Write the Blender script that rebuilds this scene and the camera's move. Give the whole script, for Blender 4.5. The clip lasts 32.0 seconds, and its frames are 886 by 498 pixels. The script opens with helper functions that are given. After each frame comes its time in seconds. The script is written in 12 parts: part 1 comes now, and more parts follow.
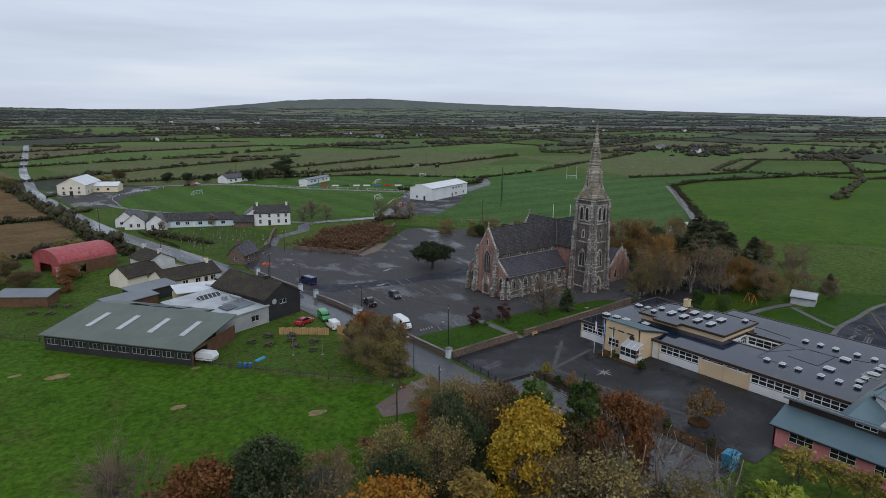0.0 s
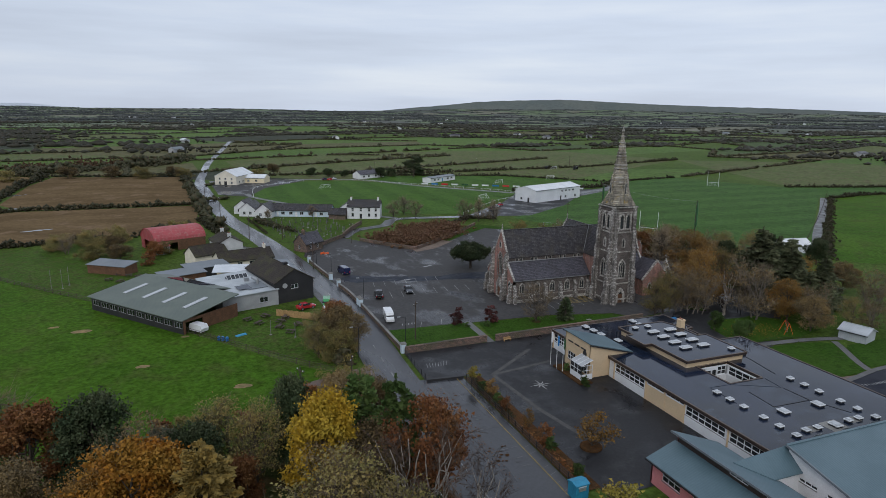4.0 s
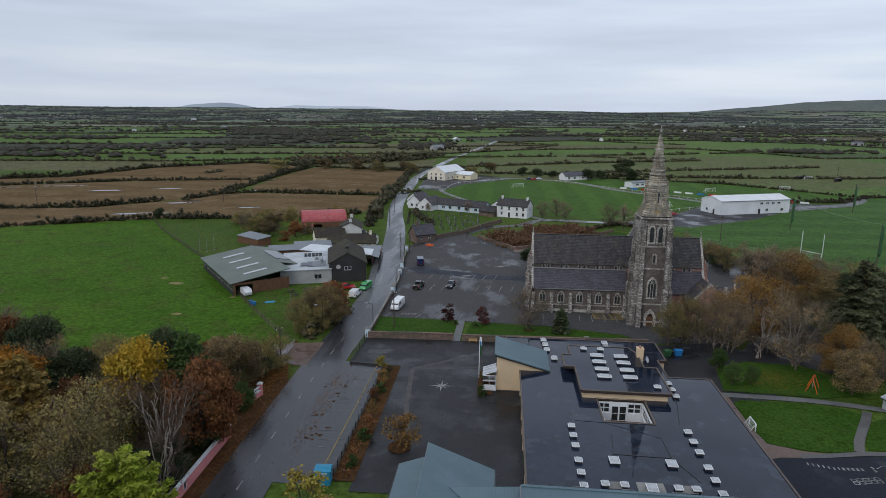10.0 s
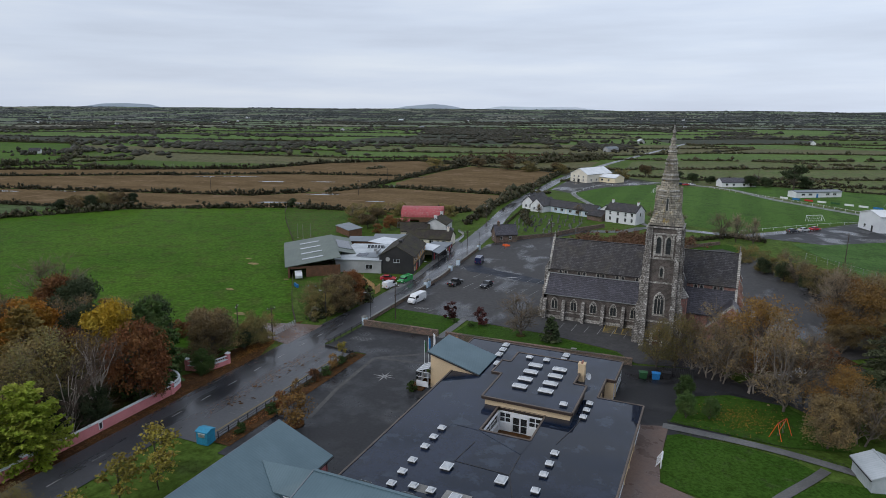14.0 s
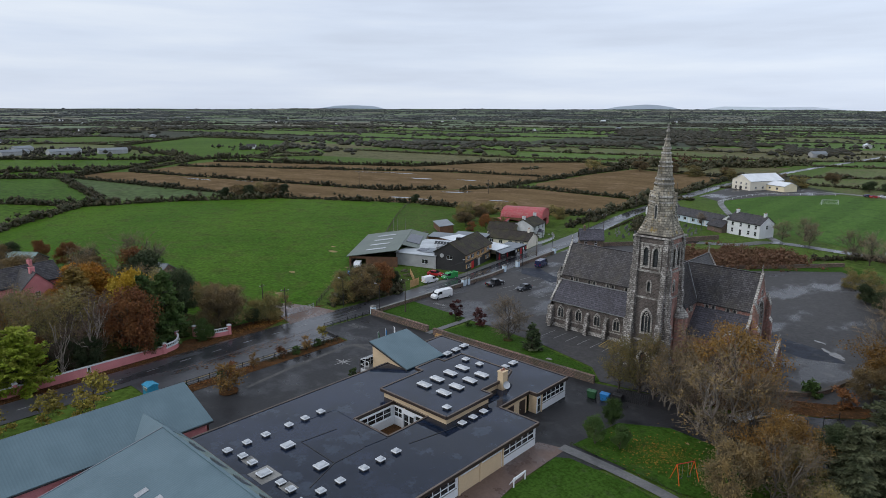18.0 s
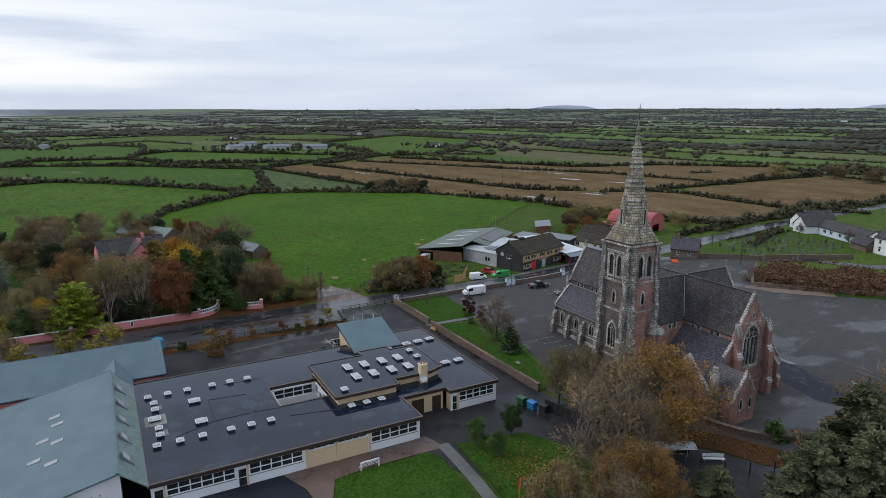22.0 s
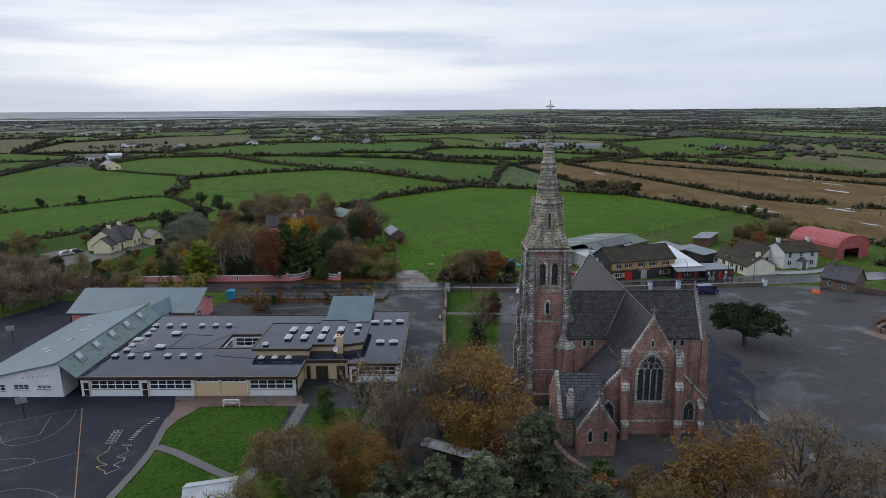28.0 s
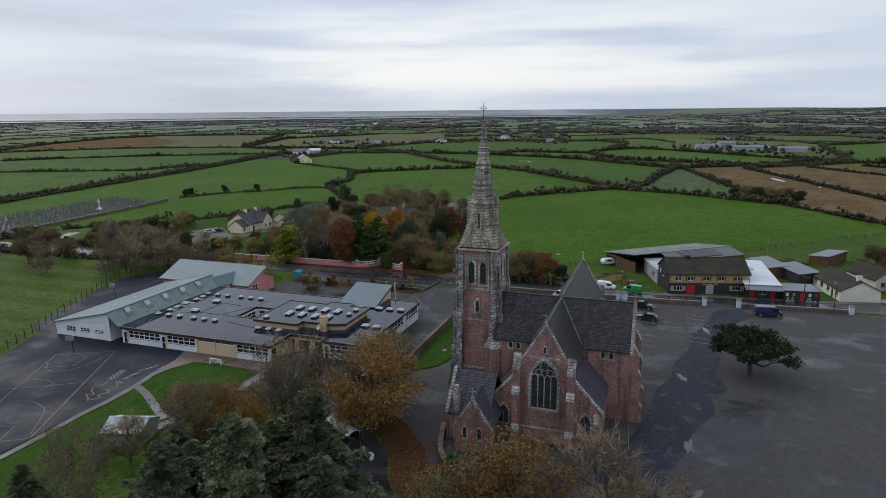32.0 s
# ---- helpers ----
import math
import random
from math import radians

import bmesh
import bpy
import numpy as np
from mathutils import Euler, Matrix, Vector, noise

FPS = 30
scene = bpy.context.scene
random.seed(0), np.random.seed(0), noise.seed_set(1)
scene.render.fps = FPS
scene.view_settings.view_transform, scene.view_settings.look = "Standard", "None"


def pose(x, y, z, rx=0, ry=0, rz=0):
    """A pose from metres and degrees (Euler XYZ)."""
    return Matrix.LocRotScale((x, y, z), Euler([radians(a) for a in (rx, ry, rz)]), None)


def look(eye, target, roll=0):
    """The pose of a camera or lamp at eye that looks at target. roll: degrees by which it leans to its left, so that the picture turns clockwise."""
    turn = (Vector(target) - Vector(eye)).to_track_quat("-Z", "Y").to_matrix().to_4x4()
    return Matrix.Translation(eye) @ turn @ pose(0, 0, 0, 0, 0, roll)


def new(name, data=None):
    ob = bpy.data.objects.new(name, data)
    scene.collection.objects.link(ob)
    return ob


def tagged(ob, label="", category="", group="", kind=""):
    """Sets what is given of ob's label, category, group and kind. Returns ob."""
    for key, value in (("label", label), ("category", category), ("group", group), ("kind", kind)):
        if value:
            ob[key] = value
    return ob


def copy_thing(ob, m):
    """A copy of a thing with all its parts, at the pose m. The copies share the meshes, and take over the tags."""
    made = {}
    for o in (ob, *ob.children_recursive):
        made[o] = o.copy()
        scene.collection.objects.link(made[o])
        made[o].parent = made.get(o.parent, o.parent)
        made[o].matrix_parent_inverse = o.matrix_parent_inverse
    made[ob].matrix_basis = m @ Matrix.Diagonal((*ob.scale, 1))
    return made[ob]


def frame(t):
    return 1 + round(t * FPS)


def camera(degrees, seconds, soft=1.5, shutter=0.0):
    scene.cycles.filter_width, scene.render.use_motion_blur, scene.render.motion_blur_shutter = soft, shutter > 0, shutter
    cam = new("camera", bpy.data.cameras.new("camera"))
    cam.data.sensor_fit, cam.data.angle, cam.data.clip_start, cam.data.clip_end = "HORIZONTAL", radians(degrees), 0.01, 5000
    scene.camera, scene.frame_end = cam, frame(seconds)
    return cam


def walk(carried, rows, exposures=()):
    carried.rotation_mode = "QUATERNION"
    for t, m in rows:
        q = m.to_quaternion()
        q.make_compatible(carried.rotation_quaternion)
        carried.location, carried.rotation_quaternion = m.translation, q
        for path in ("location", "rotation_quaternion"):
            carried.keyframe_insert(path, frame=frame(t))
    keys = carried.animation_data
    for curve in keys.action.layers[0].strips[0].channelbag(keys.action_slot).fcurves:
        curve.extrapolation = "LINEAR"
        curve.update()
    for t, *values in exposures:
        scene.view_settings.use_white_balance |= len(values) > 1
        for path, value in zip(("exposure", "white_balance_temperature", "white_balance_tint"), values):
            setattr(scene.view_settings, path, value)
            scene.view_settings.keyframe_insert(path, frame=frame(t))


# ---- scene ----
cam = camera(69.9, 32.0, 0.6)
METRES, EYE, TURN = 326.4, 43.8, -38.4
ROWS = [
    (0.0, 0.0, 0.0, 0.0, 0.13, -12.19, -0.61),
    (0.5, 0.0158, -0.0005, 0.0001, 2.2, -12.17, -0.61),
    (1.0, 0.0316, -0.0004, 0.0002, 4.3, -12.18, -0.64),
    (1.5, 0.0474, 0.0004, 0.0003, 6.41, -12.18, -0.65),
    (2.0, 0.0631, 0.0019, 0.0003, 8.52, -12.18, -0.68),
    (2.5, 0.0789, 0.004, 0.0004, 10.63, -12.2, -0.68),
    (3.0, 0.0945, 0.0067, 0.0005, 12.77, -12.22, -0.71),
    (3.5, 0.1099, 0.01, 0.0007, 14.92, -12.25, -0.72),
    (5.5, 0.1711, 0.0281, 0.0012, 23.69, -12.31, -0.63),
    (6.0, 0.1856, 0.0341, 0.0011, 25.89, -12.32, -0.66),
    (6.5, 0.1998, 0.0408, 0.0011, 28.11, -12.35, -0.69),
    (7.0, 0.2138, 0.048, 0.0011, 30.34, -12.36, -0.66),
    (7.5, 0.2277, 0.0558, 0.001, 32.59, -12.36, -0.62),
    (8.0, 0.241, 0.0641, 0.001, 34.85, -12.37, -0.63),
    (8.5, 0.2541, 0.0729, 0.0009, 37.12, -12.37, -0.61),
    (9.0, 0.2667, 0.0823, 0.0007, 39.37, -12.37, -0.58),
    (9.5, 0.279, 0.0921, 0.0008, 41.64, -12.39, -0.56),
    (10.0, 0.2908, 0.1024, 0.0008, 43.89, -12.4, -0.57),
    (10.5, 0.3024, 0.1132, 0.0008, 46.18, -12.4, -0.52),
    (11.0, 0.3135, 0.1245, 0.0007, 48.47, -12.41, -0.52),
    (11.5, 0.3241, 0.1361, 0.0007, 50.77, -12.44, -0.54),
    (12.0, 0.3345, 0.1482, 0.0006, 53.08, -12.44, -0.44),
    (12.5, 0.3442, 0.1605, 0.0007, 55.38, -12.45, -0.47),
    (13.0, 0.3534, 0.1734, 0.0006, 57.7, -12.46, -0.43),
    (13.5, 0.362, 0.1866, 0.0006, 60.0, -12.47, -0.4),
    (14.0, 0.3702, 0.2, 0.0007, 62.32, -12.47, -0.38),
    (14.5, 0.3778, 0.2139, 0.0007, 64.64, -12.48, -0.36),
    (16.5, 0.4013, 0.2735, 0.0005, 74.04, -12.48, -0.24),
    (17.0, 0.4057, 0.2886, 0.0002, 76.37, -12.47, -0.2),
    (17.5, 0.4094, 0.3037, -0.0001, 78.7, -12.47, -0.19),
    (18.0, 0.4128, 0.3189, -0.0004, 81.05, -12.47, -0.17),
    (18.5, 0.4155, 0.3342, -0.0006, 83.4, -12.48, -0.16),
    (19.0, 0.4177, 0.3496, -0.0009, 85.76, -12.46, -0.13),
    (19.5, 0.4193, 0.3651, -0.001, 88.14, -12.48, -0.09),
    (20.0, 0.4204, 0.3806, -0.0011, 90.51, -12.49, -0.06),
    (20.5, 0.4208, 0.3962, -0.0013, 92.9, -12.48, -0.03),
    (21.0, 0.4207, 0.4116, -0.0015, 95.26, -12.48, -0.01),
    (21.5, 0.4201, 0.4272, -0.0017, 97.63, -12.48, 0.07),
    (22.0, 0.4187, 0.4426, -0.0019, 99.99, -12.47, 0.07),
    (22.5, 0.417, 0.458, -0.0022, 102.37, -12.45, 0.08),
    (23.0, 0.4144, 0.4735, -0.0024, 104.79, -12.46, 0.16),
    (23.5, 0.4113, 0.4886, -0.0026, 107.16, -12.44, 0.16),
    (24.0, 0.4078, 0.5035, -0.0025, 109.55, -12.45, 0.14),
    (24.5, 0.4035, 0.5184, -0.0026, 111.96, -12.44, 0.14),
    (25.0, 0.3988, 0.5333, -0.0027, 114.34, -12.43, 0.2),
    (25.5, 0.3934, 0.5478, -0.0028, 116.74, -12.42, 0.21),
    (27.5, 0.3664, 0.6038, -0.0035, 126.34, -12.39, 0.32),
    (28.0, 0.3582, 0.617, -0.0036, 128.73, -12.38, 0.33),
    (28.5, 0.3496, 0.6298, -0.0036, 131.1, -12.36, 0.35),
    (29.0, 0.3405, 0.6422, -0.0035, 133.48, -12.36, 0.37),
    (29.5, 0.3311, 0.6543, -0.0035, 135.86, -12.36, 0.39),
    (30.0, 0.3214, 0.666, -0.0035, 138.21, -12.36, 0.41),
    (30.5, 0.3114, 0.677, -0.0034, 140.57, -12.35, 0.42),
    (31.0, 0.301, 0.6876, -0.0035, 142.91, -12.34, 0.44),
    (31.5, 0.2903, 0.6977, -0.0033, 145.24, -12.33, 0.46),
    (32.0, 0.2794, 0.7071, -0.0033, 147.54, -12.33, 0.49),
]
walk(cam, [(t, pose(0, 0, EYE, 0, 0, TURN) @ pose(METRES * x, METRES * y, METRES * z, 90 + pitch, roll, yaw)) for t, x, y, z, yaw, pitch, roll in ROWS], [(0.0, -0.1), (6.0, -0.08), (13.0, 0.02), (17.0, 0.16), (21.0, 0.2), (25.0, 0.19), (29.0, 0.1), (32.0, 0.02)])

# ---- world and light: a November overcast, brightest low in the south-west ----
SUN_AZ, SUN_EL = 150.0, 38.0  # turn from +y towards -x, and height, in degrees
world = bpy.data.worlds.new("overcast")
scene.world = world
world.use_nodes = True


def build_world():
    nt = world.node_tree
    nt.nodes.clear()
    N, L = nt.nodes.new, nt.links.new
    out, bg = N("ShaderNodeOutputWorld"), N("ShaderNodeBackground")
    sky = N("ShaderNodeTexSky")
    sky.sky_type, sky.sun_disc = "NISHITA", False
    sky.sun_elevation, sky.sun_rotation = radians(SUN_EL), radians(-SUN_AZ)
    sky.air_density, sky.dust_density = 1.0, 2.0
    tc = N("ShaderNodeTexCoord")
    mp = N("ShaderNodeMapping")
    mp.inputs["Scale"].default_value = (1.5, 1.5, 15.0)
    mp.inputs["Rotation"].default_value = (0, 0, radians(35))
    L(tc.outputs["Generated"], mp.inputs["Vector"])
    n1 = N("ShaderNodeTexNoise")
    n1.inputs["Scale"].default_value, n1.inputs["Detail"].default_value, n1.inputs["Roughness"].default_value = 1.3, 7, 0.52
    L(mp.outputs["Vector"], n1.inputs["Vector"])
    ramp = N("ShaderNodeValToRGB")
    e = ramp.color_ramp.elements
    e[0].position, e[0].color = 0.30, (0.60, 0.67, 0.81, 1)
    e[1].position, e[1].color = 0.74, (0.85, 0.915, 1.01, 1)
    e.new(0.5).color = (0.70, 0.785, 0.94, 1)
    L(n1.outputs["Fac"], ramp.inputs["Fac"])
    # the thin cloud low on the sun's side
    dot = N("ShaderNodeVectorMath")
    dot.operation = "DOT_PRODUCT"
    a = radians(106)
    dot.inputs[1].default_value = (-math.sin(a), math.cos(a), 0)
    L(tc.outputs["Generated"], dot.inputs[0])
    side = N("ShaderNodeMapRange")
    side.interpolation_type = "SMOOTHSTEP"
    side.inputs["From Min"].default_value, side.inputs["From Max"].default_value = 0.84, 1.0
    L(dot.outputs["Value"], side.inputs["Value"])
    sep = N("ShaderNodeSeparateXYZ")
    L(tc.outputs["Generated"], sep.inputs[0])
    lowr = N("ShaderNodeValToRGB")
    e = lowr.color_ramp.elements
    e[0].position, e[0].color = 0.0, (0.1, 0.1, 0.1, 1)
    e[1].position, e[1].color = 0.6, (0.25, 0.25, 0.25, 1)
    e.new(0.05).color = (0.9, 0.9, 0.9, 1)
    e.new(0.11).color = (0.8, 0.8, 0.8, 1)
    e.new(0.17).color = (0.15, 0.15, 0.15, 1)
    L(sep.outputs["Z"], lowr.inputs["Fac"])
    m1 = N("ShaderNodeMath")
    m1.operation = "MULTIPLY"
    L(side.outputs[0], m1.inputs[0])
    L(lowr.outputs["Color"], m1.inputs[1])
    gap = N("ShaderNodeMapRange")
    gap.interpolation_type = "SMOOTHSTEP"
    gap.inputs["From Min"].default_value, gap.inputs["From Max"].default_value = 0.40, 0.64
    L(n1.outputs["Fac"], gap.inputs["Value"])
    m2 = N("ShaderNodeMath")
    m2.operation = "MULTIPLY"
    L(m1.outputs[0], m2.inputs[0])
    L(gap.outputs[0], m2.inputs[1])
    br = N("ShaderNodeMix")
    br.data_type = "RGBA"
    br.inputs["B"].default_value = (1.11, 1.12, 1.12, 1)
    L(m2.outputs[0], br.inputs["Factor"])
    L(ramp.outputs["Color"], br.inputs["A"])
    # the cloud bank is a little thicker over the west
    thick = N("ShaderNodeMapRange")
    thick.interpolation_type = "SMOOTHSTEP"
    thick.inputs["From Min"].default_value, thick.inputs["From Max"].default_value = -0.9, 0.7
    thick.inputs["To Min"].default_value, thick.inputs["To Max"].default_value = 1.0, 0.87
    L(dot.outputs["Value"], thick.inputs["Value"])
    dim = N("ShaderNodeVectorMath")
    dim.operation = "SCALE"
    L(br.outputs["Result"], dim.inputs[0])
    L(thick.outputs[0], dim.inputs["Scale"])
    sk = N("ShaderNodeMix")
    sk.data_type, sk.blend_type = "RGBA", "MIX"
    scl = N("ShaderNodeVectorMath")
    scl.operation = "SCALE"
    scl.inputs["Scale"].default_value = 0.1
    L(sky.outputs["Color"], scl.inputs[0])
    sk.inputs["Factor"].default_value = 0.9
    L(scl.outputs["Vector"], sk.inputs["A"])
    L(dim.outputs["Vector"], sk.inputs["B"])
    L(sk.outputs["Result"], bg.inputs["Color"])
    bg.inputs["Strength"].default_value = 1.0
    L(bg.outputs[0], out.inputs["Surface"])


build_world()
sun = new("sun", bpy.data.lights.new("sun", "SUN"))
sun.data.energy, sun.data.angle, sun.data.color = 0.95, radians(40), (1.0, 0.98, 0.95)
_a, _e = radians(SUN_AZ), radians(SUN_EL)
_d = Vector((-math.sin(_a) * math.cos(_e), math.cos(_a) * math.cos(_e), math.sin(_e)))
sun.matrix_world = look(_d * 300, (0, 0, 0))

# ---- materials ----


def shader(name, rough=0.8, metal=0.0, spec=0.5):
    m = bpy.data.materials.new(name)
    m.use_nodes = True
    b = m.node_tree.nodes["Principled BSDF"]
    b.inputs["Roughness"].default_value, b.inputs["Metallic"].default_value = rough, metal
    b.inputs["Specular IOR Level"].default_value = spec
    return m, m.node_tree, b


def noise_node(nt, scale, detail=4, rough=0.55, vec=None, obj=True):
    n = nt.nodes.new("ShaderNodeTexNoise")
    n.inputs["Scale"].default_value, n.inputs["Detail"].default_value, n.inputs["Roughness"].default_value = scale, detail, rough
    if vec is None:
        tc = nt.nodes.new("ShaderNodeTexCoord")
        vec = tc.outputs["Object"]
    nt.links.new(vec, n.inputs["Vector"])
    return n


def rgb(c):
    return (c[0], c[1], c[2], 1)


def mix(nt, fac, a, b, mode="MIX"):
    m = nt.nodes.new("ShaderNodeMix")
    m.data_type, m.blend_type = "RGBA", mode
    for sock, v in (("Factor", fac), ("A", a), ("B", b)):
        if isinstance(v, (int, float)):
            m.inputs[sock].default_value = v
        elif isinstance(v, tuple):
            m.inputs[sock].default_value = rgb(v)
        else:
            nt.links.new(v, m.inputs[sock])
    return m.outputs["Result"]


def ramp2(nt, src, lo, hi, a=0.0, b=1.0):
    r = nt.nodes.new("ShaderNodeMapRange")
    r.interpolation_type = "SMOOTHSTEP"
    r.inputs["From Min"].default_value, r.inputs["From Max"].default_value = lo, hi
    r.inputs["To Min"].default_value, r.inputs["To Max"].default_value = a, b
    nt.links.new(src, r.inputs["Value"])
    return r.outputs[0]


def bump(nt, b, src, dist, strength=0.6):
    n = nt.nodes.new("ShaderNodeBump")
    n.inputs["Distance"].default_value, n.inputs["Strength"].default_value = dist, strength
    nt.links.new(src, n.inputs["Height"])
    nt.links.new(n.outputs[0], b.inputs["Normal"])


def plain(name, c1, c2, big=0.3, fine=4.0, rough=0.8, metal=0.0, spec=0.4, dist=0.02, vary=0.0, c3=None, grain=0.5):
    """Two colours mixed at a large scale, grain at a fine one; c3 comes in patches, vary by object."""
    m, nt, b = shader(name, rough, metal, spec)
    n1, n2 = noise_node(nt, big, 5), noise_node(nt, fine, 6, 0.65)
    col = mix(nt, ramp2(nt, n1.outputs["Fac"], 0.35, 0.65), c1, c2)
    if c3:
        n3 = noise_node(nt, big * 2.7, 6, 0.6)
        col = mix(nt, ramp2(nt, n3.outputs["Fac"], 0.52, 0.66), col, c3)
    col = mix(nt, grain, col, mix(nt, ramp2(nt, n2.outputs["Fac"], 0.25, 0.75), (0.45, 0.45, 0.45), (1.4, 1.4, 1.4)), "MULTIPLY")
    if vary:
        oi = nt.nodes.new("ShaderNodeObjectInfo")
        hs = nt.nodes.new("ShaderNodeHueSaturation")
        nt.links.new(ramp2(nt, oi.outputs["Random"], 0, 1, 1 - vary, 1 + vary), hs.inputs["Value"])
        nt.links.new(col, hs.inputs["Color"])
        col = hs.outputs[0]
    nt.links.new(col, b.inputs["Base Color"])
    bump(nt, b, n2.outputs["Fac"], dist)
    return m


def wet(name, c1, c2, fine=3.0, dry=0.55, soaked=0.12, scale=0.09, low=0.45, high=0.6, spec=0.5, streak=(1, 1, 1), c3=None, relief=0.35):
    """Tarmac or felt after rain: the wet patches are smoother and darker."""
    m, nt, b = shader(name, dry, 0, spec)
    tc = nt.nodes.new("ShaderNodeTexCoord")
    mp = nt.nodes.new("ShaderNodeMapping")
    mp.inputs["Scale"].default_value = streak
    nt.links.new(tc.outputs["Object"], mp.inputs["Vector"])
    n1, n2 = noise_node(nt, scale, 7, 0.6, mp.outputs[0]), noise_node(nt, fine, 6, 0.7)
    w = ramp2(nt, n1.outputs["Fac"], low, high)
    col = mix(nt, w, c1, c2)
    if c3:
        n3 = noise_node(nt, scale * 2.1, 6, 0.6)
        col = mix(nt, ramp2(nt, n3.outputs["Fac"], 0.55, 0.64), col, c3)
    col = mix(nt, 0.5, col, mix(nt, ramp2(nt, n2.outputs["Fac"], 0.25, 0.75), (0.5, 0.5, 0.5), (1.4, 1.4, 1.4)), "MULTIPLY")
    nt.links.new(col, b.inputs["Base Color"])
    nt.links.new(ramp2(nt, n1.outputs["Fac"], low, high, dry, soaked), b.inputs["Roughness"])
    bump(nt, b, n2.outputs["Fac"], 0.01, relief)
    return m


def masonry(name, c1, c2, mortar, bw, bh, gap=0.02, stain=(0.06, 0.055, 0.05), amount=0.5, rough=0.9, lichen=None, spec=0.15, streak=None):
    """Courses of stone, brick or slate, laid along the wall and up it."""
    m, nt, b = shader(name, rough, 0, spec)
    tc, sp, cb = (nt.nodes.new(k) for k in ("ShaderNodeTexCoord", "ShaderNodeSeparateXYZ", "ShaderNodeCombineXYZ"))
    nt.links.new(tc.outputs["Object"], sp.inputs[0])
    ad = nt.nodes.new("ShaderNodeMath")
    nt.links.new(sp.outputs["X"], ad.inputs[0])
    nt.links.new(sp.outputs["Y"], ad.inputs[1])
    nt.links.new(ad.outputs[0], cb.inputs["X"])
    nt.links.new(sp.outputs["Z"], cb.inputs["Y"])
    br = nt.nodes.new("ShaderNodeTexBrick")
    br.inputs["Color1"].default_value, br.inputs["Color2"].default_value, br.inputs["Mortar"].default_value = rgb(c1), rgb(c2), rgb(mortar)
    br.inputs["Scale"].default_value = 1.0
    br.inputs["Brick Width"].default_value, br.inputs["Row Height"].default_value = bw, bh
    br.inputs["Mortar Size"].default_value, br.inputs["Mortar Smooth"].default_value = gap, 0.3
    wob = noise_node(nt, 1.6, 3)
    wv = nt.nodes.new("ShaderNodeVectorMath")
    wv.operation = "MULTIPLY_ADD"
    wv.inputs[1].default_value = (0.12, 0.12, 0.12)
    nt.links.new(wob.outputs["Color"], wv.inputs[0])
    nt.links.new(cb.outputs[0], wv.inputs[2])
    nt.links.new(wv.outputs[0], br.inputs["Vector"])
    n1, n2 = noise_node(nt, 0.35, 6, 0.6), noise_node(nt, 3.5, 6, 0.7)
    col = mix(nt, ramp2(nt, n1.outputs["Fac"], 0.42, 0.68, 0, amount), br.outputs["Color"], stain)
    if streak:
        mq = nt.nodes.new("ShaderNodeMapping")
        mq.inputs["Scale"].default_value = (1.1, 1.1, 0.13)
        nt.links.new(tc.outputs["Object"], mq.inputs["Vector"])
        n4 = noise_node(nt, 1.0, 6, 0.65, mq.outputs[0])
        col = mix(nt, ramp2(nt, n4.outputs["Fac"], 0.46, 0.66, 0, 0.8), col, streak)
    if lichen:
        n3 = noise_node(nt, 0.9, 7, 0.7)
        col = mix(nt, ramp2(nt, n3.outputs["Fac"], 0.54, 0.68, 0, 0.8), col, lichen)
    col = mix(nt, 0.6, col, mix(nt, ramp2(nt, n2.outputs["Fac"], 0.25, 0.75), (0.4, 0.4, 0.4), (1.5, 1.5, 1.5)), "MULTIPLY")
    nt.links.new(col, b.inputs["Base Color"])
    bump(nt, b, br.outputs["Fac"], -0.03)
    return m


def sheetmetal(name, c1, c2, axis="Y", pitch=0.3, rough=0.45, moss=None):
    """Ribbed roof sheets; the ribs follow one axis."""
    m, nt, b = shader(name, rough, 0.0, 0.5)
    tc = nt.nodes.new("ShaderNodeTexCoord")
    sp = nt.nodes.new("ShaderNodeSeparateXYZ")
    nt.links.new(tc.outputs["Object"], sp.inputs[0])
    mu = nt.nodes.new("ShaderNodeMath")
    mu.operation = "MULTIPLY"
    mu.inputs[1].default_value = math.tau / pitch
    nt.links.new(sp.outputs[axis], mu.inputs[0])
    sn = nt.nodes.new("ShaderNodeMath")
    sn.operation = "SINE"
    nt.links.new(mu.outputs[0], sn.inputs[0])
    n1, n2 = noise_node(nt, 0.25, 5), noise_node(nt, 5, 6, 0.7)
    col = mix(nt, ramp2(nt, n1.outputs["Fac"], 0.35, 0.65), c1, c2)
    if moss:
        n3 = noise_node(nt, 1.1, 7, 0.65)
        col = mix(nt, ramp2(nt, n3.outputs["Fac"], 0.47, 0.66, 0, 0.85), col, moss)
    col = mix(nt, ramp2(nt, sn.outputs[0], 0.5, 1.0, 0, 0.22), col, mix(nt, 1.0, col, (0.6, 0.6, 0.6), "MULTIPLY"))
    col = mix(nt, 0.35, col, mix(nt, n2.outputs["Fac"], (0.5, 0.5, 0.5), (1.5, 1.5, 1.5)), "MULTIPLY")
    nt.links.new(col, b.inputs["Base Color"])
    bump(nt, b, sn.outputs[0], 0.015, 0.25)
    return m


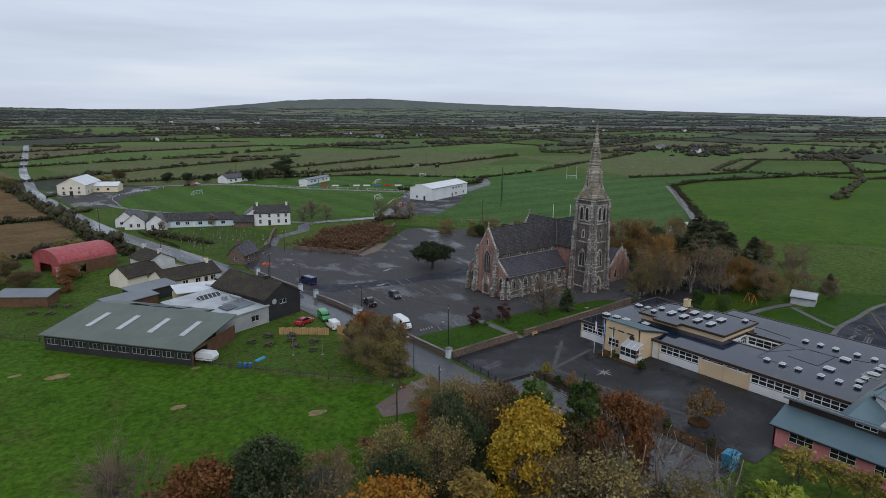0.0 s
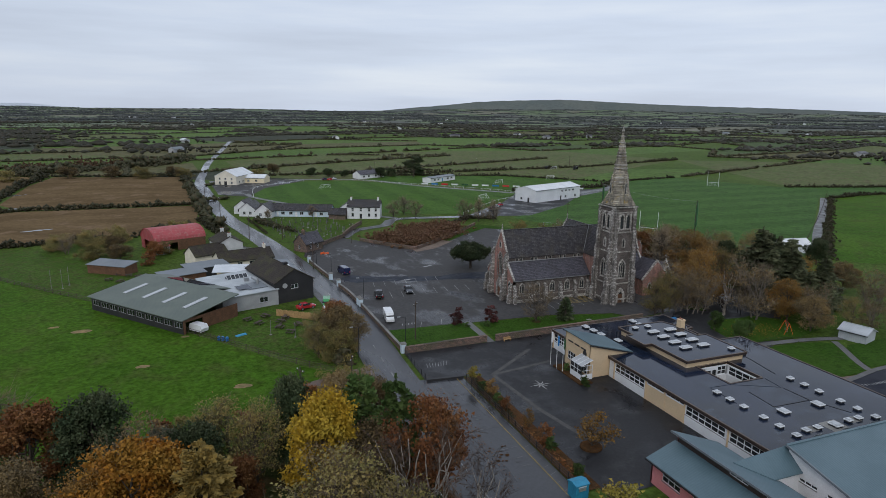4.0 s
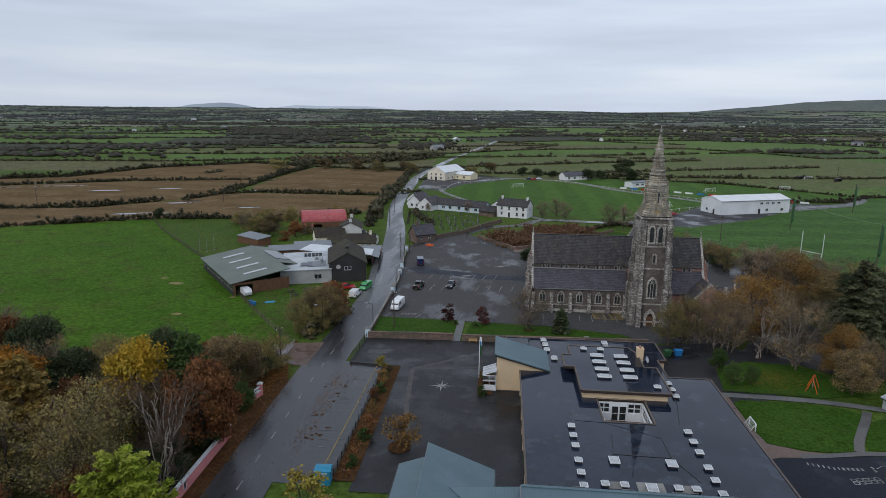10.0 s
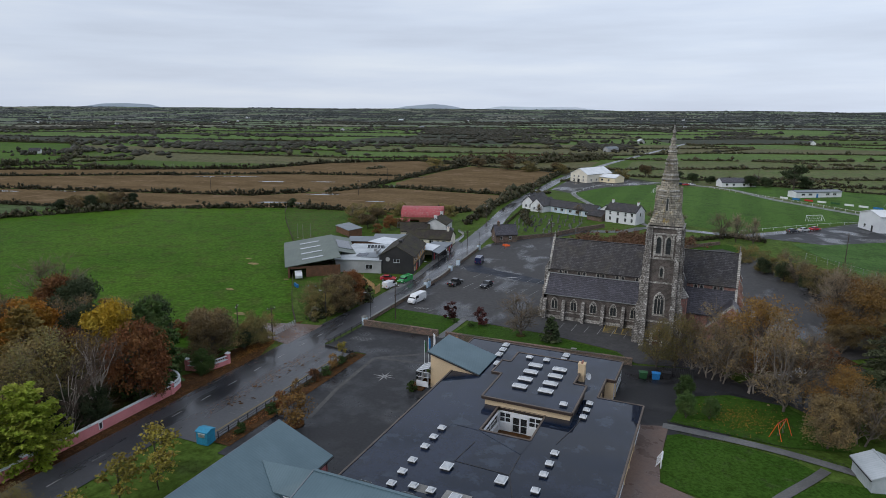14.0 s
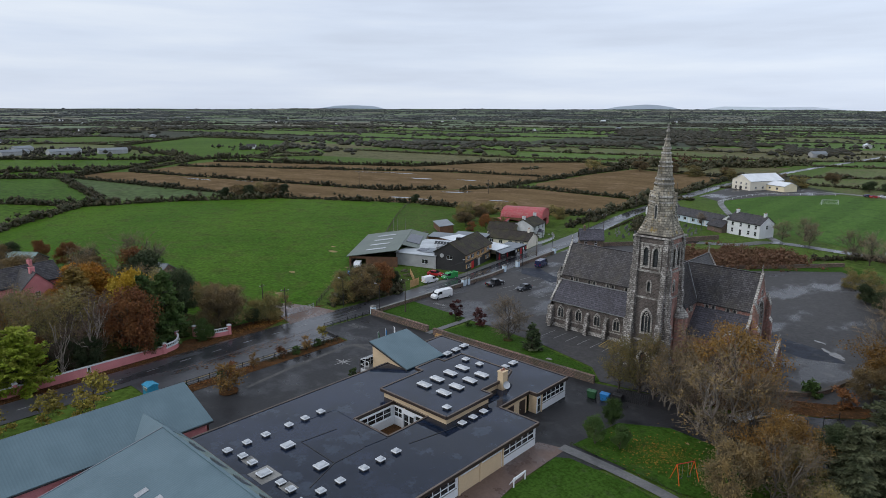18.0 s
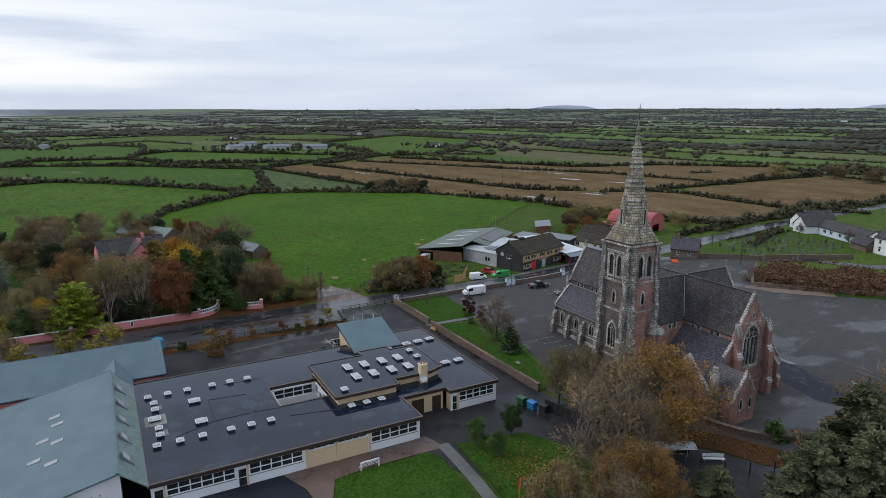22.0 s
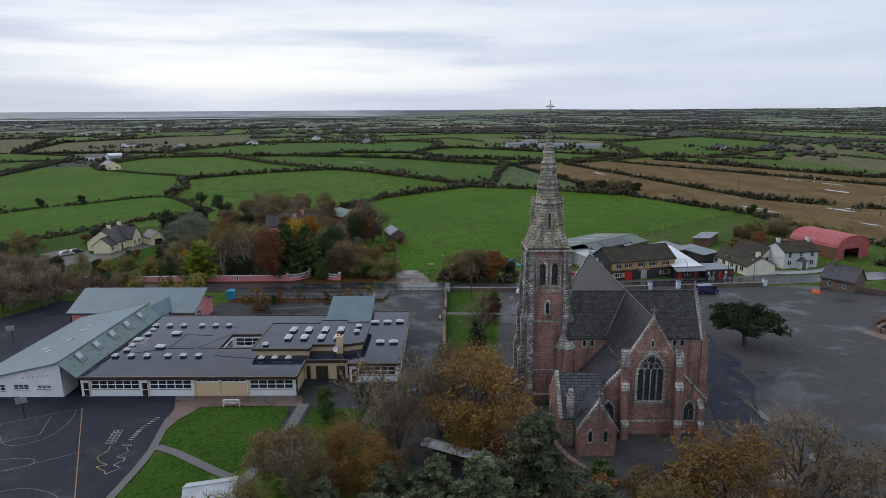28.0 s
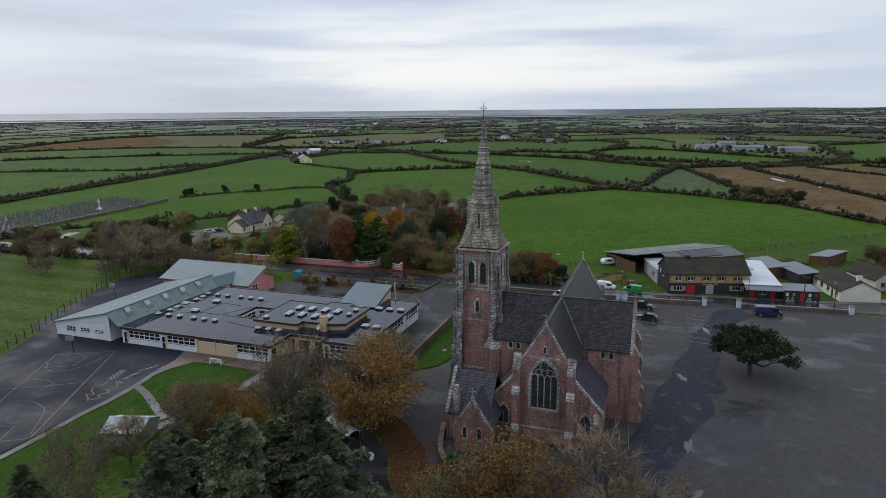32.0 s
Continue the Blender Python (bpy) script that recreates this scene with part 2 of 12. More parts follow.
def foliage(name, c1, c2, c3):
    m, nt, b = shader(name, 0.6, 0, 0.12)
    ge = nt.nodes.new("ShaderNodeNewGeometry")
    oi = nt.nodes.new("ShaderNodeObjectInfo")
    n1 = noise_node(nt, 0.5, 3)
    col = mix(nt, ge.outputs["Random Per Island"], c1, c2)
    col = mix(nt, ramp2(nt, n1.outputs["Fac"], 0.42, 0.66), col, c3)
    hs = nt.nodes.new("ShaderNodeHueSaturation")
    nt.links.new(ramp2(nt, oi.outputs["Random"], 0, 1, 0.72, 1.25), hs.inputs["Value"])
    nt.links.new(col, hs.inputs["Color"])
    nt.links.new(hs.outputs[0], b.inputs["Base Color"])
    return m


def turf(name, c1, c2, c3, big=0.02, stripe=None, fine=1.2, patch=(0.5, 0.7), sheen=0.006):
    """Grass: broad swathes, tussocks and worn patches; stripe is (axis, width) of the mower."""
    m, nt, b = shader(name, 0.55, 0, sheen)
    n1, n2, n3 = noise_node(nt, big, 6, 0.6), noise_node(nt, fine, 7, 0.7), noise_node(nt, big * 7, 6, 0.62)
    col = mix(nt, ramp2(nt, n1.outputs["Fac"], 0.35, 0.65), c1, c2)
    col = mix(nt, ramp2(nt, n3.outputs["Fac"], patch[0], patch[1], 0, 0.8), col, c3)
    if stripe:
        tc, sp = nt.nodes.new("ShaderNodeTexCoord"), nt.nodes.new("ShaderNodeSeparateXYZ")
        nt.links.new(tc.outputs["Object"], sp.inputs[0])
        mu, sn = nt.nodes.new("ShaderNodeMath"), nt.nodes.new("ShaderNodeMath")
        mu.operation, sn.operation = "MULTIPLY", "SINE"
        mu.inputs[1].default_value = math.pi / stripe[1]
        nt.links.new(sp.outputs[stripe[0]], mu.inputs[0])
        nt.links.new(mu.outputs[0], sn.inputs[0])
        col = mix(nt, ramp2(nt, sn.outputs[0], -0.4, 0.4, 0, 0.42), col, mix(nt, 1.0, col, (0.6, 0.66, 0.6), "MULTIPLY"))
    n4 = noise_node(nt, fine * 0.22, 8, 0.72)
    col = mix(nt, ramp2(nt, n4.outputs["Fac"], 0.5, 0.66, 0, 0.75), col, mix(nt, 1.0, col, (0.62, 0.60, 0.55), "MULTIPLY"))
    col = mix(nt, 0.7, col, mix(nt, ramp2(nt, n2.outputs["Fac"], 0.28, 0.72), (0.4, 0.4, 0.4), (1.55, 1.55, 1.55)), "MULTIPLY")
    nt.links.new(col, b.inputs["Base Color"])
    bump(nt, b, n2.outputs["Fac"], 0.12, 0.6)
    return m


def glassmat(name, tint):
    m, nt, b = shader(name, 0.04, 0, 0.5)
    b.inputs["Base Color"].default_value = rgb(tint)
    b.inputs["Transmission Weight"].default_value = 0.75
    b.inputs["IOR"].default_value = 1.45
    return m


M = {}
M["field"] = turf("field_grass", (0.0587, 0.0974, 0.0179), (0.0790, 0.1193, 0.0269), (0.0627, 0.0840, 0.0299), 0.012, None, 1.0, (0.52, 0.72))
M["green1"] = turf("green_field_a", (0.051, 0.101, 0.0130), (0.066, 0.118, 0.0170), (0.051, 0.078, 0.020), 0.012, None, 0.4, (0.52, 0.72))
M["green2"] = turf("green_field_b", (0.046, 0.092, 0.015), (0.055, 0.106, 0.018), (0.060, 0.088, 0.024), 0.012, None, 0.4, (0.5, 0.7))
M["bigfield"] = turf("pasture", (0.045, 0.102, 0.0100), (0.063, 0.124, 0.0140), (0.060, 0.085, 0.018), 0.02, None, 1.1, (0.48, 0.68))
M["far1"] = turf("far_grass_a", (0.0770, 0.1313, 0.0325), (0.0968, 0.1522, 0.0375), (0.0935, 0.1208, 0.0438), 0.006, None, 0.3)
M["far2"] = turf("far_grass_b", (0.0598, 0.0925, 0.0364), (0.0754, 0.1075, 0.0420), (0.0806, 0.0950, 0.0462), 0.006, None, 0.3)
M["far3"] = turf("far_stubble", (0.105, 0.10, 0.05), (0.12, 0.112, 0.056), (0.085, 0.10, 0.04), 0.006, None, 0.3)
# far2 and far4 are dulled towards grey, distance haze put into their colour
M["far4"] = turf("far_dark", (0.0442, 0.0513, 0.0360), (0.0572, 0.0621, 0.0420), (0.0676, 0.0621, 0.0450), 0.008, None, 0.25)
# paler, greyer copies for the far plain: aerial haze mixed into the colour
M["hazed1"] = turf("hazed_pasture", (0.098, 0.135, 0.066), (0.112, 0.150, 0.072), (0.105, 0.130, 0.075), 0.004, None, 0.05, sheen=0.03)
M["hazed2"] = turf("hazed_grazing", (0.086, 0.105, 0.068), (0.100, 0.118, 0.074), (0.096, 0.104, 0.074), 0.004, None, 0.05, sheen=0.03)
M["hazed3"] = turf("hazed_stubble", (0.135, 0.135, 0.092), (0.150, 0.146, 0.098), (0.120, 0.128, 0.086), 0.004, None, 0.05, sheen=0.03)
M["hazed4"] = turf("hazed_scrub", (0.070, 0.078, 0.066), (0.082, 0.086, 0.070), (0.088, 0.084, 0.070), 0.006, None, 0.05, sheen=0.03)
M["meadow"] = turf("rough_meadow", (0.110, 0.125, 0.050), (0.090, 0.122, 0.040), (0.120, 0.100, 0.058), 0.03, None, 0.5, (0.5, 0.62))
M["pitch"] = turf("pitch_grass", (0.0607, 0.1223, 0.0220), (0.0681, 0.1316, 0.0260), (0.0442, 0.0851, 0.0200), 0.02, ("X", 9.0), 1.5)
M["gaapitch"] = turf("playing_field_grass", (0.058, 0.118, 0.030), (0.066, 0.128, 0.034), (0.048, 0.088, 0.028), 0.02, ("Y", 10.0), 1.5)
M["lawn"] = turf("lawn_grass", (0.0306, 0.0697, 0.0103), (0.0391, 0.0815, 0.0131), (0.0442, 0.0667, 0.0206), 0.07, None, 2.5, (0.55, 0.72))
M["mown"] = turf("mown_field_grass", (0.066, 0.102, 0.022), (0.078, 0.116, 0.028), (0.066, 0.092, 0.024), 0.03, ("X", 5.0), 1.6, (0.5, 0.7))
M["garden"] = turf("garden_grass", (0.048, 0.092, 0.015), (0.060, 0.108, 0.019), (0.068, 0.078, 0.026), 0.09, None, 1.6, (0.45, 0.62))
M["scrub"] = turf("scrub_floor", (0.04, 0.05, 0.018), (0.055, 0.065, 0.02), (0.07, 0.05, 0.026), 0.06, None, 1.0, (0.42, 0.6), sheen=0.0)
M["leaves"] = turf("leaf_litter", (0.06, 0.036, 0.02), (0.085, 0.046, 0.024), (0.12, 0.055, 0.02), 0.2, None, 5.0, (0.5, 0.62), sheen=0.0)
M["plough"] = wet("ploughed_soil", (0.155, 0.108, 0.060), (0.120, 0.083, 0.046), 0.7, 0.9, 0.8, 0.03, 0.4, 0.62, 0.0, (1, 2.2, 1), (0.175, 0.122, 0.075))
# distance haze is put into the hill's grey base colour
M["moor"] = plain("haze_tinted_hill", (0.115, 0.132, 0.125), (0.135, 0.148, 0.135), 0.006, 0.05, 0.95, 0, 0.0, 0.02, grain=0.25)
# the mountains' pale blue is haze, set directly as base colour
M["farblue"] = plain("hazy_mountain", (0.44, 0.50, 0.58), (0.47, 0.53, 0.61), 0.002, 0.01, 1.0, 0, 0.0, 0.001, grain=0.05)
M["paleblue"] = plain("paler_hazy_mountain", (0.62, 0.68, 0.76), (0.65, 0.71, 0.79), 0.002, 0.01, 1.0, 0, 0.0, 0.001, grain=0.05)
M["water"] = wet("standing_water", (0.09, 0.08, 0.07), (0.07, 0.065, 0.06), 1.0, 0.1, 0.05, 0.3)
M["sea"] = wet("sea_water", (0.10, 0.125, 0.14), (0.09, 0.11, 0.125), 0.02, 0.45, 0.3, 0.002, spec=0.5)
M["road"] = wet("wet_road", (0.050, 0.051, 0.056), (0.026, 0.027, 0.031), 2.5, 0.42, 0.16, 0.10, 0.40, 0.62, 0.5, (1.6, 0.25, 1), relief=0.25)
M["carpark"] = wet("wet_tarmac", (0.062, 0.060, 0.060), (0.040, 0.040, 0.043), 1.3, 0.75, 0.26, 0.11, 0.5, 0.6, 0.15, (1, 0.5, 1), (0.071, 0.069, 0.067))
M["soaked"] = wet("soaked_tarmac", (0.024, 0.029, 0.043), (0.044, 0.048, 0.057), 1.6, 0.5, 0.8, 0.22, 0.44, 0.60, 0.07, (1, 1.6, 1), (0.062, 0.064, 0.070))
M["joint"] = plain("tarmac_patch", (0.080, 0.077, 0.074), (0.062, 0.060, 0.058), 0.8, 5, 0.8)
M["faded"] = plain("faded_paint", (0.16, 0.16, 0.16), (0.075, 0.075, 0.075), 1.2, 6, 0.6)
M["orangeline"] = plain("orange_paint", (0.30, 0.16, 0.07), (0.20, 0.11, 0.05), 1.2, 6, 0.6)
M["yard"] = wet("school_tarmac", (0.025, 0.025, 0.027), (0.013, 0.013, 0.015), 2.4, 0.6, 0.25, 0.12, 0.45, 0.62, 0.22, (1, 1, 1), (0.034, 0.034, 0.035))
M["court"] = wet("play_court", (0.024, 0.027, 0.038), (0.014, 0.016, 0.024), 3.0, 0.7, 0.42, 0.10, 0.42, 0.64, 0.07, (1, 1, 1), (0.031, 0.034, 0.045))
M["brownpath"] = wet("brown_tarmac", (0.135, 0.09, 0.072), (0.10, 0.066, 0.054), 3.0, 0.6, 0.25, 0.3, 0.42, 0.6, 0.4)
M["path"] = wet("concrete_path", (0.135, 0.135, 0.132), (0.088, 0.088, 0.09), 3.0, 0.7, 0.35, 0.3, 0.42, 0.6, 0.3)
M["edging"] = wet("concrete_edging", (0.115, 0.112, 0.108), (0.085, 0.083, 0.08), 3.0, 0.7, 0.4, 0.3, 0.42, 0.6, 0.3)
M["drive"] = plain("drive_gravel", (0.125, 0.112, 0.10), (0.095, 0.085, 0.076), 0.5, 3.0, 0.8)
# greyer, darker rubble for the south walls and two sides of the tower
M["greystone"] = masonry("grey_church_rubble", (0.150, 0.121, 0.107), (0.078, 0.066, 0.060), (0.175, 0.158, 0.145), 0.5, 0.24, 0.035, (0.052, 0.047, 0.043), 0.65)
M["straw"] = plain("trampled_straw", (0.27, 0.185, 0.085), (0.16, 0.125, 0.055), 0.9, 5.0, 0.95)
M["gravel"] = plain("tan_gravel", (0.21, 0.155, 0.12), (0.16, 0.12, 0.095), 0.6, 3.0, 0.9)
M["concrete"] = plain("concrete", (0.24, 0.235, 0.22), (0.17, 0.165, 0.155), 0.4, 5, 0.85)
M["paint"] = plain("road_paint", (0.33, 0.33, 0.32), (0.15, 0.15, 0.15), 0.8, 6, 0.6)
M["yellow"] = plain("yellow_paint", (0.36, 0.25, 0.05), (0.22, 0.16, 0.05), 0.8, 6, 0.6)
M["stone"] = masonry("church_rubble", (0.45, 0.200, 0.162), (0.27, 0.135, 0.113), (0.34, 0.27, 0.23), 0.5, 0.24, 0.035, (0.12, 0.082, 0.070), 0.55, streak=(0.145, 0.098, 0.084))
M["dress"] = masonry("limestone_dressings", (0.58, 0.555, 0.51), (0.43, 0.405, 0.37), (0.10, 0.09, 0.08), 0.7, 0.35, 0.03, (0.085, 0.077, 0.068), 0.55, streak=(0.10, 0.09, 0.078))
M["quoin"] = masonry("quoined_limestone", (0.56, 0.535, 0.50), (0.20, 0.178, 0.160), (0.075, 0.068, 0.062), 0.5, 0.34, 0.035, (0.066, 0.060, 0.054), 0.65, streak=(0.075, 0.068, 0.062))
M["spire"] = masonry("spire_ashlar", (0.49, 0.445, 0.36), (0.26, 0.235, 0.19), (0.050, 0.045, 0.038), 0.7, 0.4, 0.032, (0.080, 0.072, 0.060), 0.6, 0.9, (0.33, 0.22, 0.045), streak=(0.095, 0.088, 0.075))
M["slate"] = masonry("roof_slate", (0.092, 0.086, 0.092), (0.046, 0.043, 0.047), (0.012, 0.012, 0.014), 0.55, 0.3, 0.035, (0.070, 0.060, 0.044), 0.5, 0.42, None, 0.2, streak=(0.028, 0.027, 0.029))
M["slatewet"] = masonry("wet_slate", (0.105, 0.100, 0.118), (0.06, 0.058, 0.07), (0.022, 0.022, 0.027), 0.55, 0.3, 0.03, (0.05, 0.045, 0.05), 0.5, 0.35, None, 0.2)
M["tile"] = masonry("brown_roof_tile", (0.056, 0.047, 0.040), (0.040, 0.034, 0.030), (0.025, 0.02, 0.017), 0.33, 0.25, 0.02, (0.07, 0.068, 0.03), 0.6, 0.75)
M["rubble"] = masonry("boundary_rubble", (0.27, 0.170, 0.135), (0.15, 0.112, 0.095), (0.085, 0.075, 0.066), 0.45, 0.25, 0.04, (0.08, 0.085, 0.05), 0.5)
M["felt"] = wet("roof_felt", (0.016, 0.023, 0.043), (0.008, 0.013, 0.025), 2.0, 0.10, 0.02, 0.13, 0.42, 0.56, 0.30, (1, 1, 1), (0.024, 0.034, 0.053), relief=0.03)
M["fascia"] = plain("dark_fascia", (0.035, 0.024, 0.02), (0.045, 0.03, 0.024), 0.5, 6, 0.5)
M["trim"] = plain("tan_roof_trim", (0.135, 0.105, 0.085), (0.095, 0.075, 0.062), 0.5, 6, 0.6)
M["cream"] = plain("cream_render", (0.62, 0.47, 0.30), (0.56, 0.43, 0.28), 0.35, 7, 0.85, 0, 0.3, 0.01, grain=0.16)
M["creamwall"] = plain("pale_cream_render", (0.80, 0.71, 0.49), (0.74, 0.65, 0.45), 0.35, 7, 0.85, 0, 0.3, 0.01, grain=0.16)
M["offwhite"] = plain("off_white_render", (0.74, 0.69, 0.58), (0.67, 0.62, 0.52), 0.35, 7, 0.85, 0, 0.3, 0.01, grain=0.16)
M["white"] = plain("white_render", (0.72, 0.73, 0.74), (0.64, 0.65, 0.66), 0.3, 7, 0.85, 0, 0.3, 0.01, grain=0.16)
M["upvc"] = plain("white_frame", (0.72, 0.74, 0.76), (0.68, 0.70, 0.72), 0.6, 9, 0.35, 0, 0.5, 0.002, grain=0.16)
M["bluewall"] = plain("pale_blue_render", (0.55, 0.65, 0.72), (0.50, 0.60, 0.68), 0.3, 7, 0.85, grain=0.16)
M["pink"] = plain("pink_masonry_paint", (0.62, 0.24, 0.25), (0.54, 0.20, 0.21), 0.35, 6, 0.8, 0, 0.3, 0.01, grain=0.16)
M["redbrick"] = masonry("red_brick", (0.36, 0.13, 0.10), (0.30, 0.10, 0.08), (0.3, 0.25, 0.2), 0.22, 0.075, 0.01, (0.2, 0.08, 0.06), 0.3)
M["teal"] = sheetmetal("blue_grey_roof_sheet", (0.094, 0.150, 0.175), (0.076, 0.127, 0.150), "Y", 0.34, 0.5)
M["tealx"] = sheetmetal("blue_grey_roof_sheet_across", (0.094, 0.150, 0.175), (0.076, 0.127, 0.150), "X", 0.34, 0.46)
M["mossy"] = sheetmetal("mossy_roof_sheet", (0.17, 0.24, 0.235), (0.14, 0.20, 0.19), "X", 0.45, 0.6, (0.12, 0.135, 0.07))
M["olive"] = sheetmetal("olive_roof_sheet", (0.104, 0.128, 0.102), (0.086, 0.108, 0.088), "Y", 0.4, 0.5)
M["lightsheet"] = sheetmetal("pale_roof_sheet", (0.64, 0.67, 0.70), (0.55, 0.58, 0.61), "X", 0.4, 0.45)
M["redtin"] = sheetmetal("red_corrugated_iron", (0.40, 0.070, 0.076), (0.33, 0.052, 0.058), "X", 0.3, 0.6, (0.34, 0.15, 0.14))
M["greysheet"] = sheetmetal("grey_roof_sheet", (0.16, 0.18, 0.20), (0.13, 0.15, 0.165), "X", 0.4, 0.45)
M["whitesheet"] = sheetmetal("white_cladding", (0.70, 0.72, 0.74), (0.62, 0.64, 0.66), "X", 0.4, 0.5)
M["blacktimber"] = plain("black_boarding", (0.022, 0.022, 0.024), (0.032, 0.031, 0.032), 0.4, 8, 0.6)
M["timber"] = plain("weathered_timber", (0.46, 0.29, 0.13), (0.36, 0.22, 0.10), 0.9, 9, 0.75)
M["brownwood"] = plain("brown_timber", (0.15, 0.075, 0.04), (0.11, 0.055, 0.03), 0.9, 9, 0.75)
M["greywall"] = plain("grey_render", (0.38, 0.385, 0.39), (0.31, 0.315, 0.32), 0.4, 7, 0.85, grain=0.16)
M["palegrey"] = plain("pale_grey_render", (0.56, 0.57, 0.57), (0.47, 0.48, 0.48), 0.4, 7, 0.85, grain=0.2)
M["black"] = plain("black_metal", (0.018, 0.018, 0.02), (0.025, 0.025, 0.027), 1, 9, 0.45)
M["steel"] = plain("galvanised_steel", (0.42, 0.43, 0.44), (0.35, 0.36, 0.37), 1, 9, 0.4, 0.6)
M["pole"] = plain("creosoted_pole", (0.075, 0.055, 0.042), (0.055, 0.042, 0.034), 0.8, 8, 0.8)
M["glass"] = glassmat("window_glass", (0.10, 0.11, 0.12))
M["membrane"] = sheetmetal("grey_white_sheet", (0.44, 0.47, 0.49), (0.33, 0.36, 0.38), "X", 0.4, 0.45)
M["dome"] = plain("rooflight_dome", (0.46, 0.48, 0.50), (0.38, 0.40, 0.42), 1.5, 9, 0.2, 0, 0.5, 0.002, grain=0.16)
M["lead"] = plain("lead_glazing", (0.035, 0.04, 0.042), (0.055, 0.06, 0.06), 2.5, 8, 0.25, 0, 0.5)
M["leadsheet"] = plain("lead_sheet", (0.24, 0.25, 0.26), (0.17, 0.175, 0.18), 1.5, 8, 0.5)
M["red"] = plain("red_gloss", (0.50, 0.02, 0.03), (0.44, 0.02, 0.025), 1, 8, 0.35)
M["blue"] = plain("blue_plastic", (0.02, 0.17, 0.42), (0.02, 0.14, 0.36), 1, 8, 0.4)
M["green"] = plain("green_plastic", (0.03, 0.10, 0.04), (0.025, 0.08, 0.035), 1, 8, 0.4)
M["orange"] = plain("orange_plastic", (0.75, 0.12, 0.02), (0.65, 0.1, 0.02), 1, 8, 0.4)
M["turq"] = plain("turquoise_sheet", (0.03, 0.26, 0.42), (0.025, 0.22, 0.36), 1, 8, 0.5)
M["tyre"] = plain("tyre_rubber", (0.02, 0.02, 0.02), (0.028, 0.028, 0.028), 2, 9, 0.8)
M["grave"] = plain("gravestone", (0.17, 0.17, 0.16), (0.10, 0.10, 0.095), 0.9, 6, 0.8, 0, 0.3, 0.02, 0.45)
M["bark"] = plain("bark", (0.085, 0.068, 0.052), (0.06, 0.05, 0.04), 1.2, 9, 0.9)
M["greybark"] = plain("grey_bark", (0.17, 0.145, 0.12), (0.11, 0.092, 0.076), 1.2, 9, 0.9)
M["palebark"] = plain("pale_bark", (0.34, 0.30, 0.26), (0.16, 0.135, 0.115), 1.2, 9, 0.9)
FOL = {
    "russet": foliage("russet_leaves", (0.188, 0.077, 0.027), (0.131, 0.056, 0.027), (0.213, 0.106, 0.037)),
    "orange": foliage("orange_leaves", (0.44, 0.190, 0.024), (0.27, 0.105, 0.020), (0.36, 0.20, 0.036)),
    "yellow": foliage("yellow_leaves", (0.42, 0.27, 0.022), (0.30, 0.18, 0.02), (0.36, 0.26, 0.035)),
    "red": foliage("red_leaves", (0.235, 0.092, 0.034), (0.135, 0.054, 0.028), (0.27, 0.125, 0.045)),
    "brown": foliage("brown_leaves", (0.172, 0.128, 0.066), (0.085, 0.067, 0.040), (0.205, 0.142, 0.060)),
    "gold": foliage("golden_brown_leaves", (0.26, 0.135, 0.030), (0.15, 0.085, 0.028), (0.22, 0.135, 0.042)),
    "larch": foliage("larch_needles", (0.225, 0.145, 0.035), (0.120, 0.090, 0.030), (0.190, 0.140, 0.045)),
    "olive": foliage("olive_leaves", (0.207, 0.181, 0.063), (0.112, 0.105, 0.043), (0.232, 0.171, 0.061)),
    "green": foliage("green_leaves", (0.056, 0.094, 0.025), (0.037, 0.069, 0.02), (0.075, 0.106, 0.031)),
    "dark": foliage("dark_evergreen_leaves", (0.049, 0.07, 0.031), (0.029, 0.044, 0.021), (0.072, 0.086, 0.042)),
    "lime": foliage("lime_conifer_leaves", (0.22, 0.275, 0.025), (0.12, 0.17, 0.018), (0.23, 0.25, 0.04)),
    "fir": foliage("grey_green_needles", (0.108, 0.126, 0.064), (0.044, 0.054, 0.030), (0.150, 0.160, 0.088)),
    "pale": foliage("silvery_leaves", (0.175, 0.192, 0.128), (0.115, 0.132, 0.088), (0.20, 0.205, 0.145)),
    "hedge": foliage("hedgerow_leaves", (0.030, 0.035, 0.018), (0.047, 0.047, 0.025), (0.066, 0.054, 0.031)),
    # hedge leaves greyed, then blued, with distance: haze worked into the leaf colour
    "hazedhedge": foliage("hazed_hedgerow_leaves", (0.036, 0.039, 0.028), (0.048, 0.047, 0.034), (0.058, 0.050, 0.038)),
    "hazierhedge": foliage("hazier_hedgerow_leaves", (0.052, 0.060, 0.060), (0.062, 0.069, 0.066), (0.070, 0.073, 0.068)),
    "beech": foliage("beech_hedge_leaves", (0.128, 0.066, 0.038), (0.088, 0.048, 0.030), (0.115, 0.072, 0.040)),
    "twig": foliage("bare_twigs", (0.207, 0.168, 0.117), (0.132, 0.108, 0.081), (0.224, 0.163, 0.101)),
    "yellowgreen": foliage("yellow_green_leaves", (0.25, 0.205, 0.035), (0.16, 0.14, 0.03), (0.22, 0.16, 0.035)),
    "darktwig": foliage("dark_twigs", (0.085, 0.062, 0.048), (0.062, 0.047, 0.038), (0.11, 0.075, 0.055)),
    "maroon": foliage("maroon_leaves", (0.06, 0.02, 0.02), (0.085, 0.03, 0.026), (0.05, 0.022, 0.02)),
}

# ---- ways to build ----


def smooth(t):
    t = min(1.0, max(0.0, t))
    return t * t * (3 - 2 * t)


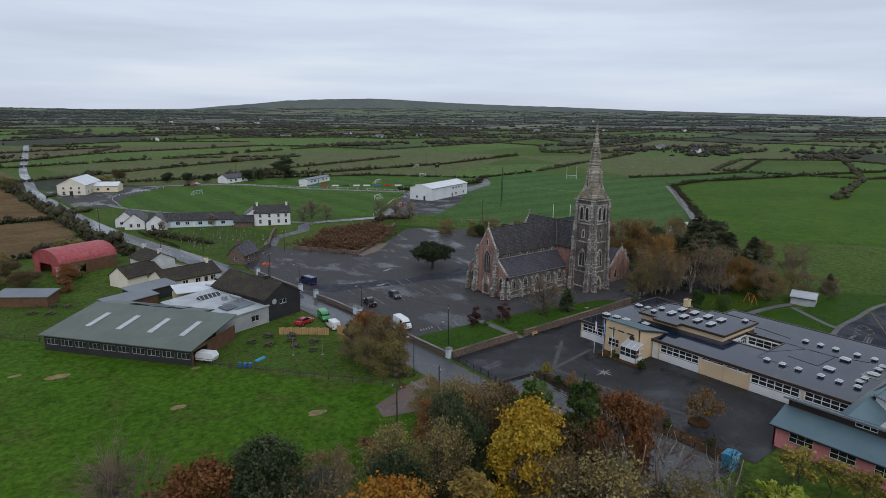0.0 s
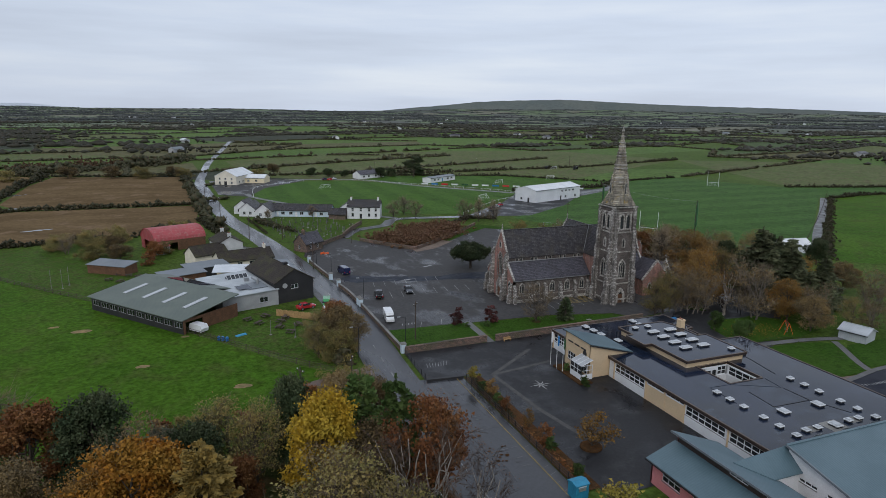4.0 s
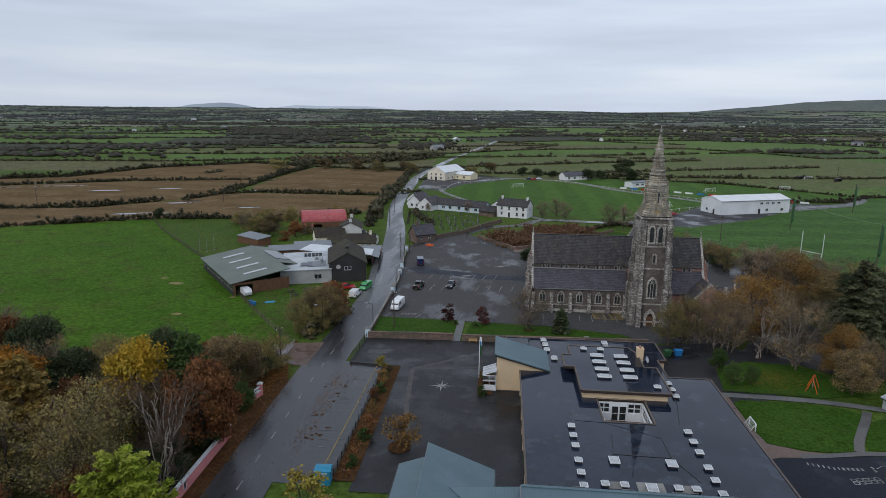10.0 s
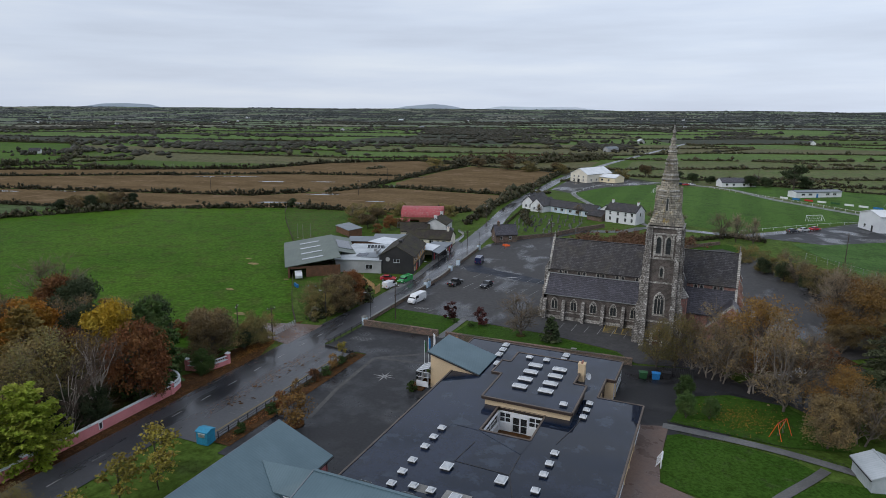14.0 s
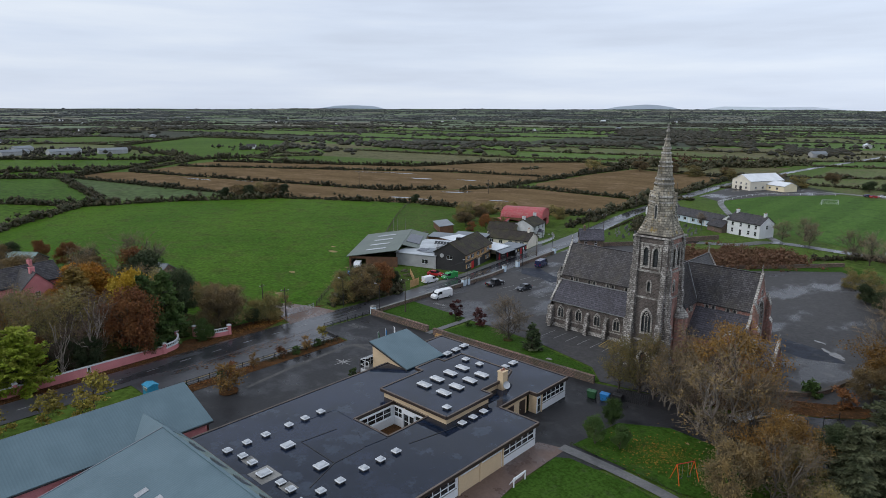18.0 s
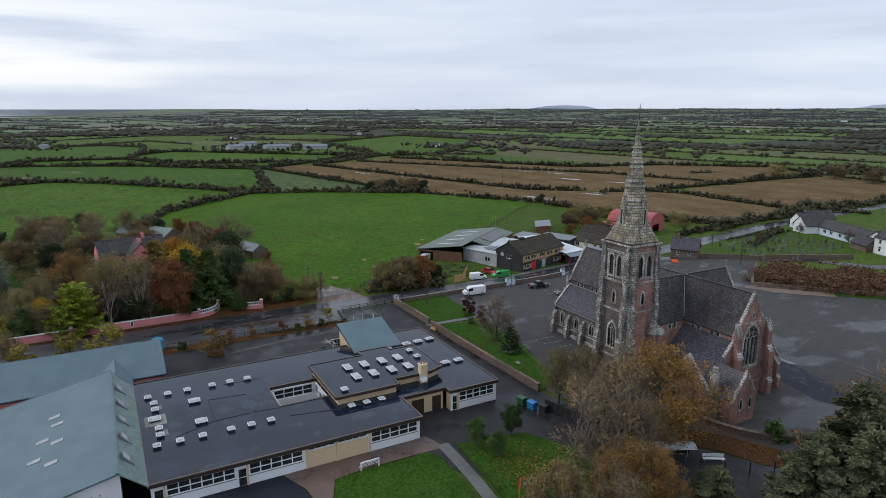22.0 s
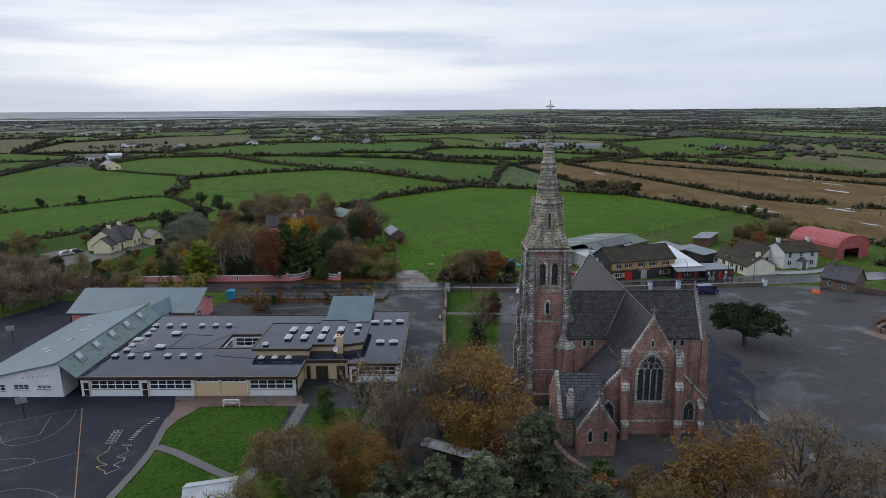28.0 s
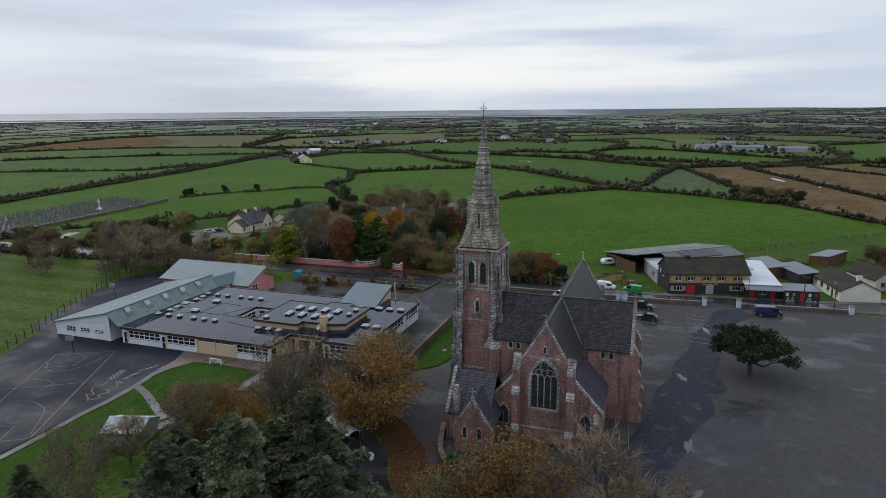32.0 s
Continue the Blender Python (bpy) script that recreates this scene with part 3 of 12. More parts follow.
def lie(x, y):
    """Height of the land: a slight fall to the west, a rise towards the horizon, more of it in the north-east."""
    z = -0.8 + 1.6 * smooth(x / 200)
    dx, dy = x - 120, y - 80
    r = math.hypot(dx, dy)
    if r > 700:
        turn = math.degrees(math.atan2(-dx, dy))  # from +y towards -x
        coast = smooth((turn - 84) / 14) * (1 - smooth((turn - 190) / 20)) if turn > 0 else 0.0
        t = min(1.0, (r - 700) / 3900) ** 1.9
        roll = noise.noise(Vector((x / 900, y / 900, 3.7)))
        z += t * ((38 + 14 * roll) * (1 - coast) + 4 * coast)
        z += 1.6 * t ** 0.5 * noise.noise(Vector((x / 260, y / 260, 1.3)))
        z += 26 * smooth((-14 - turn) / 10) * smooth((turn + 66) / 24) * smooth((r - 3300) / 1300)
    return z


def link(name, mesh, material, parent=None, label=""):
    if material is not None and not mesh.materials:
        mesh.materials.append(material)
    ob = new(name, mesh)
    if parent is not None:
        ob.parent = parent
    if label:
        ob["label"] = label
    return ob


def part(name, bm, material, parent, label=""):
    """Links a bmesh as one mesh object under a thing or a part."""
    me = bpy.data.meshes.new(name)
    bmesh.ops.recalc_face_normals(bm, faces=bm.faces)
    bm.to_mesh(me)
    bm.free()
    return link(name, me, material, parent, label)


def thing(name, x, y, rz=0.0, label="", category="", group="", kind="", z=None):
    ob = new(name)
    ob.empty_display_size = 0.3
    ob.matrix_world = pose(x, y, lie(x, y) if z is None else z, 0, 0, rz)
    return tagged(ob, label, category, group, kind)


def solo(name, bm, material, x, y, rz=0.0, label="", category="", group="", kind="", z=None):
    """A thing of one mesh."""
    ob = part(name, bm, material, None)
    ob.matrix_world = pose(x, y, lie(x, y) if z is None else z, 0, 0, rz)
    return tagged(ob, label, category, group, kind)


def raw(name, verts, faces, material, parent=None, label=""):
    me = bpy.data.meshes.new(name)
    me.from_pydata([tuple(v) for v in verts], [], [tuple(f) for f in faces])
    me.update()
    return link(name, me, material, parent, label)


def arrays(name, V, Fc, material, parent=None):
    """A mesh from numpy arrays of corners and of faces with one number of corners."""
    me = bpy.data.meshes.new(name)
    k = Fc.shape[1]
    me.vertices.add(len(V))
    me.vertices.foreach_set("co", V.astype(np.float32).ravel())
    me.loops.add(Fc.size)
    me.loops.foreach_set("vertex_index", Fc.astype(np.int32).ravel())
    me.polygons.add(len(Fc))
    me.polygons.foreach_set("loop_start", (np.arange(len(Fc)) * k).astype(np.int32))
    me.update(calc_edges=True)
    me.validate()
    return link(name, me, material, parent)


def box(bm, x0, x1, y0, y1, z0, z1):
    v = [bm.verts.new((x, y, z)) for z in (z0, z1) for x, y in ((x0, y0), (x1, y0), (x1, y1), (x0, y1))]
    for f in ((3, 2, 1, 0), (4, 5, 6, 7), (0, 1, 5, 4), (1, 2, 6, 5), (2, 3, 7, 6), (3, 0, 4, 7)):
        bm.faces.new([v[i] for i in f])
    return bm


def boxes(*bs):
    bm = bmesh.new()
    for b in bs:
        box(bm, *b)
    return bm


def prism(bm, pts, d):
    """A flat outline carried along the vector d."""
    d = Vector(d)
    a = [bm.verts.new(p) for p in pts]
    b = [bm.verts.new(Vector(p) + d) for p in pts]
    n = len(a)
    bm.faces.new(a)
    bm.faces.new(b[::-1])
    for i in range(n):
        bm.faces.new((a[i], b[i], b[(i + 1) % n], a[(i + 1) % n]))
    return bm


def slab(bm, pts, t):
    """A sloping sheet through the points, t thick downwards."""
    return prism(bm, pts, (0, 0, -t))


def tube(bm, p, q, r0, r1=None, n=8):
    r1 = r0 if r1 is None else r1
    p, q = Vector(p), Vector(q)
    w = (q - p).normalized()
    u = w.orthogonal().normalized()
    v = w.cross(u)
    rings = []
    for c, r in ((p, r0), (q, r1)):
        rings.append([bm.verts.new(c + (u * math.cos(a) + v * math.sin(a)) * r) for a in (math.tau * i / n for i in range(n))])
    for i in range(n):
        bm.faces.new((rings[0][i], rings[0][(i + 1) % n], rings[1][(i + 1) % n], rings[1][i]))
    bm.faces.new(rings[0][::-1])
    bm.faces.new(rings[1])
    return bm


def lathe(bm, prof, n=12, cx=0.0, cy=0.0):
    rings = [[bm.verts.new((cx + r * math.cos(math.tau * i / n), cy + r * math.sin(math.tau * i / n), z)) for i in range(n)] for r, z in prof]
    for a, b in zip(rings, rings[1:]):
        for i in range(n):
            bm.faces.new((a[i], a[(i + 1) % n], b[(i + 1) % n], b[i]))
    bm.faces.new(rings[0][::-1])
    bm.faces.new(rings[-1])
    return bm


def wall(bm, p, q, z0, z1, t, holes=()):
    """A wall from p to q (its outer face runs along that line, its thickness to the left), with rectangular openings (u0, u1, z0, z1)."""
    p, q = Vector((*p, 0)), Vector((*q, 0))
    w = q - p
    n = w.length
    w /= n
    s = Vector((-w.y, w.x, 0)) * t
    us = sorted({0.02, n - 0.02, *(min(n - 0.02, max(0.02, u)) for h in holes for u in h[:2])})
    zs = sorted({z0, z1, *(z for h in holes for z in h[2:])})
    for u0, u1 in zip(us, us[1:]):
        for za, zb in zip(zs, zs[1:]):
            if any(h[0] - 1e-6 <= u0 and u1 <= h[1] + 1e-6 and h[2] - 1e-6 <= za and zb <= h[3] + 1e-6 for h in holes):
                continue
            a, b = p + w * u0, p + w * u1
            prism(bm, [(*a.xy, za), (*b.xy, za), (*b.xy, zb), (*a.xy, zb)], s)
    bmesh.ops.remove_doubles(bm, verts=bm.verts, dist=1e-4)
    return bm


def window(parent, p, q, u0, u1, z0, z1, cols=2, rows=1, frame="upvc", depth=0.12, bar=0.07, name="window", glass="glass", sill=True):
    """A window in the wall p-q: frame, panes each of their own, sill."""
    p, q = Vector((*p, 0)), Vector((*q, 0))
    w = (q - p).normalized()
    s = Vector((-w.y, w.x, 0))

    def blk(bm, a, b, za, zb, d0, d1):
        c = p + w * a + s * d0
        e = p + w * b + s * d0
        prism(bm, [(*c.xy, za), (*e.xy, za), (*e.xy, zb), (*c.xy, zb)], s * (d1 - d0))

    bm = bmesh.new()
    blk(bm, u0, u1, z0, z0 + bar, depth - 0.06, depth)
    blk(bm, u0, u1, z1 - bar, z1, depth - 0.06, depth)
    du, dz = (u1 - u0 - bar) / cols, (z1 - z0 - bar) / rows
    for i in range(cols + 1):
        blk(bm, u0 + i * du, u0 + i * du + bar, z0 + bar, z1 - bar, depth - 0.06, depth)
    for j in range(1, rows):
        for i in range(cols):
            blk(bm, u0 + i * du + bar, u0 + (i + 1) * du, z0 + j * dz, z0 + j * dz + bar, depth - 0.06, depth)
    win = part(name, bm, M[frame], parent)
    for i in range(cols):
        for j in range(rows):
            bm = bmesh.new()
            blk(bm, u0 + i * du + bar - 0.01, u0 + (i + 1) * du + 0.01, z0 + j * dz + bar - 0.01, z0 + (j + 1) * dz + 0.01, depth - 0.035, depth - 0.02)
            part("pane", bm, M[glass], win)
    if sill:
        bm = bmesh.new()
        blk(bm, u0 - 0.06, u1 + 0.06, z0 - 0.09, z0 - 0.002, -0.07, depth)
        part("sill", bm, M["concrete"], win)
    return win


def gable(bm, x0, x1, y0, y1, z0, z1, over=0.3, t=0.18, axis="x", eave=0.25):
    """Two roof slopes with a thickness; the ridge runs along the axis at z1, the wall heads at z0."""
    if axis == "x":
        ym, drop = (y0 + y1) / 2, (z1 - z0) / ((y1 - y0) / 2) * eave
        for ye, s in ((y0 - eave, 1), (y1 + eave, -1)):
            prism(bm, [(x0 - over, ye, z0 - drop), (x0 - over, ym, z1), (x0 - over, ym, z1 + t), (x0 - over, ye, z0 - drop + t)], (x1 - x0 + 2 * over, 0, 0))
    else:
        xm, drop = (x0 + x1) / 2, (z1 - z0) / ((x1 - x0) / 2) * eave
        for xe in (x0 - eave, x1 + eave):
            prism(bm, [(xe, y0 - over, z0 - drop), (xm, y0 - over, z1), (xm, y0 - over, z1 + t), (xe, y0 - over, z0 - drop + t)], (0, y1 - y0 + 2 * over, 0))
    return bm


def sheet(name, pts, material, dz, kind="structure", label="", category="", step=16.0):
    """A piece of ground that follows the land, dz above it."""
    bm = bmesh.new()
    bm.faces.new([bm.verts.new((x, y, 0)) for x, y in pts])
    for ax in (0, 1):
        lo, hi = min(p[ax] for p in pts), max(p[ax] for p in pts)
        st = max(step, (hi - lo) / 40)
        c = math.floor(lo / st) * st + st
        while c < hi:
            co, no = [0, 0, 0], [0, 0, 0]
            co[ax], no[ax] = c, 1
            bmesh.ops.bisect_plane(bm, geom=bm.verts[:] + bm.edges[:] + bm.faces[:], plane_co=co, plane_no=no)
            c += st
    for v in bm.verts:
        v.co.z = lie(v.co.x, v.co.y) + dz
    for f in bm.faces:
        if f.normal.z < 0:
            f.normal_flip()
    me = bpy.data.meshes.new(name)
    bm.to_mesh(me)
    bm.free()
    ob = link(name, me, material)
    return tagged(ob, label, category, "", kind)


def curve(pts, step=6.0):
    """Catmull-Rom through the points."""
    P = [Vector((*p, 0)) for p in pts]
    P = [2 * P[0] - P[1]] + P + [2 * P[-1] - P[-2]]
    out = []
    for a, b, c, d in zip(P, P[1:], P[2:], P[3:]):
        n = max(1, int((c - b).length / step))
        for i in range(n):
            t = i / n
            out.append(0.5 * (2 * b + (c - a) * t + (2 * a - 5 * b + 4 * c - d) * t * t + (3 * b - a - 3 * c + d) * t ** 3))
    out.append(P[-2])
    return out


def ribbon(name, line, half, material, dz, kind="structure", label="", category="", parent=None):
    V, Fc = [], []
    for i, c in enumerate(line):
        a, b = line[max(0, i - 1)], line[min(len(line) - 1, i + 1)]
        w = (b - a).normalized()
        s = Vector((-w.y, w.x, 0)) * (half(i) if callable(half) else half)
        for q in (c + s, c - s):
            V.append((q.x, q.y, lie(q.x, q.y) + dz))
        if i:
            k = 2 * i
            Fc.append((k - 2, k - 1, k + 1, k))
    ob = raw(name, V, Fc, material, parent)
    return tagged(ob, label, category, "", kind)


def run_wall(name, line, h, t, material, label, category, coping=None, piers=(), kind=""):
    """A boundary wall along a line of points, following the land, with an optional coping."""
    root = thing(name, line[0].x, line[0].y, 0, label, category, "", kind)
    o = root.matrix_world.translation

    def strip(z0, z1, half):
        V, Fc = [], []
        for i, c in enumerate(line):
            w = (line[min(len(line) - 1, i + 1)] - line[max(0, i - 1)]).normalized()
            s = Vector((-w.y, w.x, 0)) * half
            g = lie(c.x, c.y) - o.z
            for q, z in ((c + s, z0), (c - s, z0), (c - s, z1), (c + s, z1)):
                V.append((q.x - o.x, q.y - o.y, g + z))
            if i:
                k = 4 * i
                for j in range(4):
                    Fc.append((k - 4 + j, k - 4 + (j + 1) % 4, k + (j + 1) % 4, k + j))
        n = len(V)
        Fc += [(0, 1, 2, 3), (n - 1, n - 2, n - 3, n - 4)]
        return V, Fc

    raw("wall", *strip(-0.3, h, t / 2), M[material], root)
    if coping:
        raw("coping", *strip(h + 0.002, h + 0.12, t / 2 + 0.05), M[coping], root)
    return root


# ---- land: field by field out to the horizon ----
LAND = ["field", "far1", "far2", "far3", "far4", "meadow", "plough", "hazed1", "hazed2", "hazed3", "hazed4"]


def patch_land():
    """One sheet of land, cell by cell, and the lines between the cells for the hedgerows."""
    rng = random.Random(11)
    ca, sa = math.cos(radians(17)), math.sin(radians(17))
    nu, nv, du, dv = 52, 118, 198.0, 84.0
    P = {}
    for i in range(nu + 1):
        for j in range(nv + 1):
            u = (i - nu / 2) * du + rng.uniform(-60, 60) + 45 * math.sin(j * 0.7)
            v = (j - nv / 2) * dv + rng.uniform(-22, 22) + 24 * math.sin(i * 0.9 + j * 0.2)
            P[i, j] = (120 + u * ca - v * sa, 80 + u * sa + v * ca)
    V, Fc, mi, seams, crop = [], [], [], [], {}
    for i in range(nu):
        for j in range(nv):
            q = [P[i, j], P[i + 1, j], P[i + 1, j + 1], P[i, j + 1]]
            cx, cy = sum(p[0] for p in q) / 4, sum(p[1] for p in q) / 4
            r = math.hypot(cx - 120, cy - 80)
            n = 9 if r < 650 else 3
            k0 = len(V)
            for a in range(n + 1):
                for b in range(n + 1):
                    s, t = a / n, b / n
                    x = (q[0][0] * (1 - s) + q[1][0] * s) * (1 - t) + (q[3][0] * (1 - s) + q[2][0] * s) * t
                    y = (q[0][1] * (1 - s) + q[1][1] * s) * (1 - t) + (q[3][1] * (1 - s) + q[2][1] * s) * t
                    V.append((x, y, lie(x, y)))
            # farther off the fields are larger: neighbours share their crop
            k = 1 if r < 750 else 2
            if (i, j // k, k) not in crop:
                crop[i, j // k, k] = (rng.random(), rng.random())
            pick, pick2 = crop[i, j // k, k]
            if r < 330 or (-900 < cx < 0 and -700 < cy < 480 and cx + 0.5 * cy > -900 and pick < 0.6):
                m = 0
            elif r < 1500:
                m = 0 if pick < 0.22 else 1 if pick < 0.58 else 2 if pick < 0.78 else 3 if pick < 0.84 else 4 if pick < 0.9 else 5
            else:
                # from here out the field colours carry the haze
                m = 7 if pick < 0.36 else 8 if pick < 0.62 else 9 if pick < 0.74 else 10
            for a in range(n):
                for b in range(n):
                    k2 = k0 + a * (n + 1) + b
                    Fc.append((k2, k2 + n + 1, k2 + n + 2, k2 + 1))
                    mi.append(m)
            if j % k == 0 and rng.random() < (0.72 if r < 900 else 0.88):
                seams.append((q[0], q[1]))
            if rng.random() < 0.55:
                seams.append((q[0], q[3]))
    me = bpy.data.meshes.new("ground")
    me.from_pydata(V, [], Fc)
    for k in LAND:
        me.materials.append(M[k])
    me.polygons.foreach_set("material_index", mi)
    me.update()
    tagged(link("ground", me, None), "patchwork of wet green pasture, stubble and rough grazing", "ground", "", "structure")
    return seams


SEAMS = patch_land()
# the sea beyond the low coast, with the lagoon and the dunes before it


def arc_strip(name, rows, step, a0, a1, material, label, category):
    """A strip of land or water round the horizon; rows(turn) gives (radius, height) pairs across it."""
    V, Fc = [], []
    n = int((a1 - a0) / step)
    for k in range(n + 1):
        turn = a0 + k * step
        line = rows(turn)
        for r, z in line:
            V.append((120 - r * math.sin(radians(turn)), 80 + r * math.cos(radians(turn)), z))
    m = len(line)
    for k in range(n):
        for i in range(m - 1):
            j = k * m + i
            Fc.append((j, j + m, j + m + 1, j + 1))
    return tagged(arrays(name, np.array(V), np.array(Fc), M[material]), label, category, "", "structure")


def wob(turn, f, seed):
    return noise.noise(Vector((turn * f, seed, 2.1)))


arc_strip("water", lambda a: [(4150 + 60 * wob(a, 0.4, 1) + 500 * (1 - smooth((a - 92) / 10)), 3.5), (4400 + 300 * (1 - smooth((a - 92) / 10)), 12), (4720, 37), (4840, 43)], 1.0, 86, 200, "sea", "grey sea along the low coast", "sea")
arc_strip("lagoon", lambda a: [(3300 + 190 * wob(a, 0.25, 3) + 420 * (1 - smooth((a - 93) / 9)), 5.3), (3760 + 120 * wob(a, 0.3, 4), 5.4)], 0.5, 92, 152, "sea", "pale lagoon behind the dunes", "lagoon")
arc_strip("dunes", lambda a: [(3820, 3.5), (3880, 8 + 7 * abs(wob(a, 0.35, 5)) + 3.5 * abs(wob(a, 1.3, 6))), (3960, 8.5 + 6 * abs(wob(a, 0.35, 5))), (4100, 3.0)], 0.5, 88, 196, "hazed4", "long low line of dark dunes before the sea", "dunes")
# hills on the skyline
HILL = [(-74, 40), (-66, 54), (-56, 69), (-48, 90), (-44, 97), (-39.5, 108), (-36, 120), (-33, 133), (-31.3, 136), (-29, 131), (-26.2, 124), (-23.6, 112), (-22.2, 98), (-20.6, 84), (-18.5, 70), (-15, 40)]


def ridge_line(a, P=HILL):
    for (a0, z0), (a1, z1) in zip(P, P[1:]):
        if a0 <= a <= a1:
            return z0 + (z1 - z0) * (a - a0) / (a1 - a0)
    return P[0][1]


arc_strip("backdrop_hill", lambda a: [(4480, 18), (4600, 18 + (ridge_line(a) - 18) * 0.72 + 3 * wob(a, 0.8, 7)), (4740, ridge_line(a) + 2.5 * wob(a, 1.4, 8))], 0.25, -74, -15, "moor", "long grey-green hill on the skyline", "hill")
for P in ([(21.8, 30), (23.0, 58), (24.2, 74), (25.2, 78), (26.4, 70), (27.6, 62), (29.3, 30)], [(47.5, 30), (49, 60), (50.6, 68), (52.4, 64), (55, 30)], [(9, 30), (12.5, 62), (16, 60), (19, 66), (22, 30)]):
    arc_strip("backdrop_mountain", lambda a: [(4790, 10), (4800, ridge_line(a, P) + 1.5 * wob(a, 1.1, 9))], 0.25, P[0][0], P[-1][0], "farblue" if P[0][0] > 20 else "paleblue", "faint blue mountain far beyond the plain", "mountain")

# near fields, by their hedges and fences
sheet("pasture", [(-45, 209), (-32, 190), (11, 140), (29, 114), (46, 91), (55.5, 79), (56.5, 62), (36, 58), (6, 52), (-60, 40), (-100, 52), (-146, 97), (-134, 133), (-110, 172)], M["bigfield"], 0.05, label="large bright green pasture, wet and close-grazed", category="field")

def grass_field(kind, pts):
    return sheet("grass_field", pts, M[kind], 0.07 if max(math.hypot(x - 120, y - 80) for x, y in pts) < 680 else 0.5, label="pale olive stubble field" if kind == "far3" else "bright green grass field between dark hedges", category="field")


for kind, pts in [
    ("green1", [(-100, 50), (-148, 95), (-178, 80), (-238, 30), (-262, 0), (-240, -40), (-212, -72), (-190, -86), (-155, -68), (-112, -60), (-62, -18), (-58, 38)]),
    ("bigfield", [(36, -93), (20, -75), (7, -60), (-10, -52), (-40, -38), (-60, -20), (-112, -60), (-104, -76), (-85, -90), (-74, -103), (-51, -114), (3, -112)]),
    ("bigfield", [(40, -112), (-52, -118), (-76, -105), (-106, -78), (-112, -62), (-155, -70), (-190, -88), (-212, -92), (-262, -175), (-300, -205), (-290, -236), (-168, -214), (-90, -203), (-8, -188)]),
    ("green1", [(-215, -90), (-262, -172), (-300, -202), (-392, -198), (-406, -134), (-310, -54), (-264, -6), (-243, -40)]),
]:
    grass_field(kind, pts)
for kind, pts in [
    ("green1", [(-8, -196), (-90, -212), (-168, -223), (-201, -250), (-172, -255), (-155, -300), (-132, -354), (-40, -300)]),
    ("green2", [(-134, -360), (-155, -306), (-172, -261), (-201, -256), (-261, -242), (-366, -262), (-303, -382), (-259, -436), (-219, -469)]),
    ("green1", [(-222, -474), (-262, -441), (-306, -388), (-369, -265), (-417, -290), (-456, -375), (-410, -508), (-310, -592)]),
    ("far3", [(-462, -370), (-692, -458), (-898, -383), (-940, -278), (-681, -188), (-478, -214), (-462, -286)]),
    ("green2", [(-262, 2), (-240, 33), (-182, 82), (-152, 97), (-168, 112), (-215, 118), (-284, 131), (-316, 99), (-359, 51), (-386, 1), (-400, -60), (-406, -130), (-312, -52)]),
]:
    grass_field(kind, pts)
for kind, pts in [
    ("green1", [(-388, 3), (-362, 53), (-319, 101), (-288, 133), (-330, 190), (-356, 108), (-363, 77), (-442, 49), (-450, -20)]),
    ("green1", [(-442, 53), (-499, 67), (-532, 97), (-487, 148), (-381, 245), (-332, 193), (-357, 109), (-364, 79)]),
    ("green2", [(-464, -214), (-578, -190), (-648, -172), (-684, 38), (-622, 76), (-500, 63), (-445, 48), (-452, -22), (-408, -66), (-410, -134)]),
    ("green1", [(-619, 292), (-775, 470), (-597, 506), (-455, 414), (-359, 322), (-370, 267)]),
]:
    grass_field(kind, pts)
sheet("ploughed_field", [(-346, -640), (-478, -715), (-660, -792), (-720, -770), (-560, -560), (-412, -512)], M["plough"], 0.5, label="dark brown ploughed field", category="field")
sheet("stubble_field", [(-724, -772), (-767, -786), (-843, -565), (-462, -378), (-414, -508), (-562, -558)], M["far3"], 0.5, label="pale stubble field", category="field")
sheet("pub_paddock", [(-45, 209), (-32, 190), (11, 140), (30, 114), (48, 91), (57, 82), (60, 100), (50, 126), (40, 150), (10, 176), (-16, 212)], M["garden"], 0.07, label="grassy paddock behind the pub", category="grass")
PLOUGH = [
    [(-320, 132), (-112, 175), (-46, 213), (12, 222), (34, 240), (36, 295), (-37, 297), (-53, 288), (-64, 263), (-90, 235), (-300, 178)],
    [(-300, 182), (-92, 238), (-66, 264), (-57, 290), (-55, 325), (-61, 355), (-66, 357), (-129, 338), (-159, 321), (-320, 222)],
    [(-330, 226), (-160, 325), (-129, 342), (-62, 360), (-58, 440), (-60, 454), (-112, 478), (-166, 421), (-186, 351), (-340, 268)],
    [(-50, 322), (-38, 301), (34, 299), (31, 340), (26, 432), (-50, 452), (-54, 400)],
]
for pts in PLOUGH:
    sheet("ploughed_field", pts, M["plough"], 0.06, label="brown ploughed field with standing water", category="field")
sheet("rough_ground", [(-70, 462), (-54, 460), (26, 438), (38, 470), (34, 545), (-30, 530), (-100, 500)], M["far3"], 0.06, label="tan rough ground beside the thicket", category="grass")
sheet("meadow", [(70, 420), (100, 392), (200, 292), (300, 360), (470, 470), (420, 620), (200, 640), (60, 560)], M["meadow"], 0.05, label="rough pale meadow behind the pitches", category="field")
sheet("soccer_pitch", [(62, 312), (68, 352), (97, 377), (127, 374), (197, 283), (142, 226), (118, 240), (90, 258)], M["pitch"], 0.08, label="mown football pitch", category="pitch")
sheet("training_pitch", [(135, 372), (150, 395), (232, 372), (285, 318), (262, 292), (205, 287)], M["pitch"], 0.08, label="second mown pitch with goals", category="pitch")
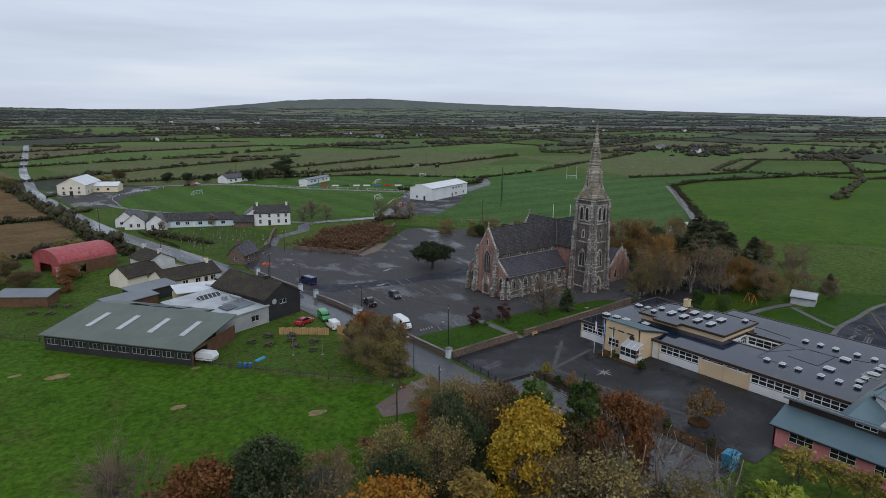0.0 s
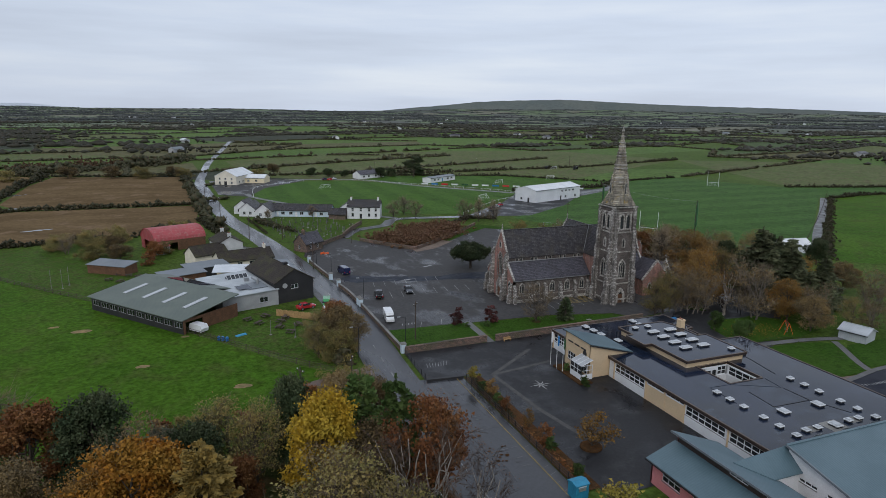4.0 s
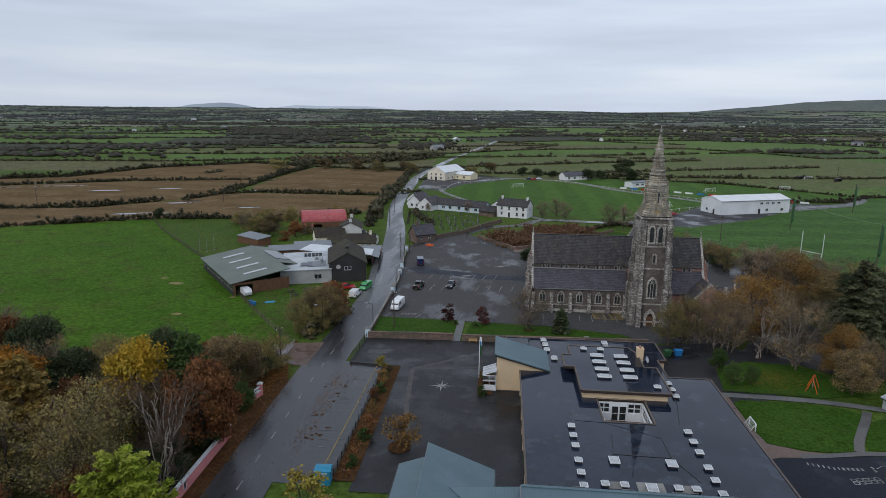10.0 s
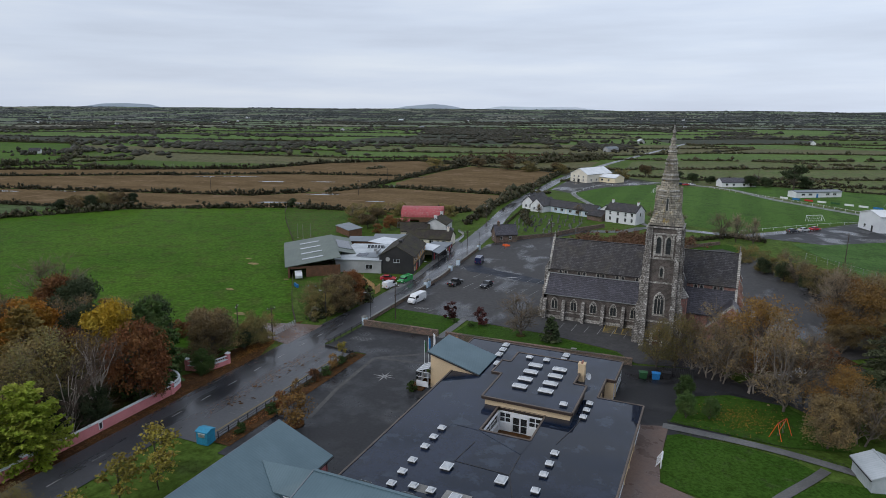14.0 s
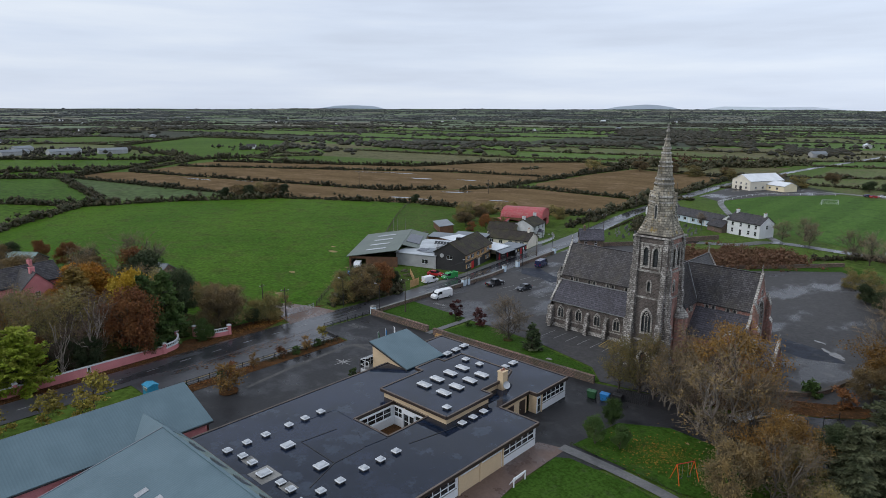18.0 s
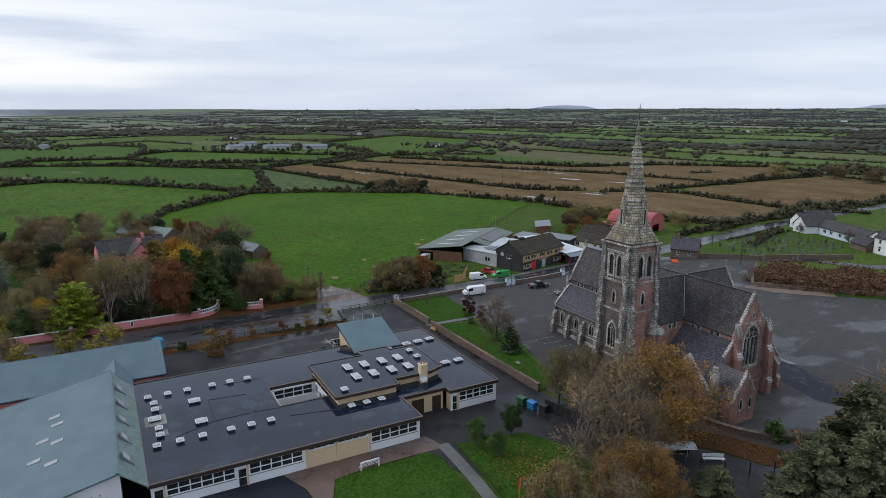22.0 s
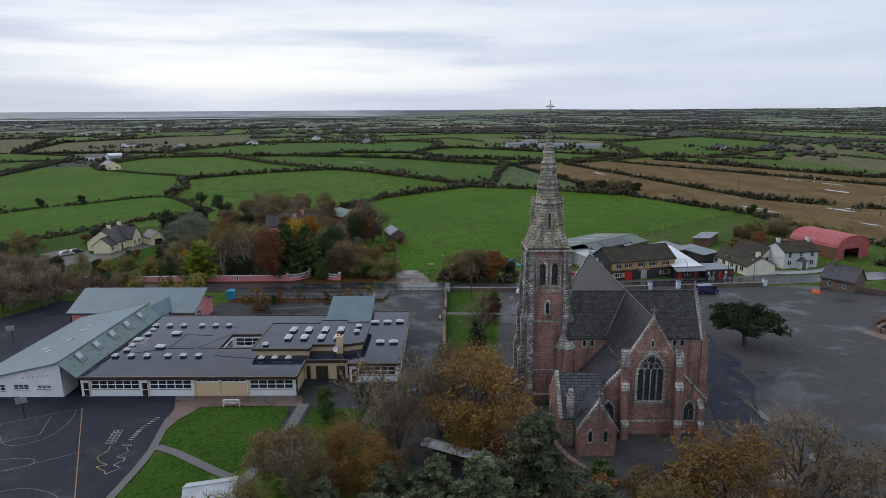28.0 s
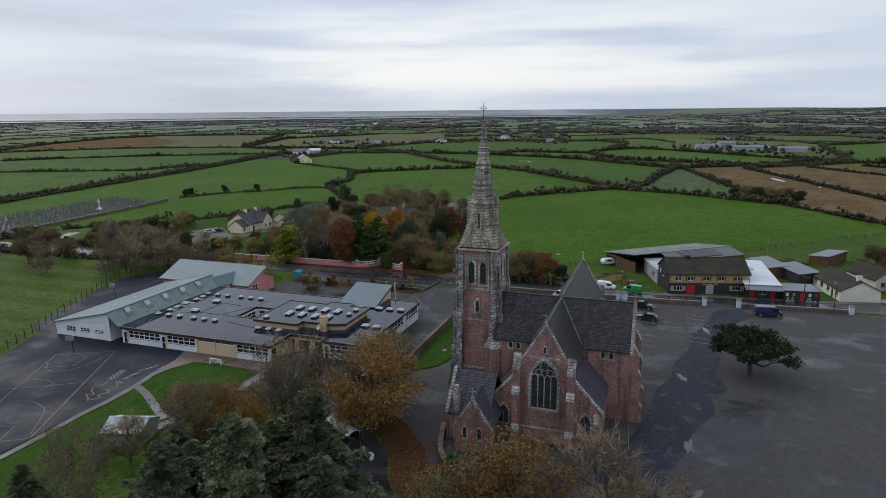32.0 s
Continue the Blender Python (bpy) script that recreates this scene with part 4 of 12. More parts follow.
sheet("gaelic_pitch", [(158, 212), (172, 172), (207, 120), (213, 117), (257, 151), (349, 222), (390, 228), (437, 217), (520, 199), (545, 262), (476, 240), (372, 262), (345, 330), (290, 318), (232, 268), (196, 240)], M["gaapitch"], 0.09, label="wide mown playing field", category="pitch")
sheet("east_field", [(216, 111), (260, 147), (351, 216), (390, 221), (437, 210), (560, 187), (700, 120), (420, 20), (260, 60)], M["bigfield"], 0.06, label="broad green field", category="field")
ribbon("field_track", curve([(212, 114.5), (234, 131), (257, 149), (304, 184), (349, 219)], 2), 1.6, M["path"], 0.13, label="narrow grey track beside the playing field", category="path")
sheet("pale_strip", [(420, 364), (465, 466), (600, 400), (640, 300), (543, 274), (476, 244), (380, 268)], M["meadow"], 0.055, label="pale grass strip beyond the playing field", category="field")
sheet("club_apron", [(168, 246), (197, 283), (262, 290), (262, 284), (222, 262), (198, 236), (168, 215), (140, 222)], M["yard"], 0.1, label="wet tarmac round the clubhouse", category="car park")
sheet("graveyard_grass", [(58.5, 207), (56, 246), (62, 252), (85, 240), (94, 221), (82, 196), (66.5, 178)], M["garden"], 0.08, label="graveyard grass", category="grass")
sheet("hall_forecourt", [(46, 330), (43, 400), (78, 400), (100, 384), (72, 352), (60, 318)], M["carpark"], 0.1, label="wet tarmac before the parish hall", category="car park")
sheet("copse_floor", [(58.3, -60), (58.3, 44), (53, 49), (53, 62), (36, 57), (6, 50), (-30, 34), (-36, -20), (0, -40)], M["scrub"], 0.07, label="leaf-strewn floor of the copse", category="ground")
sheet("bungalow_lawn", [(58, -46), (58, -4), (44, 10), (24, 12), (-20, 0), (-34, -18), (-8, -48), (16, -62), (40, -60)], M["lawn"], 0.09, label="rough lawn round the bungalow", category="lawn")
sheet("drive", [(58, -33), (40, -24), (31, -15.5), (22, -15.2), (10, -10.5), (4, -11), (8, -17.5), (24.5, -19.4), (25, -26), (20.5, -30), (17, -38), (25, -42), (31, -34), (40, -30), (58, -38)], M["drive"], 0.12, label="wet gravel drive before the bungalow", category="drive")
sheet("school_field", [(80, -68), (76, -48), (75.5, -28), (88, -12.5), (104, -4.6), (120, 3.4), (140, 12.9), (165, 24.4), (190, 37.4), (250, 40), (270, -10), (200, -80), (120, -90)], M["mown"], 0.075, label="pale mown field beyond the mesh fence", category="field")
sheet("side_yard", [(125, 3.5), (90, -10), (76, -5), (76, 16), (127.6, 34), (127.6, 6)], M["court"], 0.08, label="dark tarmac strip beside the school hall", category="yard")
sheet("verge", [(61.5, -60), (61.5, 60), (58, 70), (56, 82), (54, 78), (54, 57), (57.6, 57), (54.4, 50), (58.2, 44), (59.4, -60)], M["leaves"], 0.09, label="verge thick with fallen leaves", category="verge")

# ---- road, car park, yards ----
ROAD = curve([(66, -140), (65.4, -60), (65, -10), (64.8, 25), (64.4, 50), (64.3, 75), (65, 95), (64.8, 112), (63.4, 135), (61.4, 155), (59.4, 172), (54.5, 205), (47.5, 245), (43, 285), (40, 340), (37.6, 395), (40.5, 450), (46, 540), (59, 665), (83, 900)])
road = ribbon("road", ROAD, lambda i: 3.7 - 0.5 * smooth((ROAD[i].y - 180) / 60) - 0.6 * smooth((ROAD[i].y - 380) / 40), M["road"], 0.11, label="wet grey village road with a broken white centre line", category="road")
sheet("layby", [(67.6, 34), (67.6, 72), (68.6, 72.2), (75.2, 71), (75.2, 34)], M["road"], 0.10, label="tarmac lay-by along the road", category="road")
sheet("car_park", [(68.2, 97), (67.4, 120), (66.6, 150), (64.8, 172), (66, 177), (82, 195.5), (88, 186), (100, 168.5), (112, 176), (124, 187), (137, 196), (152, 182), (166, 160), (172, 132), (166, 108), (150, 96), (139, 88), (124, 86), (120, 90.5), (106, 94.5), (90, 96)], M["carpark"], 0.08, label="broad wet tarmac car park round the church", category="car park")
sheet("drop_off", [(68.8, 72), (75, 71), (78, 71), (78, 33), (98.8, 33), (98.8, 72), (96.8, 72), (96.8, 84.2), (69.2, 84.4)], M["yard"], 0.095, label="wet tarmac school yard", category="yard")
sheet("north_yard", [(95.5, 77), (121.2, 77), (121.2, 60), (134, 60), (150, 74), (137, 88), (124, 85), (95.5, 84)], M["yard"], 0.09, label="wet tarmac behind the school", category="yard")
sheet("play_court", [(127.6, 8.6), (127.6, 44), (132, 45.4), (134.7, 45.6), (138.7, 46.2), (143.7, 47.0), (149, 47.1), (153.6, 46.9), (166, 47.2), (178, 45), (190, 40.5), (190, 38.4), (165, 25.6), (140, 14.2)], M["court"], 0.085, label="dark wet ball court", category="court")
sheet("brown_apron", [(127.6, 43.8), (127.6, 63), (131.4, 64), (131.3, 61), (131.2, 53), (131.7, 49), (135.7, 47.4), (139, 47.0), (142.2, 47.6), (143.8, 47.8), (142.0, 46.8), (138.7, 46.3), (134.7, 45.7), (132, 45.5)], M["brownpath"], 0.12, label="brown tarmac apron along the classrooms", category="path")
sheet("play_lawn", [(131.6, 49.2), (131.4, 61.3), (132.9, 62.3), (141, 62.1), (147.2, 60.6), (149.1, 59.1), (147.2, 56.4), (145, 52.8), (143, 49.5), (142.2, 47.9), (139.5, 47.4), (136.5, 47.6), (133.4, 48.4)], M["lawn"], 0.13, label="mown school lawn with a small goal", category="lawn")
sheet("swing_lawn", [(131.4, 65.5), (133, 75), (139, 78.4), (147, 77.5), (152, 72), (154, 66), (146, 64.2)], M["lawn"], 0.13, label="lawn with a swing frame and leaf fall", category="lawn")
sheet("court_lawn", [(144.3, 48.5), (145, 50.4), (146.8, 53.4), (149.4, 56.8), (150.6, 57.6), (153.5, 57.6), (172, 58), (182, 46.4), (178, 46.8), (166, 49.0), (153.6, 48.5), (148.4, 48.4)], M["lawn"], 0.125, label="lawn beside the ball court", category="lawn")
ribbon("kerb_path", curve([(134.7, 46.0), (138.7, 46.6), (143.7, 47.5), (149, 47.7), (153.6, 47.6), (166, 48.0), (178, 45.8), (190, 41.2)], 2), 0.5, M["edging"], 0.132, label="narrow concrete edging of the ball court", category="path")
ribbon("cross_path", curve([(142.9, 47.8), (144.0, 50.2), (146, 53.4), (148.4, 57), (150.2, 60)], 1.5), 0.62, M["edging"], 0.138, label="concrete path across the lawn", category="path")
sheet("wet_streak", [(61.5 + 7, 141.5), (72.3, 136.0), (80, 134.6), (89.5, 131.3), (97, 130.6), (105.4, 128.0), (112, 127.4), (118.2, 125.1), (128.3, 123.9), (137.9, 121.5), (146, 119), (152, 121), (148, 125.5), (141, 127.4), (136.1, 129.1), (131, 130), (124.3, 133.1), (119, 133.2), (114.7, 135.7), (109, 134.2), (101, 135.6), (94.9, 134.3), (88, 137.6), (79.8, 139.6), (73, 144)], M["soaked"], 0.095, label="bluish soaked streak across the car park", category="wet tarmac")
sheet("gravel_corner", [(99.3, 165.0), (98.8, 171.6), (105, 174.4), (112.6, 180.0), (116, 176), (106.5, 167.5)], M["gravel"], 0.135, label="tan gravel corner below the hedge wall", category="gravel")
sheet("leaf_bank", [(138, 89), (141, 93), (146, 97.5), (151, 100), (158, 104), (160, 101), (154, 96), (149, 94), (144, 89.5)], M["leaves"], 0.11, label="bank thick with fallen leaves", category="verge")
sheet("planting_bed", [(75.3, 35), (75.3, 70.6), (78.2, 70.6), (78.2, 35)], M["leaves"], 0.13, label="dark mulched planting bed along the school yard", category="flower bed")
sheet("grove_yard", [(139, 79.2), (141, 84.5), (144.2, 89.3), (149, 93.6), (154, 95.8), (160, 100.6), (163, 92), (160, 82), (152, 74), (147.5, 78.2)], M["yard"], 0.098, label="damp tarmac under the trees by the cycle shelter", category="yard")
for x, y, r in ((11.4, 119.0, 1.5), (5.6, 123.6, 0.8), (31.0, 108.6, 0.7), (24.0, 95.0, 0.9), (40.0, 80.5, 1.1)):
    edge = [(a, r * (0.75 + 0.5 * abs(noise.noise(Vector((x + a, y, 0.3)))))) for a in (k * math.tau / 11 for k in range(11))]
    sheet("straw_patch", [(x + 1.5 * q * math.cos(a), y + 0.9 * q * math.sin(a)) for a, q in edge], M["straw"], 0.075, label="trampled straw patch on the pasture", category="bare patch")
ribbon("garden_path", curve([(130.6, 64), (138, 63.6), (146, 62.6), (156, 60)], 2), 0.8, M["path"], 0.15, label="grey concrete path between clipped hedges", category="path")
sheet("church_lawn_west", [(69.3, 85.2), (86.3, 85.2), (86.5, 96.4), (69, 97.6)], M["lawn"], 0.14, label="strip of church lawn by the road", category="lawn")
sheet("church_lawn_east", [(88.2, 85.2), (89.3, 95.4), (105, 93.8), (120, 89.8), (123.8, 86), (123.4, 85.2)], M["lawn"], 0.14, label="strip of church lawn before the church", category="lawn")
sheet("north_lawn", [(100, 167.8), (101, 165.6), (112, 174), (124, 185), (137, 194.5), (151, 181), (152, 183), (138, 203), (126, 196)], M["lawn"], 0.12, label="mown bank beyond the car park", category="lawn")

# ---- the church ----
church = thing("church", 126.8, 111.5, 0, "gothic red-brown stone church with slate roofs and a tall spire", "church", z=0.25)


def arch(a, rise, n=6):
    """Half of a pointed arch: x from a at the springing to 0 at the apex."""
    R = (a * a + rise * rise) / (2 * a)
    top = math.asin(min(1, rise / R))
    return [(a - R + R * math.cos(top * i / n), R * math.sin(top * i / n)) for i in range(n + 1)]


def hole(u, z0, w, h):
    return (u - w / 2, u + w / 2, z0, z0 + h)


def lancet(parent, p, q, u, z0, w, h, lights=1, border=0.22, proud=0.1, name="window", blind=False, walls="stone"):
    """A pointed window of dressed stone in the wall p-q: surround, mullions, glass; where the wall has its opening, the stone beside the arch too."""
    p, q = Vector((*p, 0)), Vector((*q, 0))
    d = (q - p).normalized()
    o = Vector((d.y, -d.x, 0))
    a, rise = w / 2, min(w * 0.85, h * 0.6)
    zs = z0 + h - rise
    at = lambda x, z, k: (*(p + d * (u + x) + o * k).xy, z)
    inner = [(-a, z0), *[(-x, zs + z) for x, z in arch(a, rise)], *[(x, zs + z) for x, z in arch(a, rise)[::-1][1:]], (a, z0)]
    b = a + border
    outer = [(-b, z0 - border), *[(-x, zs + z) for x, z in arch(b, rise * b / a)], *[(x, zs + z) for x, z in arch(b, rise * b / a)[::-1][1:]], (b, z0 - border)]
    bm = bmesh.new()
    n = len(inner)
    ring = [[bm.verts.new(at(x, z, k)) for x, z in pts] for pts, k in ((inner, proud), (outer, proud), (outer, -0.05), (inner, -0.25))]
    for i in range(n):
        j = (i + 1) % n
        for s in range(4):
            bm.faces.new((ring[s][i], ring[s][j], ring[(s + 1) % 4][j], ring[(s + 1) % 4][i]))
    win = part(name, bm, M["dress"], parent)
    bm = bmesh.new()
    prism(bm, [at(x, z, 0.04 if blind else -0.2) for x, z in inner], -o * 0.05)
    part("pane", bm, M["lead"], win, "dark leaded glass")
    if not blind:
        bm = bmesh.new()
        ar = arch(a, rise)
        for (x1, c1), (x2, c2) in zip(ar, ar[1:]):
            for sg in (-1, 1):
                prism(bm, [at(sg * x1, zs + c1, -0.005), at(sg * x2, zs + c2, -0.005), at(sg * x2, zs + rise + 0.01, -0.005), at(sg * x1, zs + rise + 0.01, -0.005)], -o * 0.5)
        part("arch_stone", bm, M[walls], win)
    if lights > 1:
        bm = bmesh.new()
        m = 0.09 if lights < 4 else 0.12
        head = zs + rise * 0.1
        for i in range(1, lights):
            x = -a + w * i / lights
            prism(bm, [at(x - m / 2, z0, -0.15), at(x + m / 2, z0, -0.15), at(x + m / 2, head, -0.15), at(x - m / 2, head, -0.15)], o * 0.2)
        lw = w / lights
        for i in range(lights):
            cx = -a + lw * (i + 0.5)
            ar = [(-x, z) for x, z in arch(lw / 2, lw * 0.8, 4)] + arch(lw / 2, lw * 0.8, 4)[::-1][1:]
            for (x1, zz1), (x2, zz2) in zip(ar, ar[1:]):
                tube(bm, at(cx + x1, head + zz1, -0.02), at(cx + x2, head + zz2, -0.02), m * 0.55, None, 4)
        part("mullions", bm, M["dress"], win)
        bm = bmesh.new()
        rads = [(0, head + rise * 0.52, w * 0.14)] if lights < 4 else [(0, head + rise * 0.62, w * 0.17), (-w * 0.22, head + rise * 0.33, w * 0.13), (w * 0.22, head + rise * 0.33, w * 0.13)]
        for cx, cz, r in rads:
            for i in range(10):
                a1, a2 = math.tau * i / 10, math.tau * (i + 1) / 10
                tube(bm, at(cx + r * math.cos(a1), cz + r * math.sin(a1), -0.02), at(cx + r * math.cos(a2), cz + r * math.sin(a2), -0.02), m * 0.6, None, 4)
            if lights >= 4:  # cusped foils inside the ring
                for i in range(5):
                    a1 = math.tau * (i + 0.25) / 5
                    tube(bm, at(cx + r * 0.95 * math.cos(a1), cz + r * 0.95 * math.sin(a1), -0.02), at(cx + r * 0.45 * math.cos(a1), cz + r * 0.45 * math.sin(a1), -0.02), m * 0.5, m * 0.3, 4)
        part("tracery", bm, M["dress"], win)
    return win


def buttress(parent, x, y, nx, ny, w, steps, name="buttress", mat="quoin"):
    """Stepped buttress: steps are (reach, foot, head, rise of the slope above)."""
    t = Vector((-ny, nx, 0))
    n = Vector((nx, ny, 0))
    c = Vector((x, y, 0)) - t * (w / 2)
    foot = None
    for k, (reach, z0, z1, sl) in enumerate(steps):
        nxt = steps[k + 1][0] if k + 1 < len(steps) else 0.0
        pts = [c, c + n * reach, c + n * reach, c + n * nxt, c]
        zz = (z0, z0, z1, z1 + sl, z1 + sl)
        bm = prism(bmesh.new(), [(p.x, p.y, z) for p, z in zip(pts, zz)], t * w)
        ob = part("buttress_stage" if foot else name, bm, M[mat], foot or parent)
        foot = foot or ob
        if mat != "quoin":  # pale sloped weathering and quoins at the head of the stage
            d, up = n * 0.05, Vector((0, 0, 0.05))
            q = [c + n * reach + d, c + n * nxt]
            e = t * 0.04
            part("weathering", prism(bmesh.new(), [(*(q[0] - e).xy, z1 - 0.28), (*(q[0] - e).xy, z1 + 0.03), (*(q[1] - e).xy, z1 + sl + 0.06), (*(q[1] - e).xy, z1 + sl - 0.28)], t * (w + 0.08)), M["dress"], foot)
    return foot


def gable_wall(parent, p, q, z0, eave, ridge, t, holes, name="gable_wall"):
    """A gable end: the wall under the eaves and the triangle over it, as one mesh."""
    bm = bmesh.new()
    wall(bm, p, q, z0, eave, t, [(*h[:3], min(h[3], eave)) for h in holes if h[2] < eave])
    P, Q = Vector((*p, 0)), Vector((*q, 0))
    w = (Q - P).normalized()
    s = Vector((-w.y, w.x, 0)) * t
    n = (Q - P).length
    tops = [h for h in holes if h[3] > eave]
    if tops:
        u0, u1, _, z1 = tops[0]
        k = (ridge - eave) / (n / 2)
        pt = lambda u, z: (*(P + w * u).xy, z)
        z1 = min(z1, eave + min(u0, n - u1) * k - 0.05) if min(u0, n - u1) * k < z1 - eave else z1
        prism(bm, [pt(0, eave), pt(u0, eave), pt(u0, eave + u0 * k)], s)
        prism(bm, [pt(u1, eave), pt(n, eave), pt(u1, eave + (n - u1) * k)], s)
        prism(bm, [pt(u0, z1), pt(u1, z1), pt(u1, eave + (n - u1) * k), pt(n / 2, ridge), pt(u0, eave + u0 * k)], s)
    else:
        prism(bm, [(*p, eave), (*q, eave), (*((P + Q) / 2).xy, ridge)], s)
    return part(name, bm, M["stone"], parent)


def coping(parent, p, q, eave, ridge, t=0.45, up=0.35, cross=True):
    """Raised stone coping on a gable, kneelers and a cross on top."""
    P, Q = Vector((*p, 0)), Vector((*q, 0))
    w = (Q - P).normalized()
    s = Vector((-w.y, w.x, 0))
    mid = (P + Q) / 2
    bm = bmesh.new()
    for A in (P, Q):
        d = (mid - A).normalized()
        A2 = A - d * 0.3
        k = (ridge - eave) / (mid - A).length
        prism(bm, [(*(A2 - s * 0.06).xy, eave - 0.3 * k), (*(mid - s * 0.06).xy, ridge), (*(mid - s * 0.06).xy, ridge + up + 0.2), (*(A2 - s * 0.06).xy, eave - 0.3 * k + up)], s * t)
    cop = part("coping", bm, M["dress"], parent)
    if cross:
        bm = bmesh.new()
        c = mid + s * (t / 2)
        z = ridge + up + 0.2
        tube(bm, (c.x, c.y, z - 0.1), (c.x, c.y, z + 0.35), 0.2, 0.12, 6)
        tube(bm, (c.x, c.y, z + 0.3), (c.x, c.y, z + 1.25), 0.08, 0.08, 5)
        tube(bm, tuple(c - w * 0.4) [:2] + (z + 0.85,), tuple(c + w * 0.4)[:2] + (z + 0.85,), 0.08, 0.08, 5)
        part("gable_cross", bm, M["dress"], parent)
    return cop


def build_church():
    C = church
    W, E, hn, eave, ridge = -24.6, 13.0, 3.45, 10.4, 16.0
    ha, at, ae = 6.8, 8.9, 5.4
    # nave and chancel walls with the clerestory pairs
    cler = [hole(u + d, 9.0, 0.5, 0.95) for u in (3.2, 7.2, 11.2, 15.2, 19.2) for d in (-0.55, 0.55)]
    for sgn in (-1, 1):
        a, b = ((W, -hn), (-hn, -hn)) if sgn < 0 else ((-hn, hn), (W, hn))
        bm = bmesh.new()
        wall(bm, a, b, 0, eave, 0.6, cler)
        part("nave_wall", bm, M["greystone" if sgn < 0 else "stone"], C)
        for h in cler:
            lancet(C, a, b, (h[0] + h[1]) / 2, 9.0, 0.5, 0.95, 1, 0.22, 0.08, "clerestory_window", walls="greystone" if sgn < 0 else "stone")
        a, b = ((hn, -hn), (E, -hn)) if sgn < 0 else ((E, hn), (hn, hn))
        ch = [hole(u + d, 9.0, 0.5, 0.95) for u in (2.4, 6.0) for d in (-0.55, 0.55)]
        bm = bmesh.new()
        wall(bm, a, b, 0, eave, 0.6, ch)
        part("chancel_wall", bm, M["stone"], C)
        for h in ch:
            lancet(C, a, b, (h[0] + h[1]) / 2, 9.0, 0.5, 0.95, 1, 0.22, 0.08, "clerestory_window")
    # west and east gables
    gable_wall(C, (W - 0.03, hn - 0.02), (W - 0.03, -hn + 0.02), 0, eave, ridge, 0.6, [hole(hn, 5.2, 2.2, 5.6), hole(hn, 0.0, 1.7, 3.2)], "west_wall")
    lancet(C, (W, hn), (W, -hn), hn, 5.2, 2.2, 5.6, 3)
    lancet(C, (W - 0.03, hn), (W - 0.03, -hn), hn - 0.02, 12.2, 0.6, 1.2, 1, blind=True)
    gable_wall(C, (E + 0.03, -hn + 0.02), (E + 0.03, hn - 0.02), 0, eave, ridge, 0.6, [hole(hn, 5.1, 3.3, 6.4)], "east_wall")
    lancet(C, (E, -hn), (E, hn), hn, 5.1, 3.3, 6.4, 4, 0.36, 0.16, "east_window")
    lancet(C, (E + 0.03, -hn), (E + 0.03, hn), hn, 12.6, 0.3, 0.8, 1, 0.14, 0.08, blind=True)
    part("string_course", boxes((E, E + 0.1, -1.9, 1.9, 11.75, 12.0)), M["dress"], C)
    part("string_course", boxes((E, E + 0.12, -hn, hn, 2.1, 2.35)), M["dress"], C)
    coping(C, (W, hn), (W, -hn), eave, ridge)
    coping(C, (E, -hn), (E, hn), eave, ridge)
    # west door: pointed, recessed, with a red-brown leaf
    lancet(C, (W, hn), (W, -hn), hn, 0.0, 1.7, 3.2, 1, 0.55, 0.3, "west_doorway")
    door = part("west_door", boxes((W - 0.06, W + 0.06, -0.8, 0.8, 0.1, 2.5)), M["brownwood"], C, "red-brown boarded door")
    part("door_handle", boxes((W - 0.12, W - 0.06, 0.1, 0.16, 1.0, 1.2)), M["black"], door)
    part("door_gable", prism(bmesh.new(), [(W - 0.28, -1.7, 2.4), (W - 0.28, 1.7, 2.4), (W - 0.28, 0, 5.2)], (0.24, 0, 0)), M["dress"], C)
    # roofs
    bm = bmesh.new()
    for y, s in ((-hn - 0.25, -1), (hn + 0.25, 1)):
        k = (ridge - eave) / hn
        prism(bm, [(W + 0.3, y, eave - 0.25 * k), (W + 0.3, 0, ridge), (W + 0.3, 0, ridge + 0.2), (W + 0.3, y, eave - 0.25 * k + 0.2)], (E - W - 0.6, 0, 0))
    part("nave_roof", bm, M["slate"], C, "dark slate roof of the nave and chancel")
    bm = bmesh.new()
    tn, ts = 10.3, -9.2
    for x in (-hn - 0.25, hn + 0.25):
        k = (ridge - eave) / hn
        prism(bm, [(x, ts, eave - 0.25 * k + 0.03), (0, ts, ridge + 0.03), (0, ts, ridge + 0.23), (x, ts, eave - 0.25 * k + 0.23)], (0, tn - ts - 0.3, 0))
    part("transept_roof", bm, M["slate"], C, "dark slate roof of the transepts")
    part("ridge_tiles", boxes((W + 0.4, E - 0.4, -0.12, 0.12, ridge + 0.12, ridge + 0.3), (-0.12, 0.12, ts, tn - 0.4, ridge + 0.14, ridge + 0.32)), M["slate"], C)
    bm = bmesh.new()  # lead valleys where the roofs meet
    for sx in (-1, 1):
        for sy in (-1, 1):
            tube(bm, (sx * hn, sy * hn, eave + 0.2), (0, 0, ridge + 0.24), 0.09, 0.09, 5)
    part("valley_lead", bm, M["leadsheet"], C, "grey lead valleys")
    # transept walls
    for p, q, holes in (((hn, hn), (hn, tn), [hole(2.9, 9.0, 0.5, 0.95), hole(4.0, 9.0, 0.5, 0.95)]), ((-hn, tn), (-hn, hn), []), ((hn, ts), (hn, -hn), [hole(2.6, 9.0, 0.5, 0.95), hole(3.7, 9.0, 0.5, 0.95)]), ((-hn, -hn), (-hn, ts), [])):
        part("transept_wall", wall(bmesh.new(), p, q, 0, eave, 0.6, holes), M["stone"], C)
